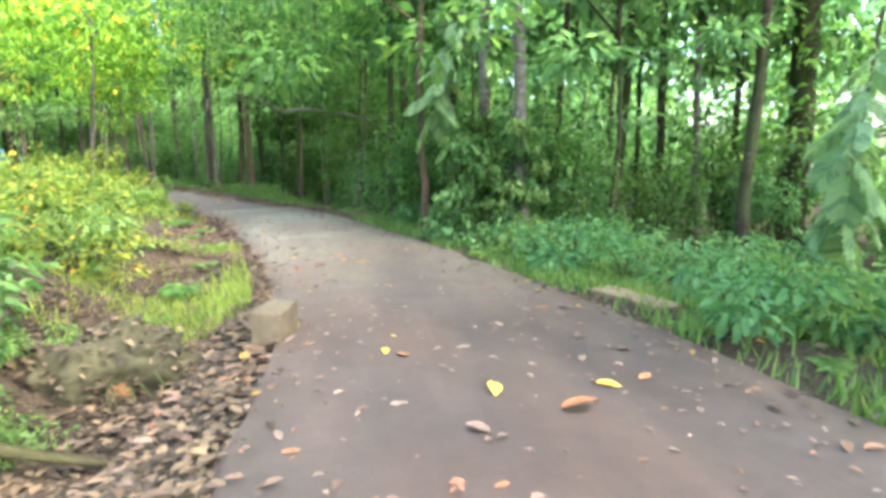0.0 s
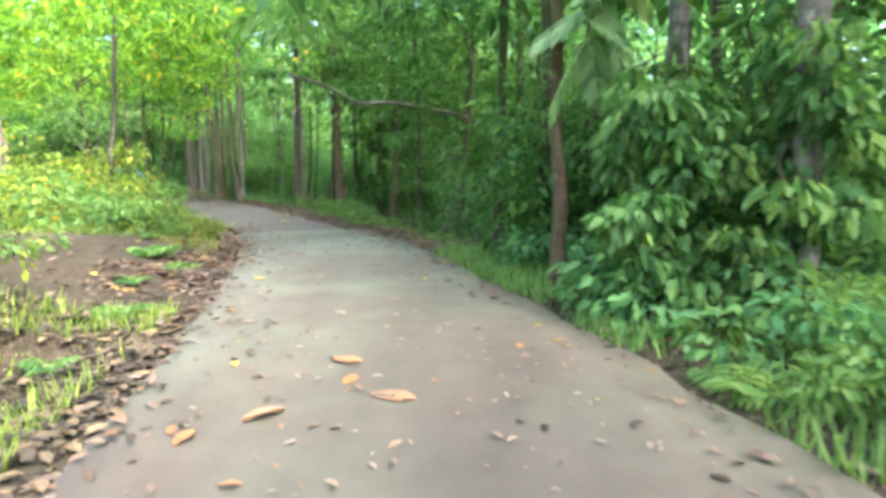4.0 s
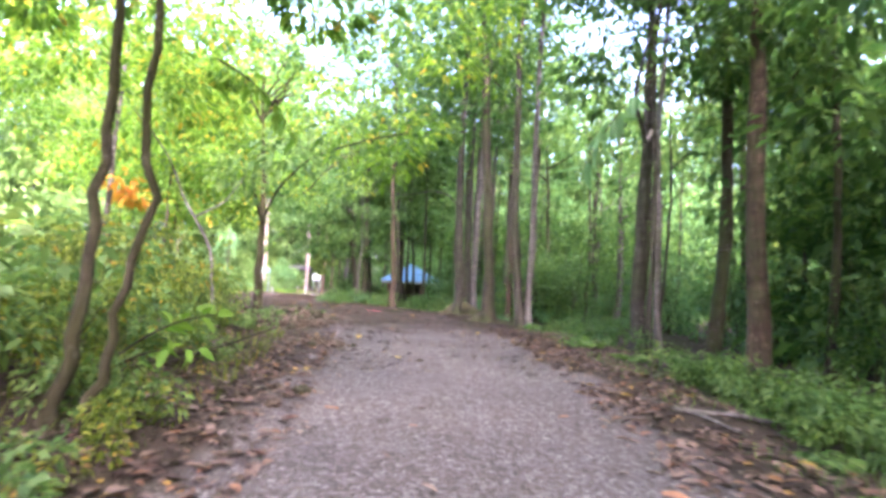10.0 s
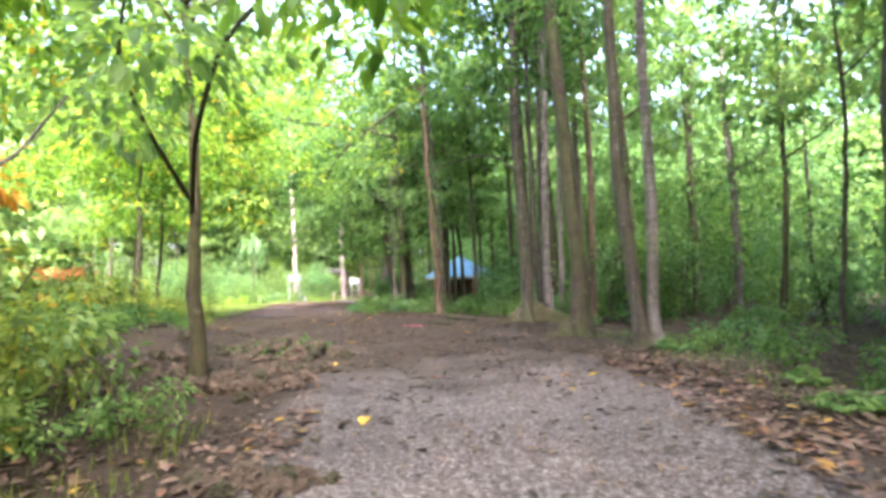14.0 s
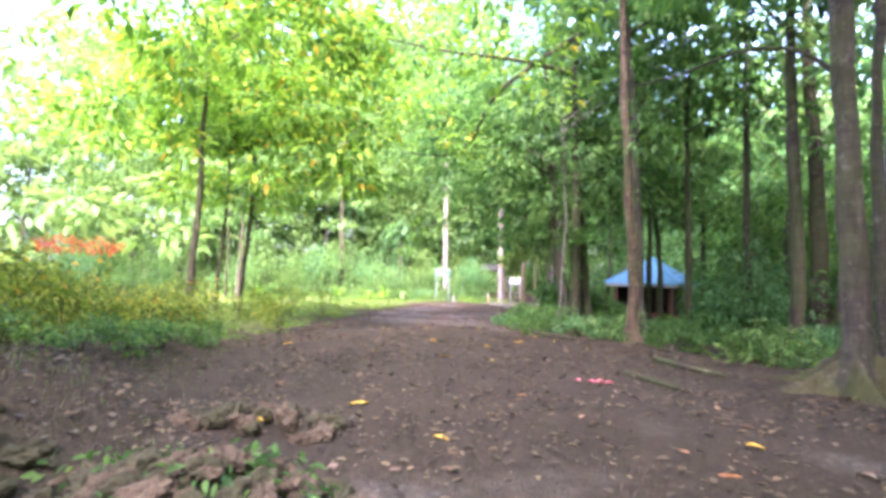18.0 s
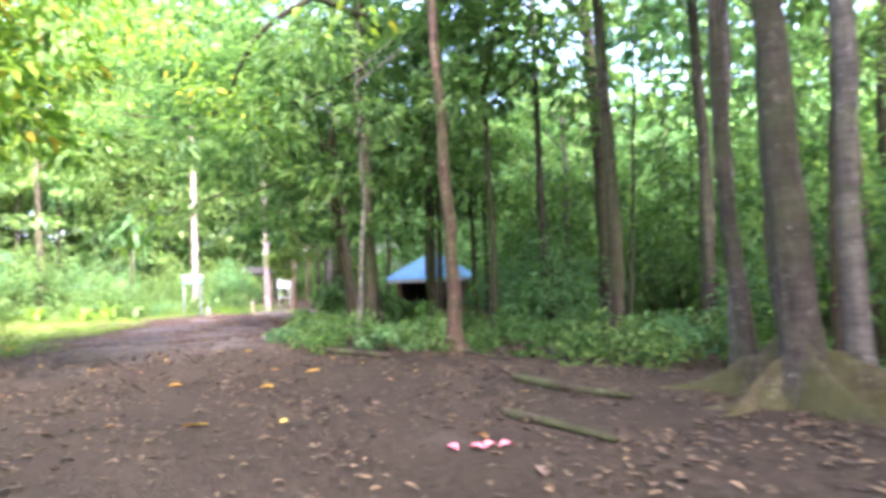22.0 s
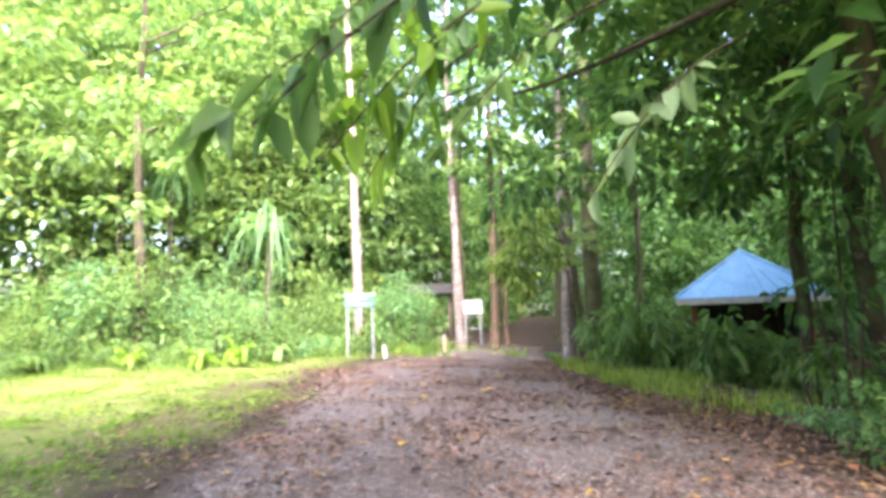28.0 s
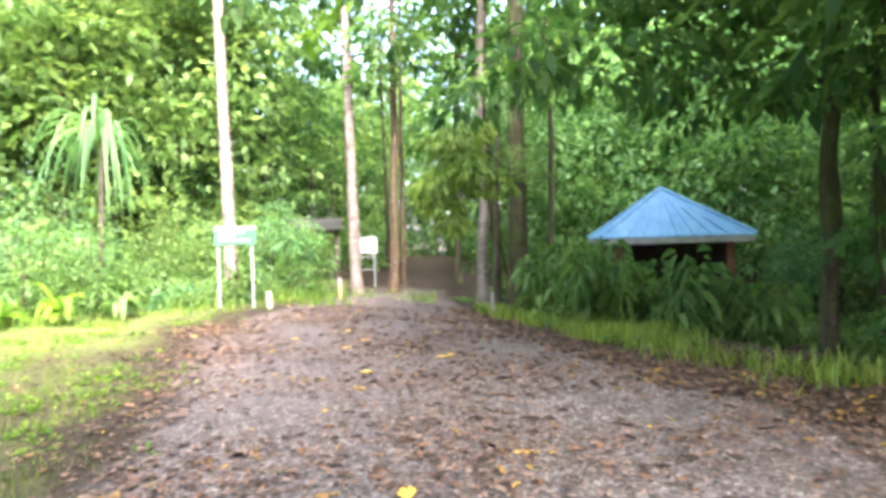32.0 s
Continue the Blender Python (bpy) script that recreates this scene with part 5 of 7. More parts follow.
bush("tall_light", -39.9, 41.6, 0.8, 0.75, "rounded light-green bush at the foot of the screw pine")
for x, y, q in [(-5.1, 26.6, 0.7), (-4.7, 26.2, 0.8), (-4.4, 25.5, 0.75), (-3.9, 24.9, 0.85), (-3.5, 24.0, 0.8), (-3.1, 23.3, 0.8), (-4.0, 26.2, 0.9), (-3.2, 24.8, 0.9), (-2.6, 23.9, 0.9), (-5.8, 27.6, 0.6), (-2.3, 22.4, 0.75)]:
    bush("green", x, y, q, q * 1.05, "fresh green leafy shrub at the wood's edge")
# leafy edge before the hut
rng_h = np.random.default_rng(73)
for _ in range(60):
    x, y = beside(rng_h, 57.5, 68.5, 0.7, 4.6, 1)
    if x < -31.3 and y > 43.8:
        continue
    bush(str(rng_h.choice(["broad", "dark", "broad", "green"])), x, y, float(rng_h.uniform(0.8, 1.15)), float(rng_h.uniform(0.8, 1.3)), "dense dark-green shrub along the trail before the hut")
for k, (x, y, q) in enumerate([(-30.6, 46.0, 1.1), (-30.2, 46.7, 1.25), (-29.5, 45.9, 1.0), (-28.9, 46.4, 1.1), (-28.3, 45.8, 1.05), (-27.7, 46.3, 1.15), (-30.9, 46.9, 1.2)]):
    bush("broad" if k % 2 else "green", x, y, q * 0.8, q * 1.05, "tall broad-leaved plant growing before the hut")
# foot of the wood behind the lawn
rng_f = np.random.default_rng(33)
for _ in range(64):
    k, t, d = rng_f.integers(len(BACK) - 1), rng_f.uniform(0, 1), rng_f.uniform(0.1, 3.0)
    (ax, ay), (bx, by) = BACK[k], BACK[k + 1]
    ln = math.hypot(bx - ax, by - ay)
    x, y = ax + (bx - ax) * t + (by - ay) / ln * d, ay + (by - ay) * t - (bx - ax) / ln * d
    s_, d_, hw_, g_ = (float(v[0]) for v in on_trail(x, y))
    if abs(d_) > hw_ + 1.0:
        bush(str(rng_f.choice(["green", "green", "broad", "blue", "dark"] if d < 1.6 else ["tall_light", "tall_blue", "tall_light", "tall_light"])), x, y, float(rng_f.uniform(0.6, 1.15)))
for x, y, s in [(-42.0, 40.4, 1.5), (-43.5, 39.0, 1.9), (-45.5, 37.3, 1.6)]:
    bush("tall_light", x, y, s * 0.75, label="large rounded light-green bush behind the lawn")
bush("tall_light", -44.0, 41.4, 1.75, 1.3, "very large rounded light-green bush behind the lawn")
for k, (x, y) in enumerate([(-2.0, 2.95), (-2.45, 2.4), (-2.7, 1.6), (-1.95, 3.5), (-1.55, 1.8), (-2.3, 3.2), (-1.5, 2.2)]):
    bush(["green", "dark", "bright"][k % 3], x, y, 0.34 + 0.05 * (k % 4), label="low weeds overhanging the ditch bank")
# dark weeds added where the undercut bank lies in shade
for x, y, q in [(-1.55, 1.2, 0.4), (-2.0, 1.3, 0.5), (-2.4, 2.0, 0.5), (-1.85, 2.3, 0.45), (-2.9, 2.7, 0.6), (-2.15, 3.0, 0.5), (-2.8, 1.1, 0.6)]:
    bush("dark", x, y, q, q * 0.9, "dark leafy weeds hanging over the ditch bank")
for x, y, s in [(-2.9, 4.8, 1.0), (-3.4, 5.4, 1.2), (-2.8, 6.2, 0.9), (-3.9, 4.4, 1.4), (-3.4, 6.8, 1.2), (-4.6, 5.8, 1.5), (-2.9, 7.8, 1.0), (-4.2, 3.2, 1.3), (-5.6, 4.6, 1.6)]:
    bush("bright", x, y, s, s * 0.85, "sunlit yellow-green shrub on the roadside bank")
# row of dark weeds takes the place of the hedge's shaded, cut-earth foot
for x, y, s in [(-22.4, 29.5, 0.5), (-21.6, 29.1, 0.6), (-20.8, 28.6, 0.55), (-20.0, 28.1, 0.6), (-19.1, 27.6, 0.6), (-18.2, 27.0, 0.55), (-17.4, 26.5, 0.55), (-16.6, 25.9, 0.5)]:
    bush("dark", x, y, s, s * 0.75, "low dark weeds on the earth step below the hedge")
for x, y in [(-23.6, 29.9), (-22.6, 29.2), (-21.5, 28.6), (-20.5, 28.0), (-19.5, 27.4), (-18.6, 26.8), (-17.7, 26.2)]:
    bush("bright", x - 0.35, y - 0.55, 0.8, 0.85, "clipped olive-green hedge shrub above the trail")
# clipped hedge on the bank and two shrubs on the lawn
for k, (x, y) in enumerate([(-23.2, 28.7), (-24.1, 29.2), (-25.0, 29.9), (-22.2, 28.0), (-21.2, 27.3), (-24.6, 28.4), (-23.3, 27.5), (-20.2, 26.8), (-22.0, 26.7)]):
    bush("bright", x, y, 0.95, 0.85)
for x, y in [(-26.6, 31.0), (-27.3, 31.6), (-28.4, 32.3), (-29.3, 32.9)]:
    bush("bright", x, y, 0.72, 0.75, "clipped olive-green hedge shrub beside the lawn")
bush("bright", -24.2, 31.3, 0.62, 0.85, "leafy shrub with bare stems at the lawn edge")
bush("bright", -29.2, 34.3, 0.75, 0.8, "rounded olive shrub standing on the lawn")
bush("bright", -33.2, 34.6, 0.85, 0.95, "yellow-green shrub standing on the lawn")

# vine-wrapped tangle round the twin trunks
for x, y, s, k in [(3.3, 9.4, 1.2, "dark"), (3.7, 10.1, 1.4, "tall"), (2.9, 9.7, 1.0, "green"), (3.0, 8.4, 0.8, "green"), (3.5, 7.6, 1.0, "green"), (3.9, 8.8, 1.1, "dark")]:
    bush(k, x, y, s * 0.8, label="climbing leafy vine tangle round the tree trunks")
def vine_column(x, y, high, wide, seed, label):
    """A leafy column: climbing stems with overlapping hanging leaves, lighter outside."""
    rng = np.random.default_rng(seed)
    t = thing("vine", x, y, gz(x, y), label, "vine")
    for mt, per, n, out in (("leaf_forest", 70, 16, 0.55), ("leaf_fern", 60, 20, 0.95)):
        rows = []
        for k in range(n):
            a, z = rng.uniform(0, 2 * np.pi), high * (k + 0.5) / n
            r = wide * out * rng.uniform(0.5, 1.0) * (1.15 - 0.4 * z / high)
            rows.append((r * math.cos(a), r * math.sin(a), z, wide * rng.uniform(0.35, 0.6), 0.13))
        part("foliage", mesh_from("foliage", *blob_leaves(rng, rows, per, 0.12, hang=1.0, wide=0.5), M[mt]), None, t)
    for k in range(3):
        u = np.linspace(0, 1, 8)[:, None]
        line = np.array([0, 0, high * 1.1]) * u + rng.normal(0, 0.08, (8, 3)) - np.array([0, 0, 0.1])
        part("stem", mesh_from("stem", *tube_arrays(line, 0.022 * (1 - 0.6 * u[:, 0]), 6), M["bark_brown"]), None, t)
    return t


vine_column(2.72, 8.3, 1.95, 0.5, 31, "thick leafy vine column swallowing a thin tree")
vine_column(3.62, 8.1, 2.3, 0.5, 32, "thick leafy vine climbing over the pale trunk")
vine_column(3.4, 10.3, 2.6, 0.5, 33, "thick leafy vine climbing over the pale trunk")
for x, y, q in [(3.25, 6.5, 0.62), (3.7, 6.7, 0.7), (3.5, 6.1, 0.5), (4.1, 6.2, 0.7), (4.4, 5.4, 0.75)]:
    bush("green", x, y, q, q * 1.1, "fresh light-green feathery shrub at the lane's edge")


def fern_mesh(seed, fronds, length, mat):
    rng = np.random.default_rng(seed)
    base, axis, size, pieces = [], [], [], []
    for k in range(fronds):
        a = 2 * np.pi * k / fronds + rng.normal(0, 0.25)
        ln, rise = length * rng.uniform(0.7, 1.15), rng.uniform(0.5, 1.1)
        u = np.linspace(0, 1, 10)
        r, z = ln * u * 0.85, ln * (rise * u - (rise * 0.75 + 0.12) * u * u)
        p = np.stack([np.cos(a) * r, np.sin(a) * r, z + 0.02], 1)
        pieces.append(tube_arrays(p, 0.006 * (1 - 0.7 * u), 4))
        side = np.array([-math.sin(a), math.cos(a), 0])
        for i in range(1, 10):
            for sg in (-1, 1):
                base.append(p[i])
                axis.append(side * sg + np.array([math.cos(a), math.sin(a), 0]) * 0.45 - np.array([0, 0, 0.15]))
                size.append(ln * 0.33 * math.sin(min(1, u[i] * 1.25 + 0.12) * math.pi) ** 0.7 + 0.02)
    lv = leaf_arrays(np.array(base), np.array(axis), rng, np.array(size), wide=0.26, flat=0.9)
    co, f = join_arrays([lv] + pieces)
    return mesh_from("fronds", co, f, mat)


FERNS = [fern_mesh(700 + k, 6, 0.55, M["leaf_fern"]) for k in range(3)]
rng_n = np.random.default_rng(41)
for s0, s1, lo, hi, side, n in [(-8, 12, 0.05, 1.9, 1, 80), (56, 66, 0.2, 1.3, 1, 34), (14, 34, 0.5, 1.6, 1, 16), (38, 56, 1.6, 3.4, 1, 14), (4, 16, 0.4, 1.6, -1, 14)]:
    for _ in range(n):
        x, y = beside(rng_n, s0, s1, lo, hi, side)
        ob = new("fern", FERNS[rng_n.integers(3)])
        ob.matrix_basis = pose(x, y, gz(x, y), 0, 0, rng_n.uniform(0, 360)) @ Matrix.Diagonal((*[float(rng_n.uniform(0.45, 0.95))] * 3, 1))
        tagged(ob, "light green fern tuft growing at the trail edge", "fern", "ferns along the trail")


# ---------------- grass ----------------
def blades(name, seed, pts, tall, label, mat="leaf_grass", wide=0.028):
    rng = np.random.default_rng(seed)
    n = len(pts)
    a = rng.uniform(0, 2 * np.pi, n)
    tilt = rng.uniform(0.15, 0.8, n)
    ax = np.stack([np.cos(a) * tilt, np.sin(a) * tilt, np.ones(n)], 1)
    ln = (tall * rng.uniform(0.5, 1.4, n))[:, None]
    side = np.stack([-np.sin(a), np.cos(a), 0 * a], 1) * ln * wide
    tip = pts + ax * ln * 0.8
    co = np.stack([pts - side, pts + side, tip + side * 0.25, tip - side * 0.25], 1).reshape(-1, 3)
    f = np.arange(4 * n).reshape(-1, 4)
    return tagged(new(name, mesh_from(name, co, f, M[mat])), label, "grass", kind="stuff")


def spots(seed, n, box_, keep):
    rng = np.random.default_rng(seed)
    x, y = rng.uniform(box_[0], box_[1], n), rng.uniform(box_[2], box_[3], n)
    ok = rng.uniform(0, 1, n) < keep(x, y)
    x, y = x[ok], y[ok]
    return np.stack([x, y, ground_z(x, y) - 0.005], 1)


def verge(lo, hi, s0, s1, side):
    def keep(x, y):
        s, d, hw, g = on_trail(x, y)
        u = d * side - hw
        return ((u > lo) & (u < hi) & (s - 16 > s0) & (s - 16 < s1)) * np.clip(0.45 + 0.8 * ripple(x, y, 1.7), 0.05, 1)
    return keep


blades("lawn_grass", 1, spots(1, 210000, (-48, -22, 27, 48), lambda x, y: lawn_mask(x, y) * np.clip(0.55 + 0.06 * (-on_trail(x, y)[1] - 2.5) + 0.5 * ripple(x, y, 1.1) + 0.4 * ripple(y, x, 4.3), 0.03, 1)), 0.055, "short bright green trodden lawn grass")
blades("lawn_grass", 2, spots(2, 110000, (-36, -27, 32, 44), lambda x, y: lawn_mask(x, y) * np.clip(-0.1 + 0.7 * ripple(x, y, 2.3) + 0.7 * ripple(y, x, 5.1), 0, 1)), 0.085, "uneven tufts of bright lawn grass")
blades("verge_grass", 3, spots(3, 230000, (-2, 9, -6, 14), verge(-0.06, 2.6, -9, 12, 1)), 0.19, "soft light green grass along the lane", "leaf_fern", 0.05)
blades("verge_grass", 4, spots(4, 210000, (-7, 2, 2, 18), verge(0.2, 2.3, 4.6, 9.0, -1)), 0.14, "bright yellow-green grass along the lane", "leaf_lush", 0.045)
blades("verge_grass", 5, spots(5, 90000, (-33, -22, 34, 50), verge(0.0, 1.5, 53, 66, 1)), 0.24, "fresh green grass and sprouts along the trail", "leaf_lush", 0.045)
blades("verge_grass", 6, spots(6, 60000, (-14, 2, 12, 34), verge(0.3, 2.2, 12, 36, 1)), 0.14, "sparse green growth at the wood's edge", "leaf_fern")
blades("verge_grass", 10, spots(10, 90000, (-14, 0, 12, 32), verge(0.3, 3.5, 12, 32, -1)), 0.17, "yellow-green weeds on the sunny bank", "leaf_hedge")
blades("wood_grass", 7, spots(7, 80000, (-46, -30, 34, 56), lambda x, y: (np.abs(behind_line(x, y)) < 1.6) * np.clip(0.3 + 0.9 * ripple(x, y, 1.4), 0, 1)), 0.28, "tall light green grass at the foot of the wood")
blades("verge_grass", 8, spots(8, 40000, (-30, -12, 22, 36), verge(0.4, 5.0, 34, 52, -1)), 0.08, "sparse green weeds on the bank", "leaf_fern")


rng_t = np.random.default_rng(71)
tufts = spots(9, 16000, (-44, -23, 28, 48), lambda x, y: lawn_mask(x, y) * np.clip(0.25 + 0.5 * ripple(x, y, 1.9) + 0.5 * ripple(y, x, 3.7), 0, 0.85))
lw = blob_leaves(rng_t, [(x, y, z + 0.015, 0.11, 0.025) for x, y, z in tufts], 12, 0.075, flat=0.9, hang=-0.2, plain=True)
tagged(new("lawn_weeds", mesh_from("lawn_weeds", *lw, M["leaf_grass"])), "broad-leaved weeds patching the trodden lawn", "weeds", kind="stuff")


# ---------------- leaf litter ----------------
def litter(name, seed, pts, size, label, mat="dry", wide=0.5):
    rng = np.random.default_rng(seed)
    n = len(pts)
    a = rng.uniform(0, 2 * np.pi, n)
    ax = np.stack([np.cos(a), np.sin(a), rng.normal(0.08, 0.16, n)], 1)
    pts = pts + np.stack([np.zeros(n), np.zeros(n), rng.uniform(0.008, 0.03, n)], 1)
    co, f = leaf_arrays(pts, ax, rng, size * rng.uniform(0.45, 1.35, n), wide=wide, fold=0.16, droop=0.08, flat=0.9)
    return tagged(new(name, mesh_from(name, co, f, M[mat])), label, "leaf litter", kind="stuff")


def along_keep(s0, s1, near, far, thick):
    def keep(x, y):
        s, d, hw, g = on_trail(x, y)
        u = np.abs(d) / hw
        w = np.where(u < 0.75, near, np.where(u < 1.6, thick, far))
        return w * ((s - 16 > s0) & (s - 16 < s1)) * np.clip(0.6 + 0.6 * ripple(x, y, 1.9), 0.1, 1) * (1 - 0.85 * lawn_mask(x, y))
    return keep


litter("leaf_litter", 1, spots(11, 46000, (-14, 7, -4, 32), along_keep(-12, 34, 0.0, 0.25, 0.75)), 0.1, "brown dead leaves banked along the lane edges")
# the next litter is darkened in colour for the canopy's shade
litter("leaf_litter", 2, spots(12, 110000, (-26, -6, 20, 42), along_keep(26, 56, 0.32, 0.35, 0.62)), 0.08, "brown dead leaves strewn over the trail", "dry_damp")
litter("leaf_litter", 3, spots(13, 60000, (-36, -20, 30, 48), along_keep(46, 70, 0.3, 0.3, 0.75)), 0.085, "dead brown and tan leaves strewn over the trail")
litter("leaf_litter", 10, spots(20, 9000, (-40, -24, 29, 46), lambda x, y: lawn_mask(x, y) * 0.35), 0.08, "tan dead leaves scattered on the lawn")
litter("leaf_litter", 12, spots(22, 40000, (-34, -20, 33, 47), lambda x, y: along_keep(53, 68, 0.15, 0.1, 1.0)(x, y) * (on_trail(x, y)[1] > 0)), 0.11, "long narrow brown leaves drifted along the trail edge", wide=0.28)
litter("leaf_chips", 13, spots(23, 90000, (-36, -20, 30, 46), along_keep(50, 70, 0.8, 0.3, 0.9)), 0.05, "small pale and tan leaf scraps over the gravel", "dry_pale", 0.45)
litter("leaf_litter", 14, spots(24, 50000, (-36, -20, 30, 46), along_keep(50, 70, 0.5, 0.3, 0.8)), 0.085, "brown and tan leaves over the gravel", "dry", 0.36)
litter("leaf_chips", 4, spots(14, 60000, (-36, -8, 18, 48), lambda x, y: along_keep(18, 30, 0.5, 0.2, 0.5)(x, y) + along_keep(30, 51, 0.16, 0.08, 0.14)(x, y) + along_keep(51, 72, 0.55, 0.2, 0.5)(x, y)), 0.04, "small leaf scraps and bark chips on the trail", "dry_pale", 0.4)


litter("leaf_litter", 31, spots(31, 16000, (-7, 2, 1.5, 20), lambda x, y: verge(-0.1, 1.3, 8.2, 17, -1)(x, y) + verge(-0.15, 0.8, 1.5, 5.2, -1)(x, y)), 0.13, "brown dead leaves drifted along the lane's sunny edge")
litter("leaf_litter", 32, spots(32, 9000, (-7, 2, 1.5, 20), lambda x, y: verge(-0.1, 1.3, 8.2, 17, -1)(x, y) + verge(-0.15, 0.8, 1.5, 5.2, -1)(x, y)), 0.12, "bleached tan leaves drifted along the lane's sunny edge", "dry_pale")
litter("leaf_litter", 33, spots(33, 15000, (-16, 0, 15, 31), lambda x, y: verge(-0.7, 2.4, 17, 32, -1)(x, y) * 0.6 + verge(-0.6, 0.9, 17, 33, 1)(x, y)), 0.11, "pinkish-tan dead leaves along both edges of the trail", "dry_pale")


def slab_spots(seed, n, thick):
    """Places on the concrete, thicker towards its edges."""
    rng = np.random.default_rng(seed)
    k = rng.integers(int(np.searchsorted(ALONG, 6)), int(np.searchsorted(ALONG, S_SLAB - 0.6)), n)
    d = LINE[k, 2] * np.sign(rng.uniform(-1, 1, n)) * rng.uniform(0, 0.97, n) ** thick
    x, y = LINE[k, 0] + SIDE[k, 0] * d + _tan[k, 0] * rng.uniform(-0.25, 0.25, n), LINE[k, 1] + SIDE[k, 1] * d + _tan[k, 1] * rng.uniform(-0.25, 0.25, n)
    return np.stack([x, y, LINE[k, 3] + 0.035 + 0.012 * ripple(x, y, 1.3)], 1)


litter("leaf_chips", 8, slab_spots(18, 1700, 0.8), 0.06, "small pale leaf scraps scattered on the concrete", "dry_pale", 0.5)
litter("leaf_litter", 9, slab_spots(19, 900, 0.2), 0.08, "brown dead leaves gathered on the lane's edges")
litter("leaf_litter", 7, spots(17, 46000, (-12, 3, 11, 30), lambda x, y: along_keep(10, 34, 0.0, 0.05, 1.0)(x, y)), 0.12, "pinkish-brown dead leaves banked along the trail edges")
litter("leaf_litter", 6, spots(16, 9000, (-26, 8, -6, 46), lambda x, y: 0.12 + 0 * x), 0.11, "scattered dead leaves on the forest floor")


def ditch_keep(x, y):
    s, d, hw, g = on_trail(x, y)
    u = -d - hw
    return ((u > -0.1) & (u < 2.4) & (s - 16 < 9)).astype(float)


# ditch shade is put into the colour of these leaves
litter("leaf_litter", 5, spots(15, 34000, (-4.5, 1.2, -4, 10), ditch_keep), 0.09, "thick brown damp leaf litter filling the ditch", "dry_damp")


def curled_leaf(seed, length, wide, curl):
    rng = np.random.default_rng(seed)
    n, m = 7, 5
    co = []
    for i in range(n):
        u = i / (n - 1)
        w = wide * length * math.sin(math.pi * min(1, u * 0.92 + 0.04)) ** 0.75 * 0.5
        for j in range(m):
            v = (j / (m - 1) - 0.5) * 2
            co.append((u * length, v * w, curl * length * (v * v * 0.6 + 0.5 * math.sin(u * 3.0)) + rng.normal(0, 0.002)))
    i, j = np.meshgrid(np.arange(n - 1), np.arange(m - 1), indexing="ij")
    f = np.stack([i * m + j, (i + 1) * m + j, (i + 1) * m + j + 1, i * m + j + 1], -1).reshape(-1, 4)
    return np.array(co), f


LEAVES = {}
for mat, word in (("dry_yellow", "yellow fallen leaf lying on the trail"), ("dry_brown", "curled reddish-brown fallen leaf on the lane"), ("dry_pale", "pale bleached fallen leaf on the ground")):
    LEAVES[mat] = ([mesh_from("fallen_leaf", *curled_leaf(800 + k, 0.17, 0.55, 0.03 + 0.06 * k), M[mat]) for k in range(3)], word)
rng_l = np.random.default_rng(51)


def fallen(x, y, mat, s=1.0):
    meshes, word = LEAVES[mat]
    ob = new("fallen_leaf", meshes[rng_l.integers(3)])
    st, d, hw, g = (float(v[0]) for v in on_trail(x, y))
    z = gz(x, y) + (0.046 if st < S_SLAB and abs(d) < hw * 0.97 else 0.012)
    ob.matrix_basis = pose(x, y, z, rng_l.normal(0, 5), rng_l.normal(0, 5), rng_l.uniform(0, 360)) @ Matrix.Diagonal((s, s, s, 1))
    return tagged(ob, word, "leaf", "fallen leaves")


for s0, s1, n, mats in [(-8, 20, 140, ["dry_pale", "dry_pale", "dry_brown", "dry_brown", "dry_pale", "dry_brown", "dry_yellow"]), (18, 34, 30, ["dry_yellow", "dry_brown", "dry_pale"]), (34, 54, 50, ["dry_yellow", "dry_yellow", "dry_brown", "dry_pale"]), (54, 68, 56, ["dry_yellow", "dry_brown", "dry_pale", "dry_yellow"])]:
    for _ in range(n):
        k = rng_l.integers(int(np.searchsorted(ALONG, s0 + 16)), int(np.searchsorted(ALONG, s1 + 16)))
        d = LINE[k, 2] * rng_l.uniform(-1, 1)
        fallen(LINE[k, 0] + SIDE[k, 0] * d, LINE[k, 1] + SIDE[k, 1] * d, str(rng_l.choice(mats)), float(rng_l.uniform(0.3, 0.85) if s0 < 15 else rng_l.uniform(0.5, 1.0)))
for x, y, m_, s in [(0.35, 6.4, "dry_brown", 1.2), (0.98, 6.61, "dry_brown", 1.5), (0.59, 7.15, "dry_brown", 1.1), (1.9, 1.15, "dry_brown", 1.2), (1.6, 1.45, "dry_yellow", 1.0), (2.25, 1.5, "dry_yellow", 0.9),
                    (-11.23, 25.97, "dry_yellow", 1.2), (-17.06, 29.02, "dry_yellow", 1.2), (-17.27, 30.05, "dry_yellow", 1.1), (-19.67, 32.49, "dry_yellow", 1.3), (-21.09, 35.34, "dry_yellow", 1.2), (-29.46, 38.27, "dry_yellow", 1.1)]:
    fallen(x, y, m_, s)

# ---------------- the hut with the blue roof ----------------
def slope_quad(bm, pts, thick):
    """A roof sheet: a polygon with thickness below it."""
    top = [bm.verts.new(p) for p in pts]
    low = [bm.verts.new((p[0], p[1], p[2] - thick)) for p in pts]
    bm.faces.new(top)
    bm.faces.new(low[::-1])
    n = len(pts)
    for k in range(n):
        bm.faces.new((top[k], low[k], low[(k + 1) % n], top[(k + 1) % n]))
    return bm


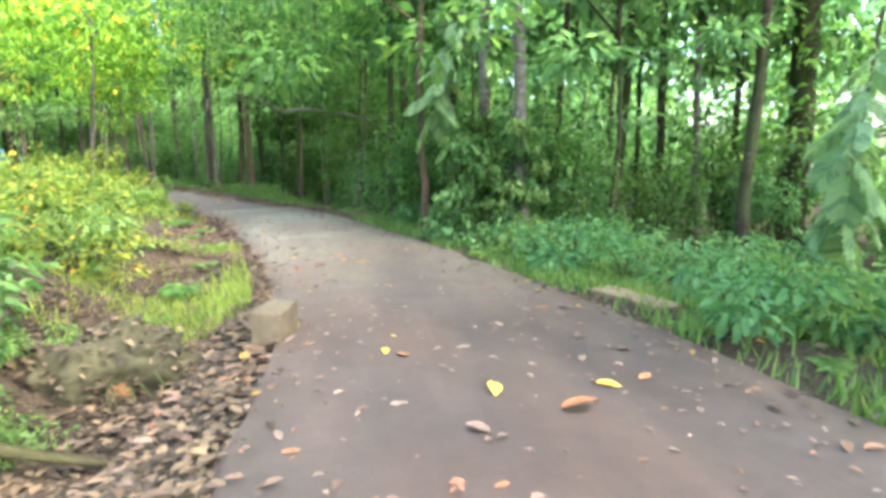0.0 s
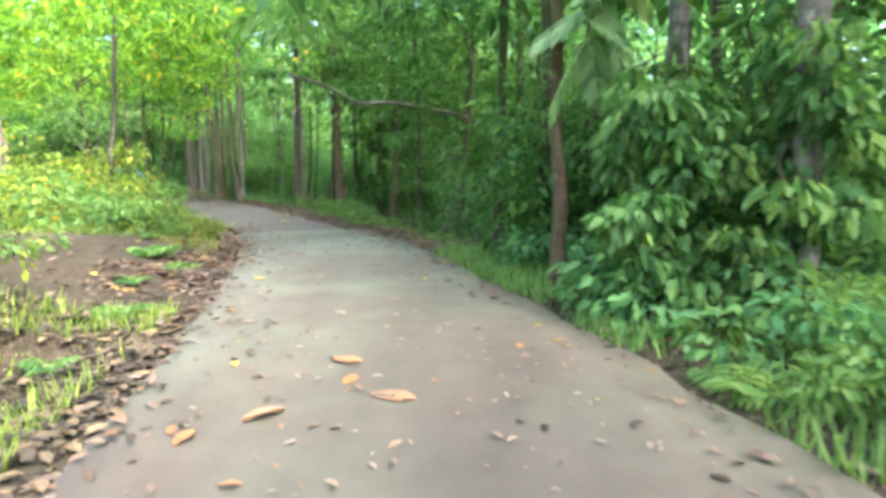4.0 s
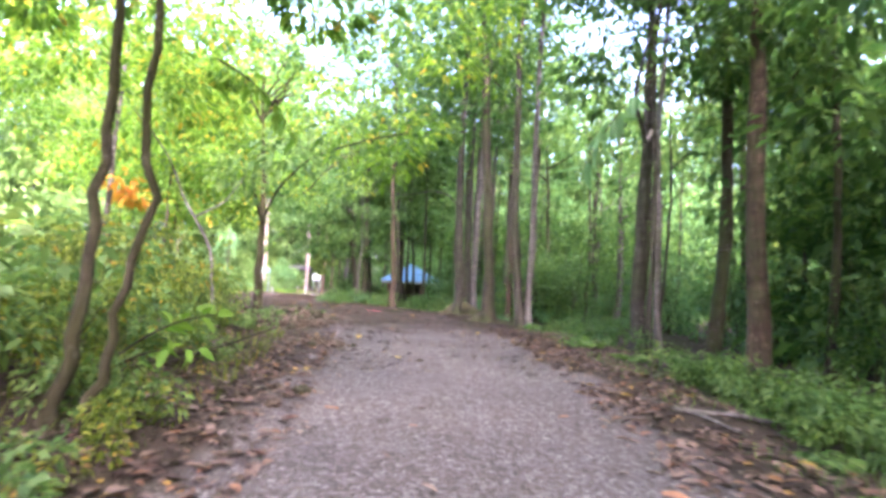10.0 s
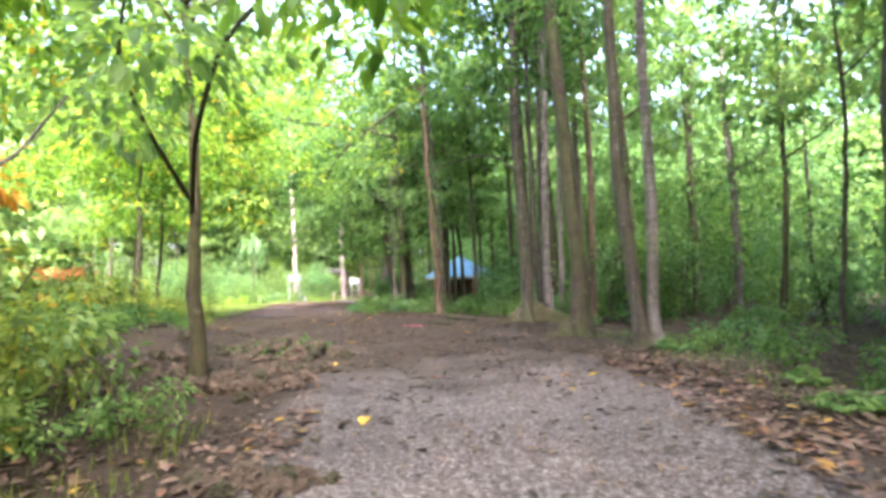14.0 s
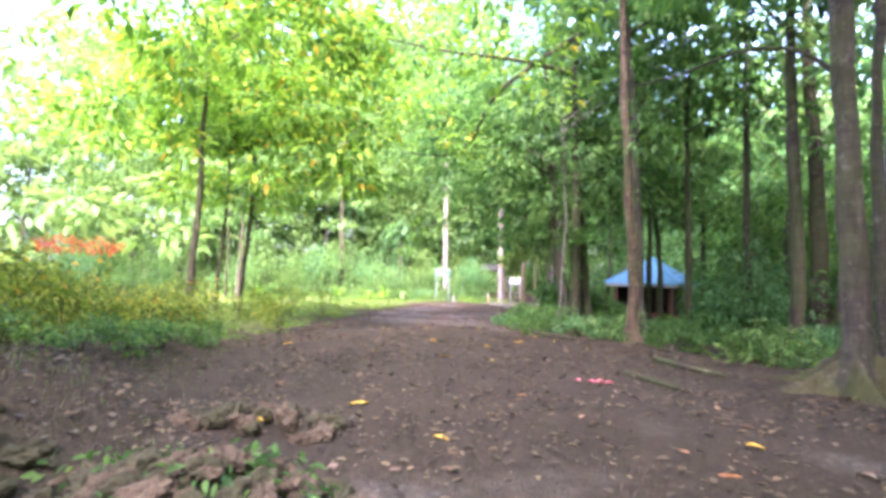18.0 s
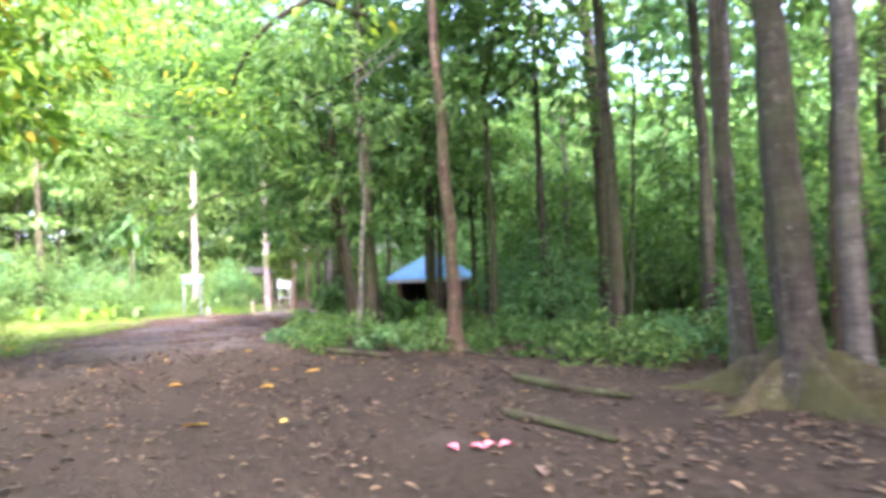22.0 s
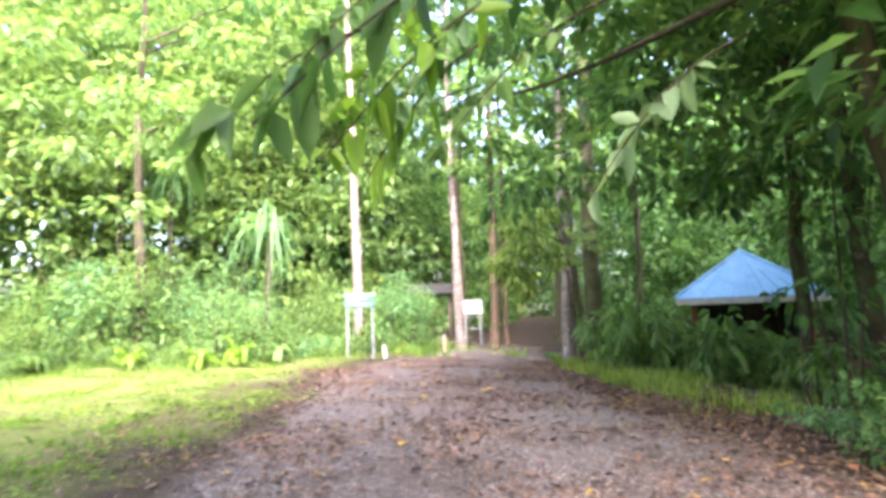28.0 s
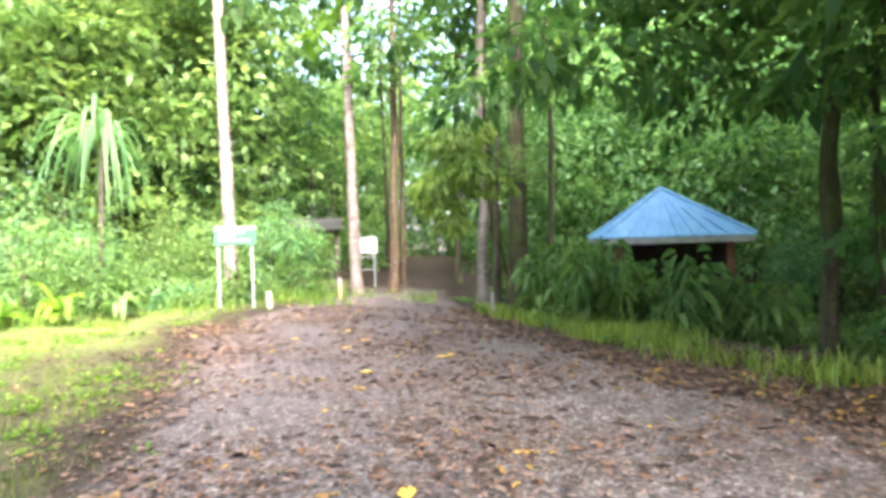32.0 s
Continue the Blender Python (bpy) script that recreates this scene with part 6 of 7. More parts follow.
def build_hut(x, y, rz, floor, half=1.78, eave=2.46, rise=1.29):
    t = thing("hut", x, y, floor, "small square hut with pyramid blue metal roof and red-brown walls", "hut", rz=rz)
    for k in range(4):
        a = radians(90 * k)
        ca, sa = math.cos(a), math.sin(a)
        rot = lambda p: (p[0] * ca - p[1] * sa, p[0] * sa + p[1] * ca, p[2])
        bm = bmesh.new()
        slope_quad(bm, [rot(p) for p in ((-half, -half, eave), (half, -half, eave), (0, 0, eave + rise))], 0.03)
        face = part("roof", bm, M["blue_roof"], t, "faded blue metal roof sheet")
        for r in range(-4, 5):
            u = r / 4.6
            bm = bmesh.new()
            bmesh.ops.create_cone(bm, segments=6, radius1=0.018, radius2=0.018, depth=1.0, cap_ends=True)
            p0, p1 = Vector(rot((u * half, -half, eave + 0.012))), Vector(rot((u * half * abs(u), -half * abs(u), eave + rise * (1 - abs(u)) + 0.012)))
            v = p1 - p0
            mm = Matrix.Translation((p0 + p1) / 2) @ v.to_track_quat("Z", "Y").to_matrix().to_4x4() @ Matrix.Diagonal((1, 1, v.length, 1))
            bmesh.ops.transform(bm, matrix=mm, verts=bm.verts)
            part("rib", bm, M["blue_roof"], face)
        bm = bmesh.new()
        box(bm, 2 * half - 0.1, 0.035, 0.15, 0, -half + 0.05, eave - 0.1, 0.006, Matrix.Rotation(a, 4, "Z"))
        part("fascia", bm, M["fascia"], t, "weathered grey fascia board")
        bm = bmesh.new()
        p0, p1 = Vector((half * ca - -half * sa, half * sa + -half * ca, eave + 0.02)), Vector((0, 0, eave + rise + 0.02))
        v = p1 - p0
        bmesh.ops.create_cone(bm, segments=8, radius1=0.05, radius2=0.05, depth=v.length, cap_ends=True)
        bmesh.ops.transform(bm, matrix=Matrix.Translation((p0 + p1) / 2) @ v.to_track_quat("Z", "Y").to_matrix().to_4x4(), verts=bm.verts)
        part("hip_cap", bm, M["blue_roof"], t)
    w = 1.32
    for k in range(4):
        a = radians(90 * k)
        m = Matrix.Rotation(a, 4, "Z")
        bm = bmesh.new()
        box(bm, 0.16, 0.16, eave, -w, -w, eave / 2, 0.01, m)
        part("post", bm, M["brick_red"], t)
        bm = bmesh.new()
        box(bm, 2 * w - 0.16, 0.12, 0.95, 0, -w, 0.475, 0.01, m)
        part("wall", bm, M["brick_red"], t, "red-brown half wall")
        bm = bmesh.new()
        box(bm, 2 * w - 0.16, 0.1, 0.2, 0, -w, eave - 0.12, 0.008, m)
        part("beam", bm, M["dark_wood"], t)
        # dark panels added behind the open front for the shade inside
        if k in (1, 2, 3):
            bm = bmesh.new()
            box(bm, 2 * w - 0.17, 0.05, eave - 1.18, 0, -w + 0.02, 0.95 + (eave - 1.17) / 2, 0, m)
            part("panel", bm, M["dark_wood"], t, "dark timber infill panel")
    bm = bmesh.new()
    box(bm, 3.4, 3.4, 0.3, 0, 0, -0.13, 0.02)
    part("floor_slab", bm, M["concrete"], t)
    return t


build_hut(-29.55, 51.95, 17.5, -1.18)


# ---------------- boards and posts ----------------
def bar(bm, p0, p1, r, seg=8):
    v = Vector(p1) - Vector(p0)
    g = bmesh.ops.create_cone(bm, segments=seg, radius1=r, radius2=r, depth=v.length, cap_ends=True)
    bmesh.ops.transform(bm, matrix=Matrix.Translation((Vector(p0) + Vector(p1)) / 2) @ v.to_track_quat("Z", "Y").to_matrix().to_4x4(), verts=g["verts"])
    return bm


def notice_board(x, y, rz, width, high, top, label, green=True, rail=False):
    t = thing("notice_board", x, y, gz(x, y), label, "sign", rz=rz)
    for sx in (-1, 1):
        bm = bmesh.new()
        box(bm, 0.05, 0.05, top + 0.25, sx * (width / 2 - 0.09), 0, (top - 0.25) / 2, 0.006)
        part("post", bm, M["galv"], t, "galvanised square steel post")
    bm = bmesh.new()
    box(bm, width, 0.025, high, 0, -0.04, top - high / 2 + 0.02, 0.004)
    part("panel", bm, M["sign_green"] if green else M["sign_grey"], t)
    if green:
        bm = bmesh.new()
        box(bm, width * 0.97, 0.006, high * 0.16, 0, -0.056, top - high * 0.09 + 0.02, 0.001)
        part("stripe", bm, M["sign_white"], t, "white painted top band")
        bm = bmesh.new()
        box(bm, width * 0.8, 0.004, high * 0.05, 0, -0.061, top - high * 0.09 + 0.02)
        part("lettering", bm, M["sign_green"], t, "unreadable line of green lettering")
        for w, xc, zc in ((0.24, -0.28, 0.32), (0.34, 0.05, 0.32), (0.22, -0.29, 0.52), (0.12, -0.08, 0.52), (0.4, -0.2, 0.73), (0.3, 0.2, 0.73)):
            bm = bmesh.new()
            box(bm, width * w, 0.004, high * 0.085, width * xc, -0.0555, top - high * zc + 0.02)
            part("lettering", bm, M["sign_white"], t, "unreadable line of white lettering")
    if rail:
        for zc in (0.95, 0.55):
            bm = bmesh.new()
            bar(bm, (-width / 2 + 0.1, 0, zc), (width / 2 - 0.1, 0, zc), 0.014)
            part("rail", bm, M["galv"], t)
    return t


notice_board(-37.28, 44.34, 57, 0.86, 0.4, 1.72, "green notice board with white lettering on two steel posts")
notice_board(-38.1, 50.3, 47, 0.72, 0.5, 1.55, "pale grey board on a steel frame beside the trail", False, True)


def stake(x, y, r, h, mat, label, tip=True, lean=0):
    bm = bmesh.new()
    bmesh.ops.create_cone(bm, segments=10, radius1=r * 1.05, radius2=r * 0.95, depth=h + 0.2, cap_ends=True)
    bmesh.ops.translate(bm, vec=(0, 0, h / 2 - 0.1), verts=bm.verts)
    bmesh.ops.bevel(bm, geom=[e for e in bm.edges if abs(e.verts[0].co.z - e.verts[1].co.z) < 0.01 and e.verts[0].co.z > 0], offset=r * 0.3, segments=2, affect="EDGES")
    t = thing("post", x, y, gz(x, y), label, "post")
    t.rotation_euler[0] = radians(lean)
    part("shaft", bm, M[mat], t)
    if tip:
        bm = bmesh.new()
        bmesh.ops.create_cone(bm, segments=10, radius1=r * 1.12, radius2=r * 1.05, depth=h * 0.3, cap_ends=True)
        bmesh.ops.translate(bm, vec=(0, 0, h * 0.87), verts=bm.verts)
        part("band", bm, M["post_white"], t, "white painted top band")


stake(-36.75, 44.75, 0.065, 0.36, "post_white", "short whitish stump post on the lawn edge", False, 4)
stake(-36.6, 47.0, 0.045, 0.52, "post_wood", "short wooden stake with white painted top", True)
stake(-32.4, 46.7, 0.035, 0.5, "post_white", "short white marker post at the trail edge", False, -6)


# ---------------- small tin-roofed shelter in the wood ----------------
def shelter(x, y, rz):
    t = thing("shelter", x, y, gz(x, y), "small open shelter with dull tin roof and dark posts", "shelter", rz=rz)
    for sx, sy in ((-1, -1), (1, -1), (1, 1), (-1, 1)):
        bm = bmesh.new()
        box(bm, 0.12, 0.12, 1.85, sx * 0.75, sy * 0.8, 0.83, 0.01)
        part("post", bm, M["dark_wood"], t)
    bm = bmesh.new()
    slope_quad(bm, [(-0.95, -1.2, 1.75), (0.95, -1.2, 1.75), (0.95, 0.05, 2.15), (-0.95, 0.05, 2.15)], 0.03)
    part("roof", bm, M["tin"], t)
    bm = bmesh.new()
    slope_quad(bm, [(0.95, 1.2, 1.75), (-0.95, 1.2, 1.75), (-0.95, -0.05, 2.15), (0.95, -0.05, 2.15)], 0.03)
    part("roof", bm, M["tin"], t)
    for sy in (-0.8, 0.8):
        bm = bmesh.new()
        box(bm, 1.7, 0.08, 0.14, 0, sy, 1.72, 0.006)
        part("beam", bm, M["dark_wood"], t)
    return t


shelter(-40.6, 50.8, 40)


# ---------------- concrete block, kerb stone, earth clods, logs, scraps ----------------
bm = box(bmesh.new(), 0.26, 0.4, 0.4, 0, 0, 0.0, 0.025)
ob = new("concrete_block", bm_mesh("concrete_block", bm, M["block"]))
ob.matrix_basis = pose(0.1, 3.17, 0.05, 2, 2, -14)
tagged(ob, "yellow-stained square concrete block beside the ditch", "block")
bm = box(bmesh.new(), 0.32, 1.05, 0.2, 0, 0, 0.0, 0.025)
ob = new("kerb_stone", bm_mesh("kerb_stone", bm, M["kerb"]))
ob.matrix_basis = pose(3.8, 3.95, -0.12, 0, -3, 19)
tagged(ob, "yellow-brown concrete culvert kerb beside the lane", "kerb")


def clod_mesh(seed, mat):
    rng = np.random.default_rng(seed)
    bm = bmesh.new()
    bmesh.ops.create_icosphere(bm, subdivisions=3, radius=1.0)
    off = Vector(rng.uniform(0, 50, 3))
    for v in bm.verts:
        n1 = noise.noise(v.co * 1.3 + off)
        n2 = noise.noise(v.co * 3.7 + off)
        n3 = noise.noise(v.co * 8.0 - off)
        v.co *= 1 + 0.5 * n1 + 0.4 * n2 + 0.2 * n3
        v.co.z *= 0.7
    return bm_mesh("clod", bm, M[mat])


CLODS = [clod_mesh(k, "rock") for k in range(4)] + [clod_mesh(9 + k, "rock_moss") for k in range(2)]
rng_c = np.random.default_rng(61)


def clod_heap(n, cx, cy, rx, ry, rz, size, high):
    """Lumps piled up on one another."""
    for _ in range(n):
        a, r = rng_c.uniform(0, 2 * np.pi), math.sqrt(rng_c.uniform(0, 1))
        ux, uy = math.cos(a) * r * rx, math.sin(a) * r * ry
        c, s = math.cos(radians(rz)), math.sin(radians(rz))
        x, y = cx + ux * c - uy * s, cy + ux * s + uy * c
        k = float(rng_c.uniform(0.5, 1.1)) * size
        me = CLODS[rng_c.integers(2, 6)]
        ob = new("earth_clod", me)
        ob.matrix_basis = pose(x, y, gz(x, y) + max(0.3 * k, high * (1 - r * r) - 0.2 * k), 0, 0, rng_c.uniform(0, 360)) @ Matrix.Diagonal((k, k * float(rng_c.uniform(0.7, 1.2)), k, 1))
        tagged(ob, "mossy brown earth clod piled in a heap by the trail", "clod", "earth heap")


def clods(n, cx, cy, rx, ry, rz, size, mossy=False):
    for _ in range(n):
        a, r = rng_c.uniform(0, 2 * np.pi), math.sqrt(rng_c.uniform(0, 1))
        ux, uy = math.cos(a) * r * rx, math.sin(a) * r * ry
        c, s = math.cos(radians(rz)), math.sin(radians(rz))
        x, y = cx + ux * c - uy * s, cy + ux * s + uy * c
        k = float(rng_c.uniform(0.4, 1.0)) * size * (1.25 - 0.6 * r)
        me = CLODS[rng_c.integers(4, 6)] if mossy or rng_c.random() < 0.25 else CLODS[rng_c.integers(0, 4)]
        ob = new("earth_clod", me)
        ob.matrix_basis = pose(x, y, gz(x, y) + k * 0.3, 0, 0, rng_c.uniform(0, 360)) @ Matrix.Diagonal((k, k * float(rng_c.uniform(0.7, 1.2)), k, 1))
        tagged(ob, "rough brown earth clod in a heap beside the trail", "clod", "earth heap")


clod_heap(130, -15.35, 28.15, 0.95, 0.6, 40, 0.1, 0.27)
clods(30, -15.7, 27.5, 1.9, 0.5, 40, 0.1, True)
clod_heap(38, -16.9, 28.9, 0.8, 0.45, 38, 0.09, 0.14)
clods(20, -10.7, 24.4, 0.6, 0.3, 45, 0.11)
clods(44, -14.2, 26.7, 1.3, 0.75, 35, 0.17)
clods(22, -13.5, 25.9, 1.1, 0.6, 35, 0.17)
clods(6, -8.4, 21.6, 0.8, 0.4, 45, 0.1)
co, f = blob_leaves(np.random.default_rng(64), [(x, y, gz(x, y) + h, 0.3, 0.07) for x, y, h in [(-15.3, 28.2, 0.27), (-15.7, 28.0, 0.2), (-15.0, 28.4, 0.2), (-15.5, 28.5, 0.15), (-15.2, 27.8, 0.14), (-16.0, 27.7, 0.12)]], 46, 0.08, flat=0.6)
tagged(new("weeds", mesh_from("weeds", co, f, M["leaf_forest"])), "small green weeds sprouting on the earth heap", "weeds", kind="stuff")


def log(pts, r, bark, label, name="log", cat="log"):
    p = np.array([(x, y, gz(x, y) + dz) for x, y, dz in pts])
    u = np.linspace(0, 1, 14)
    k = np.linspace(0, 1, len(p))
    line = np.stack([np.interp(u, k, p[:, c]) for c in range(3)], 1)
    line[:, 2] = np.maximum(line[:, 2], ground_z(line[:, 0], line[:, 1]) + r * 0.55)
    taper = r * (1 - 0.35 * u)
    taper[0], taper[-1] = r * 0.35, r * 0.3
    co, f = tube_arrays(line, taper, 8, np.random.default_rng(int(abs(pts[0][0]) * 10)))
    return tagged(new(name, mesh_from(name, co, f, M[bark])), label, cat)


log([(-18.0, 35.7, 0.03), (-17.3, 35.4, 0.05), (-16.5, 35.3, 0.03)], 0.06, "bark_dark", "dark rotten branch lying on the forest floor")
log([(-19.95, 37.9, 0.06), (-19.4, 37.75, 0.02), (-18.9, 37.6, 0.0)], 0.03, "bark_brown", "bare surface root of the leaning tree", "root", "root")
log([(-17.4, 34.2, 0.02), (-16.7, 33.9, 0.03), (-16.2, 33.7, 0.02)], 0.05, "bark_dark", "dark broken branch lying across the floor")
log([(-23.6, 37.9, 0.02), (-22.2, 36.95, 0.05), (-20.6, 36.7, 0.03)], 0.075, "bark_dark", "dark fallen log edging the trail")
log([(-24.6, 38.9, 0.05), (-23.6, 38.0, 0.06), (-22.9, 37.3, 0.04)], 0.07, "bark_moss", "mossy fallen log edging the trail")
log([(-5.2, 24.0, 0.03), (-4.6, 24.4, 0.04), (-3.9, 24.9, 0.03)], 0.025, "bark_pale", "thin pale dead stick beside the trail", "stick", "stick")
log([(-5.6, 24.3, 0.03), (-4.9, 24.0, 0.04), (-4.5, 23.7, 0.03)], 0.02, "bark_pale", "thin pale dead stick beside the trail", "stick", "stick")
log([(-1.9, 1.6, 0.3), (-1.3, 1.9, 0.2), (-0.8, 2.0, 0.05)], 0.05, "bark_moss", "rotten branch lying across the ditch")
log([(-2.6, 0.4, 0.3), (-1.7, 0.7, 0.25), (-0.9, 0.9, 0.05)], 0.06, "bark_dark", "rotten branch lying across the ditch")
log([(-9.3, 20.6, 0.05), (-8.8, 21.1, 0.4), (-8.3, 21.6, 0.7)], 0.013, "bark_brown", "bare pale stick leaning from the bank", "stick", "stick")

# pink petals and a scrap of rubbish on the ground
for k, (x, y) in enumerate([(-17.15, 33.15), (-17.05, 33.2), (-17.2, 33.05), (-16.9, 33.35)]):
    ob = new("petal", mesh_from("petal", *curled_leaf(900 + k, 0.11, 0.7, 0.3), M["pink"]))
    ob.matrix_basis = pose(x, y, gz(x, y) + 0.015, 0, 0, 80 * k)
    tagged(ob, "pink fallen flower petal on the forest floor", "petal", "fallen petals")
ob = new("paper_scrap", mesh_from("paper_scrap", *curled_leaf(950, 0.2, 0.9, 0.35), M["sign_white"]))
ob.matrix_basis = pose(-25.35, 38.2, gz(-25.35, 38.2) + 0.02, 0, 0, 40)
tagged(ob, "crumpled white paper scrap at the trail edge", "paper")


# ---------------- palms and coloured plants ----------------
def strap_plant(name, x, y, z, n, length, mat, label, cat, hang=1.0, wide=0.05, trunk=0.0, up=0.9):
    rng = np.random.default_rng(int(abs(x * 7 + y)))
    t = thing(name, x, y, gz(x, y), label, cat)
    if trunk:
        u = np.linspace(0, 1, 8)
        co, f = tube_arrays(np.stack([0.2 * u, 0 * u, trunk * u - 0.1 * (u == 0)], 1), 0.07 - 0.02 * u, 8, rng)
        part("stem", mesh_from("stem", co, f, M["bark_grey"]), None, t)
    for k in range(n):
        a, m = rng.uniform(0, 2 * np.pi), 9
        ln, rise = length * rng.uniform(0.6, 1.15), rng.uniform(0.1, 1.3) * up
        u = np.linspace(0, 1, m)
        r = ln * 0.6 * u ** 0.8
        zz = ln * (rise * u - hang * rng.uniform(0.6, 1.25) * (0.4 + rise) * u ** 2.2)
        c, s = math.cos(a), math.sin(a)
        w = wide * np.sin(np.pi * np.minimum(1, u * 0.9 + 0.1)) ** 0.6
        mid = np.stack([c * r + 0.2 * (trunk > 0), s * r, zz + trunk + z], 1)
        side = np.array([-s, c, 0])
        co = np.concatenate([mid - side * w[:, None] / 2, mid + np.array([0, 0, -0.3]) * w[:, None], mid + side * w[:, None] / 2])
        i = np.arange(m - 1)
        f = np.concatenate([np.stack([i, i + 1, i + m + 1, i + m], 1), np.stack([i + m, i + m + 1, i + 2 * m + 1, i + 2 * m], 1)])
        part("leaf", mesh_from("leaf", co, f, M[mat]), None, t)
    return t


strap_plant("pandanus", -40.3, 43.3, 0.0, 54, 2.3, "leaf_blue", "tall screw pine with long drooping strap leaves", "palm", 1.2, 0.065, 3.7, 1.0)
strap_plant("pandanus", -45.5, 42.6, 0.0, 40, 2.6, "leaf_blue", "tall screw pine with long drooping strap leaves", "palm", 1.3, 0.08, 6.2)
strap_plant("pandanus", -32.8, 47.9, 0.0, 26, 2.4, "leaf_fern", "screw pine with long hanging leaves high in the trees", "palm", 1.1, 0.07, 5.2)
for k, (x, y, m_) in enumerate([(-38.7, 41.6, "leaf_bright"), (-39.2, 40.9, "leaf_bright"), (-38.3, 42.5, "leaf_fern"), (-40.3, 39.6, "leaf_bright"), (-41.6, 37.9, "leaf_fern"), (-43.4, 36.2, "leaf_bright")]):
    strap_plant("foliage_plant", x, y, 0.25, 14, 0.75, m_, "garden plant with broad yellow-green leaves at the lawn edge", "plant", 0.8, 0.16, 0.0, 1.2)
bush("bright", -24.9, 27.6, 0.9, 1.2, "garden shrub with a cap of red flowers").name = "flower_shrub"
co, f = blob_leaves(np.random.default_rng(5), [(-24.9 + 0.5 * a, 27.6 + 0.35 * b, gz(-24.9, 27.6) + 1.45, 0.4, 0.16) for a in (-1, 0, 1) for b in (-1, 1)], 60, 0.09)
tagged(new("red_blossom", mesh_from("red_blossom", co, f, M["leaf_red"])), "cap of red-orange blossoms over the hedge", "flowers", kind="stuff")


def spray(name, tip, root, mat, label, leaf=0.22, n=16, wide=0.4, hang=0.7):
    """A near leafy twig that hangs into the view."""
    rng = np.random.default_rng(int(abs(tip[0] * 31 + tip[1] * 17)))
    u = np.linspace(0, 1, 12)[:, None]
    a, b = np.array(root, float), np.array(tip, float)
    line = a + (b - a) * u + np.array([0, 0, 0.25]) * np.sin(u * np.pi) * np.linalg.norm(b - a) * 0.4
    t = thing(name, *root, label, "branch")
    part("twig", mesh_from("twig", *tube_arrays(line - a, 0.014 * (1 - 0.75 * u[:, 0]), 5), M["bark_moss"]), None, t)
    k = rng.uniform(0.3, 1, n)
    base = np.stack([np.interp(k, u[:, 0], line[:, c]) for c in range(3)], 1) - a
    ax = rng.normal(0, 0.8, (n, 3)) + (b - a) / np.linalg.norm(b - a) * 0.5 - np.array([0, 0, hang])
    for k in range(n):
        part("leaf", mesh_from("leaf", *leaf_arrays(base[k : k + 1], ax[k : k + 1], rng, leaf * rng.uniform(0.7, 1.2, 1), wide=wide, droop=0.25, flat=0.5), M[mat]), None, t)
    return t


spray("twig_with_leaves", (-28.12, 36.7, 2.0), (-27.7, 37.6, 3.2), "leaf_bright", "twig of large bright green leaves hanging over the trail", 0.3, 7, 0.32, 1.3)
spray("twig_with_leaves", (-28.0, 37.2, 2.25), (-26.9, 38.4, 3.6), "leaf_fern", "leafy green twig hanging over the trail", 0.2, 22, 0.45, 0.8)
spray("twig_with_leaves", (-27.1, 37.65, 1.85), (-26.3, 38.7, 3.1), "leaf_pale", "twig of pale green leaves hanging over the trail's edge", 0.2, 20, 0.5, 0.9)
spray("twig_with_leaves", (-27.32, 35.5, 1.95), (-26.7, 36.9, 3.1), "leaf_forest", "twig of large dark leaves hanging low over the trail", 0.22, 12, 0.5, 1.2)
spray("twig_with_leaves", (-27.6, 36.05, 2.0), (-26.9, 37.1, 3.1), "leaf_bright", "twig of large bright green leaves hanging over the trail", 0.22, 13, 0.45, 1.2)
spray("twig_with_leaves", (-8.1, 20.85, 0.75), (-8.9, 20.3, 0.3), "leaf_bright", "sapling twig with bright yellow-green leaves at the bank", 0.2, 11, 0.45, 0.1)
spray("twig_with_leaves", (-7.95, 20.5, 0.5), (-8.7, 20.1, 0.2), "leaf_bright", "sapling twig with bright yellow-green leaves at the bank", 0.17, 9, 0.45, 0.1)
spray("twig_with_leaves", (-8.6, 21.9, 2.55), (-9.4, 21.4, 3.4), "leaf_bright", "twig of sunlit yellow leaves hanging over the trail", 0.2, 14, 0.5, 0.9)
spray("twig_with_leaves", (-6.3, 24.25, 2.55), (-5.6, 24.9, 3.8), "leaf_blue", "dark leafy twig hanging from the wood", 0.3, 18, 0.36, 0.8)
log([(-14.3, 35.2, 0.02), (-13.4, 34.6, 0.03), (-12.6, 34.8, 0.0)], 0.03, "bark_brown", "brown surface root running over the forest floor", "root", "root")
log([(-14.0, 35.9, 0.02), (-13.0, 35.7, 0.03), (-12.0, 36.1, 0.0)], 0.035, "bark_moss", "mossy surface root running over the forest floor", "root", "root")
spray("twig_with_leaves", (-28.15, 36.0, 2.3), (-28.05, 37.4, 3.8), "leaf_forest", "dark leafy branch hanging low over the trail", 0.19, 34, 0.5, 0.6)
spray("twig_with_leaves", (-28.1, 36.4, 2.15), (-28.0, 37.5, 3.7), "leaf_bright", "yellow-green leafy branch hanging low over the trail", 0.18, 30, 0.5, 0.6)
spray("twig_with_leaves", (-27.9, 36.75, 2.4), (-27.6, 37.9, 3.8), "leaf_forest", "dark leafy branch hanging low over the trail", 0.19, 34, 0.5, 0.6)
spray("twig_with_leaves", (-28.75, 35.95, 2.3), (-28.2, 36.9, 3.2), "leaf_fern", "twig of large green leaves hanging over the trail", 0.32, 9, 0.45, 1.0)
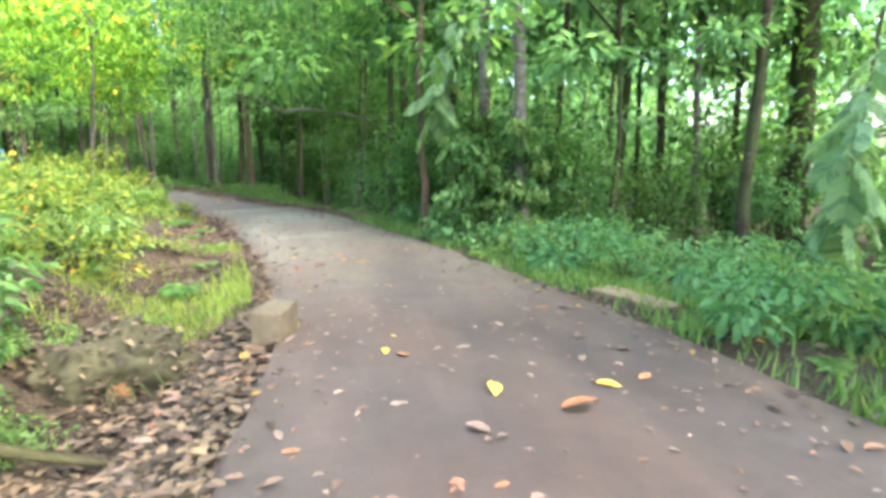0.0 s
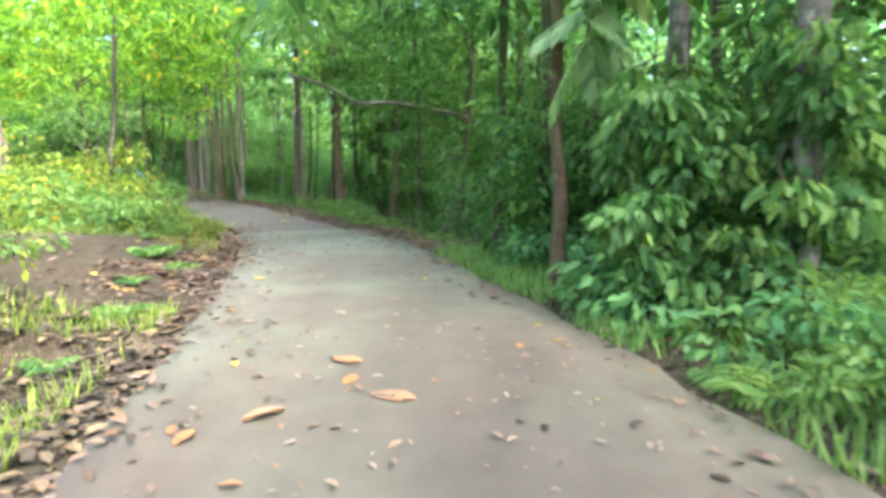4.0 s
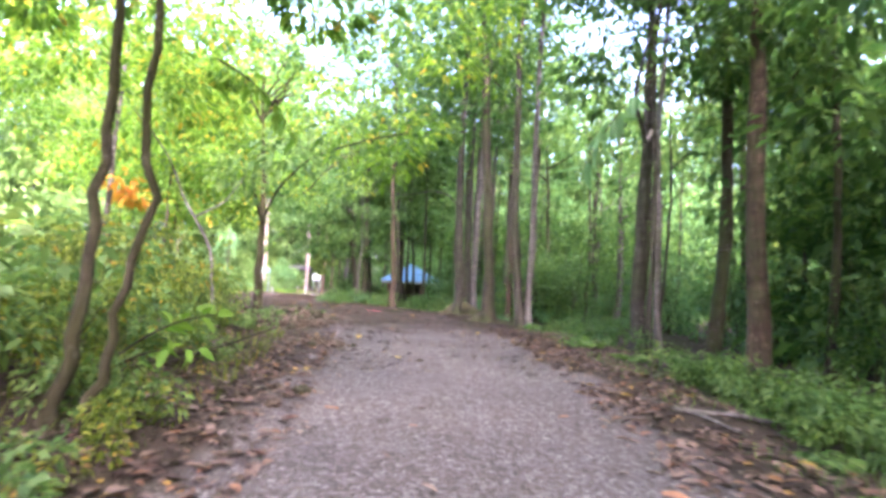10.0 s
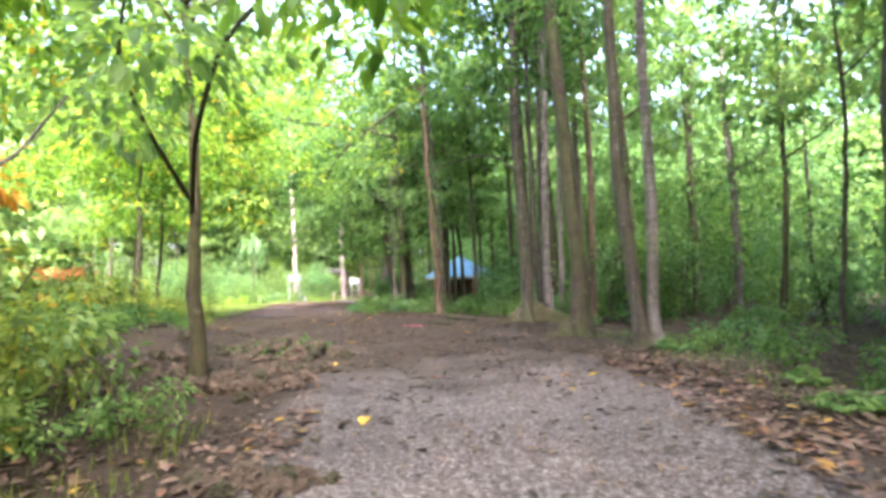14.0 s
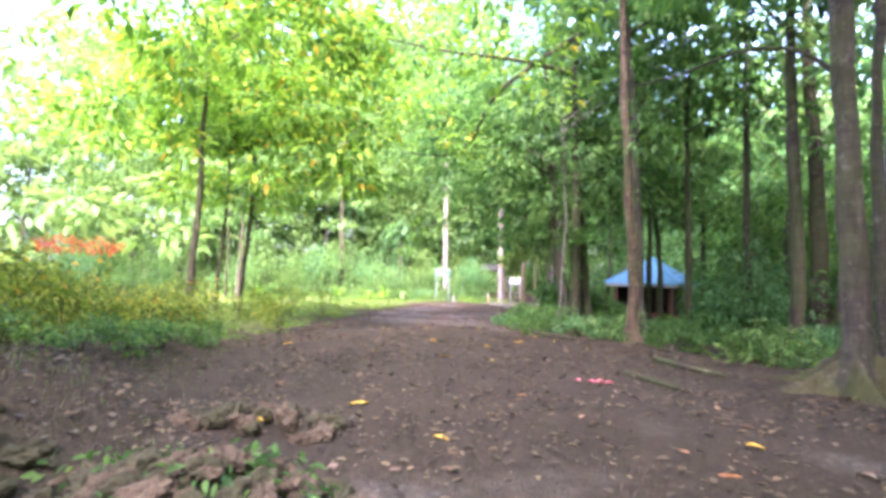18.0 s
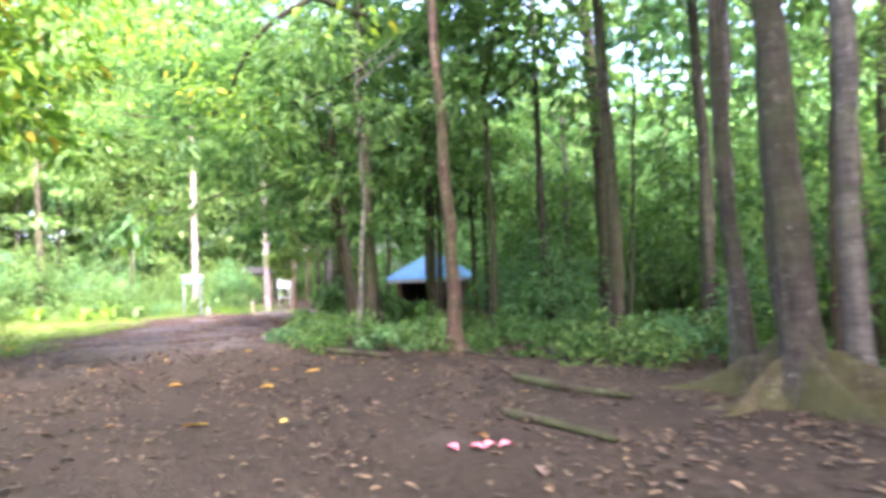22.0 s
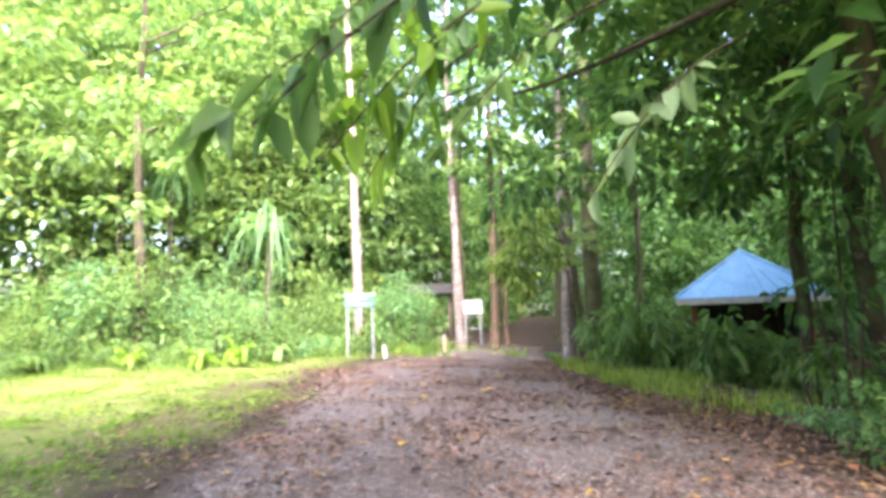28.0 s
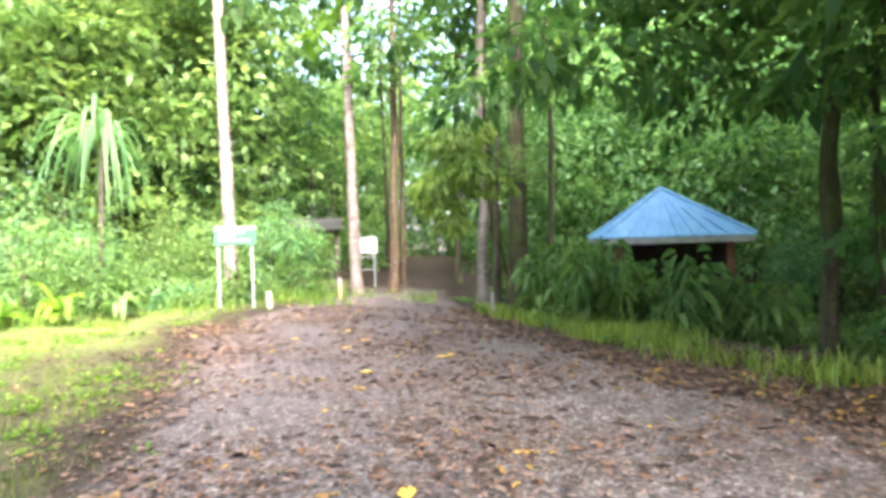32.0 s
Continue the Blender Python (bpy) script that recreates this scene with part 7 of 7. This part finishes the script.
spray("twig_with_leaves", (-30.8, 38.4, 2.75), (-29.4, 39.8, 4.0), "leaf_forest", "leafy green twig hanging over the trail", 0.14, 60, 0.5, 0.8)
spray("twig_with_leaves", (-31.2, 39.6, 3.0), (-29.8, 40.6, 4.2), "leaf_bright", "leafy green twig hanging over the trail", 0.14, 56, 0.5, 0.8)
spray("twig_with_leaves", (-30.3, 39.0, 3.0), (-29.2, 40.2, 4.1), "leaf_forest", "leafy green twig hanging over the trail", 0.14, 50, 0.5, 0.8)


# ---------------- low boughs, crooked stems and near leaves ----------------
def clump(parent, rows, per, leaf, mat, seed, name="crown", **kw):
    """A leafy mass of a tree, at its own place in the world: rows of x, y, z, width, depth."""
    at = parent.matrix_basis.translation
    rows = [(x - at.x, y - at.y, z - at.z, a, b) for x, y, z, a, b in rows]
    return part(name, mesh_from(name, *blob_leaves(np.random.default_rng(seed), rows, per, leaf, **kw), M[mat]), None, parent)


def bough(parent, pts, r0, r1, bark):
    at = parent.matrix_basis.translation
    ob = limb("bough", [(x - at.x, y - at.y, z - at.z) for x, y, z in pts], r0, r1, bark, "")
    ob.parent = parent
    return ob


bough(BANK_TREE, [(-14.45, 26.0, 2.2), (-13.2, 25.4, 2.9), (-11.6, 24.8, 3.3), (-10.0, 24.5, 3.35), (-9.0, 24.3, 3.3)], 0.032, 0.01, "bark_moss")
bough(BANK_TREE, [(-14.45, 26.0, 2.4), (-13.6, 25.1, 3.0), (-12.6, 24.4, 3.3), (-11.4, 24.0, 3.4)], 0.035, 0.01, "bark_moss")
clump(BANK_TREE, [(-9.1, 24.2, 2.95, 0.45, 0.3), (-9.7, 24.6, 2.85, 0.5, 0.3), (-9.4, 24.9, 3.5, 0.6, 0.35), (-10.3, 24.4, 3.3, 0.55, 0.3)], 95, 0.15, "leaf_bright", 3, flat=0.8, hang=0.5, wide=0.5)
clump(BANK_TREE, [(-11.4, 24.2, 3.1, 0.6, 0.35), (-12.2, 24.5, 3.4, 0.7, 0.4), (-12.9, 24.4, 2.9, 0.6, 0.35), (-13.6, 24.9, 3.2, 0.7, 0.4), (-12.6, 25.3, 3.8, 0.8, 0.4), (-11.2, 25.0, 3.9, 0.8, 0.4), (-13.9, 25.8, 3.9, 0.9, 0.5), (-14.8, 25.4, 3.4, 0.7, 0.4)], 85, 0.15, "leaf_fern", 4, flat=0.75, hang=0.5, wide=0.55)
# drooping leaves of the young tree by the far trail
for k, (z, pts) in enumerate([(2.0, (-32.9, 45.6, 1.9)), (2.4, (-33.2, 45.9, 2.6)), (2.8, (-32.4, 45.3, 3.0)), (3.0, (-31.9, 45.9, 2.4))]):
    bough(LIGHT_TREE, [(-32.15, 46.9, z), ((-32.15 + pts[0]) / 2, (46.9 + pts[1]) / 2, max(z, pts[2]) + 0.25), pts], 0.018, 0.006, "bark_moss")
clump(LIGHT_TREE, [(-32.9, 45.5, 2.0, 0.45, 0.25), (-33.1, 45.9, 2.6, 0.5, 0.25), (-32.5, 45.4, 2.9, 0.55, 0.25), (-32.0, 45.8, 2.4, 0.5, 0.25), (-32.4, 45.7, 3.4, 0.5, 0.25), (-32.7, 45.5, 1.65, 0.35, 0.2), (-33.0, 45.3, 2.3, 0.5, 0.25), (-32.2, 45.3, 2.6, 0.5, 0.25), (-32.6, 45.2, 3.2, 0.5, 0.25)], 150, 0.17, "leaf_lush", 11, flat=0.5, hang=1.2, wide=0.42)
HUT_SHADE = thing("shrub", -26.3, 42.2, gz(-26.3, 42.2), "dark tall shrub crowding the trail's edge by the hut", "shrub", "undergrowth")
zs = gz(-26.3, 42.2)
for dx, dy in ((0.2, 0.1), (-0.25, 0.2), (0.05, -0.25)):
    bough(HUT_SHADE, [(-26.3 + dx * 0.3, 42.2 + dy * 0.3, zs - 0.1), (-26.3 + dx, 42.2 + dy, 1.2), (-26.3 + 2 * dx, 42.2 + 2 * dy, 2.6)], 0.025, 0.008, "bark_dark")
clump(HUT_SHADE, [(-26.3, 42.2, 0.5, 0.6, 0.3), (-26.6, 42.5, 1.2, 0.6, 0.3), (-26.0, 42.0, 1.5, 0.6, 0.3), (-26.4, 42.1, 2.1, 0.65, 0.3), (-26.1, 42.6, 2.6, 0.6, 0.3), (-26.7, 41.9, 2.8, 0.5, 0.25), (-26.5, 42.3, 3.4, 0.7, 0.3)], 85, 0.15, "leaf_forest", 14, "foliage", flat=0.65, hang=0.7, wide=0.5)
# pale crooked sapling on the bank
SAP = thing("tree", -12.05, 23.4, gz(-12.05, 23.4), "thin crooked pale sapling leaning from the bank", "tree", "trees of the wood")
g0 = gz(-12.05, 23.4)
bough(SAP, [(-12.05, 23.4, g0 - 0.15), (-12.1, 23.35, g0 + 0.6), (-12.2, 23.35, 1.5), (-12.55, 23.2, 2.05), (-12.7, 23.1, 2.3), (-12.85, 22.9, 3.0), (-13.3, 22.5, 3.7)], 0.035, 0.012, "bark_pale")
bough(SAP, [(-12.5, 23.2, 2.0), (-12.3, 23.6, 2.3), (-12.2, 23.9, 2.8)], 0.02, 0.008, "bark_pale")
clump(SAP, [(-13.3, 22.6, 3.7, 0.6, 0.35), (-12.4, 23.9, 3.0, 0.45, 0.3), (-12.9, 23.0, 2.9, 0.4, 0.25)], 46, 0.13, "leaf_fern", 6, flat=0.75, wide=0.5)
# shrub with orange leaves behind the bank
AMBER = thing("shrub", -17.2, 24.3, gz(-17.2, 24.3), "garden shrub with a tuft of orange leaves", "shrub", "undergrowth")
bough(AMBER, [(-17.2, 24.3, gz(-17.2, 24.3) - 0.1), (-17.25, 24.35, 1.5), (-17.3, 24.3, 3.0)], 0.03, 0.012, "bark_brown")
clump(AMBER, [(-17.3, 24.3, 3.1, 0.4, 0.28), (-17.1, 24.5, 2.8, 0.3, 0.2)], 40, 0.26, "leaf_amber", 7, "foliage", flat=0.6, wide=0.42)
clump(AMBER, [(-17.1, 24.3, 1.4, 0.7, 0.5), (-17.5, 24.5, 2.2, 0.6, 0.4)], 60, 0.2, "leaf_fern", 8, "foliage", flat=0.6, wide=0.42)
# winding bare branch of the tree at the wood's edge
limb("branch", [(-6.95, 30.2, 4.6), (-6.6, 28.9, 4.3), (-6.5, 27.9, 3.75), (-6.3, 27.0, 3.75), (-6.2, 26.0, 3.9), (-5.9, 25.2, 4.1), (-5.6, 24.6, 4.4)], 0.05, 0.018, "bark_pale", "winding bare pale branch at the wood's edge")


# ---------------- cut bank with a root hole above the ditch ----------------
def cut_bank(x, y, sx, sy, sz, face):
    """An eroded bank: a rough hump with a hollow worn into the side that faces the lane."""
    t = thing("earth_bank", x, y, gz(x, y), "eroded dark earth bank with a root hole above the ditch", "bank")
    fx, fy = math.cos(radians(face)), math.sin(radians(face))
    bm = bmesh.new()
    bmesh.ops.create_icosphere(bm, subdivisions=5, radius=1.0)
    hole = Vector((fx, fy, 0.12)).normalized()
    for v in bm.verts:
        d = v.co.normalized()
        n1, n2, n3 = noise.noise(d * 1.7 + Vector((3, 0, 0))), noise.noise(d * 5), noise.noise(d * 14)
        deep = max(0.0, 1 - (d - hole).length / 0.62)
        v.co = d * (1 + 0.3 * n1 + 0.22 * n2 + 0.14 * n3 - 0.8 * deep ** 0.7)
    bmesh.ops.scale(bm, vec=(sx, sy, sz), verts=bm.verts)
    bm.normal_update()
    rng = np.random.default_rng(87)
    top = [v.co.copy() for v in bm.verts if v.normal.z > 0.15 and v.co.z > 0.02 and rng.random() < 0.5]
    part("soil", bm_mesh("soil", bm, M["rock_moss"], True), None, t)
    a = rng.uniform(0, 2 * np.pi, len(top))
    axis = np.stack([np.cos(a), np.sin(a), rng.normal(0, 0.25, len(top))], 1)
    lv = leaf_arrays(np.array(top) + np.array([0, 0, 0.012]), axis, rng, rng.uniform(0.05, 0.12, len(top)), wide=0.5, flat=0.85)
    tagged(part("leaf_cover", mesh_from("leaf_cover", *lv, M["dry_damp"]), None, t), "brown dead leaves lying on the bank", kind="stuff")
    part("clay_lump", clod_mesh(40, "clay"), None, t, "orange clay lump inside the hollow", pose(fx * sx * 0.42, fy * sy * 0.42, 0.04) @ Matrix.Diagonal((0.1, 0.1, 0.14, 1)))
    for k in range(7):
        a = radians(face + rng.uniform(-60, 60))
        p0 = np.array([math.cos(a) * sx * 0.9, math.sin(a) * sy * 0.9, sz * rng.uniform(0.35, 0.6)])
        p1 = p0 + np.array([math.cos(a) * 0.12, math.sin(a) * 0.12, -rng.uniform(0.15, 0.4)])
        u = np.linspace(0, 1, 6)[:, None]
        line = p0 * (1 - u) + p1 * u + rng.normal(0, 0.02, (6, 3))
        part("root", mesh_from("root", *tube_arrays(line, 0.012 * (1 - 0.6 * u[:, 0]), 5), M["bark_dark"]), None, t)
    return t


cut_bank(-1.4, 3.5, 0.75, 0.6, 0.5, -60)
bank_litter = np.random.default_rng(89)
pts = np.stack([bank_litter.normal(-1.7, 0.45, 900), bank_litter.normal(3.55, 0.5, 900)], 1)
litter("leaf_litter", 30, np.c_[pts, ground_z(pts[:, 0], pts[:, 1]) + np.maximum(0, 0.5 - 0.55 * np.hypot((pts[:, 0] + 1.4) / 0.8, (pts[:, 1] - 3.5) / 0.6))], 0.1, "brown leaves lying over the earth bank", "dry_damp")


# ---------------- large lobed leaves ----------------
def lobed_leaf(seed, length, pairs=7):
    """A leaf cut into long fingers on both sides of its rib."""
    rng = np.random.default_rng(seed)
    u = np.linspace(0.12, 0.97, pairs)
    rib = np.stack([length * u, 0 * u, -0.22 * length * u ** 2], 1)
    base = np.repeat(rib, 2, axis=0)
    sg = np.tile([1.0, -1.0], pairs)
    k = np.repeat(u, 2)
    axis = np.stack([0.75 + 0.5 * k, sg, -0.3 + 0 * sg], 1)
    size = length * (0.2 + 0.3 * np.sin(np.pi * np.clip(k * 0.85 + 0.12, 0, 1)))
    lobes = leaf_arrays(base, axis, rng, size, wide=0.46, fold=0.06, droop=0.12, flat=0.97)
    line = np.stack([np.linspace(-0.15, 1, 8) * length, np.zeros(8), -0.22 * length * np.linspace(-0.15, 1, 8) ** 2], 1)
    return mesh_from("leaf", *join_arrays([lobes, tube_arrays(line, np.linspace(0.009, 0.003, 8), 4)]), M["leaf_pale"])


LOBED = [lobed_leaf(960 + k, 0.62) for k in range(3)]


def lobed_branch(root, tip, n, seed, size, label):
    rng = np.random.default_rng(seed)
    t = thing("pale_leaf_branch", *root, label, "branch")
    a, b = np.array(root, float), np.array(tip, float)
    u = np.linspace(0, 1, 10)[:, None]
    line = (b - a) * u + np.array([0, 0, -0.15]) * np.sin(u * np.pi)
    part("twig", mesh_from("twig", *tube_arrays(line, 0.016 * (1 - 0.6 * u[:, 0]), 5), M["bark_moss"]), None, t)
    for k in range(n):
        f = 0.25 + 0.75 * (k + 0.5) / n
        p = (b - a) * f
        s = float(size * rng.uniform(0.8, 1.15))
        part("leaf", LOBED[k % 3], None, t, m=pose(*p, rng.normal(0, 25), rng.uniform(15, 65), 137 * k + rng.uniform(-30, 30)) @ Matrix.Diagonal((s, s, s, 1)))
    return t


lobed_branch((2.75, 9.6, 4.3), (2.25, 9.1, 2.25), 13, 1, 1.0, "hanging branch of large pale deeply lobed leaves")
lobed_branch((2.9, 9.8, 4.9), (2.7, 9.3, 3.2), 8, 2, 0.9, "hanging branch of large pale deeply lobed leaves")
lobed_branch((5.2, 2.7, 2.7), (4.05, 1.7, 1.35), 12, 3, 0.62, "roadside branch of large pale blue-green leaves")
lobed_branch((5.0, 2.6, 1.9), (4.15, 1.75, 0.9), 9, 4, 0.58, "roadside branch of large pale blue-green leaves")
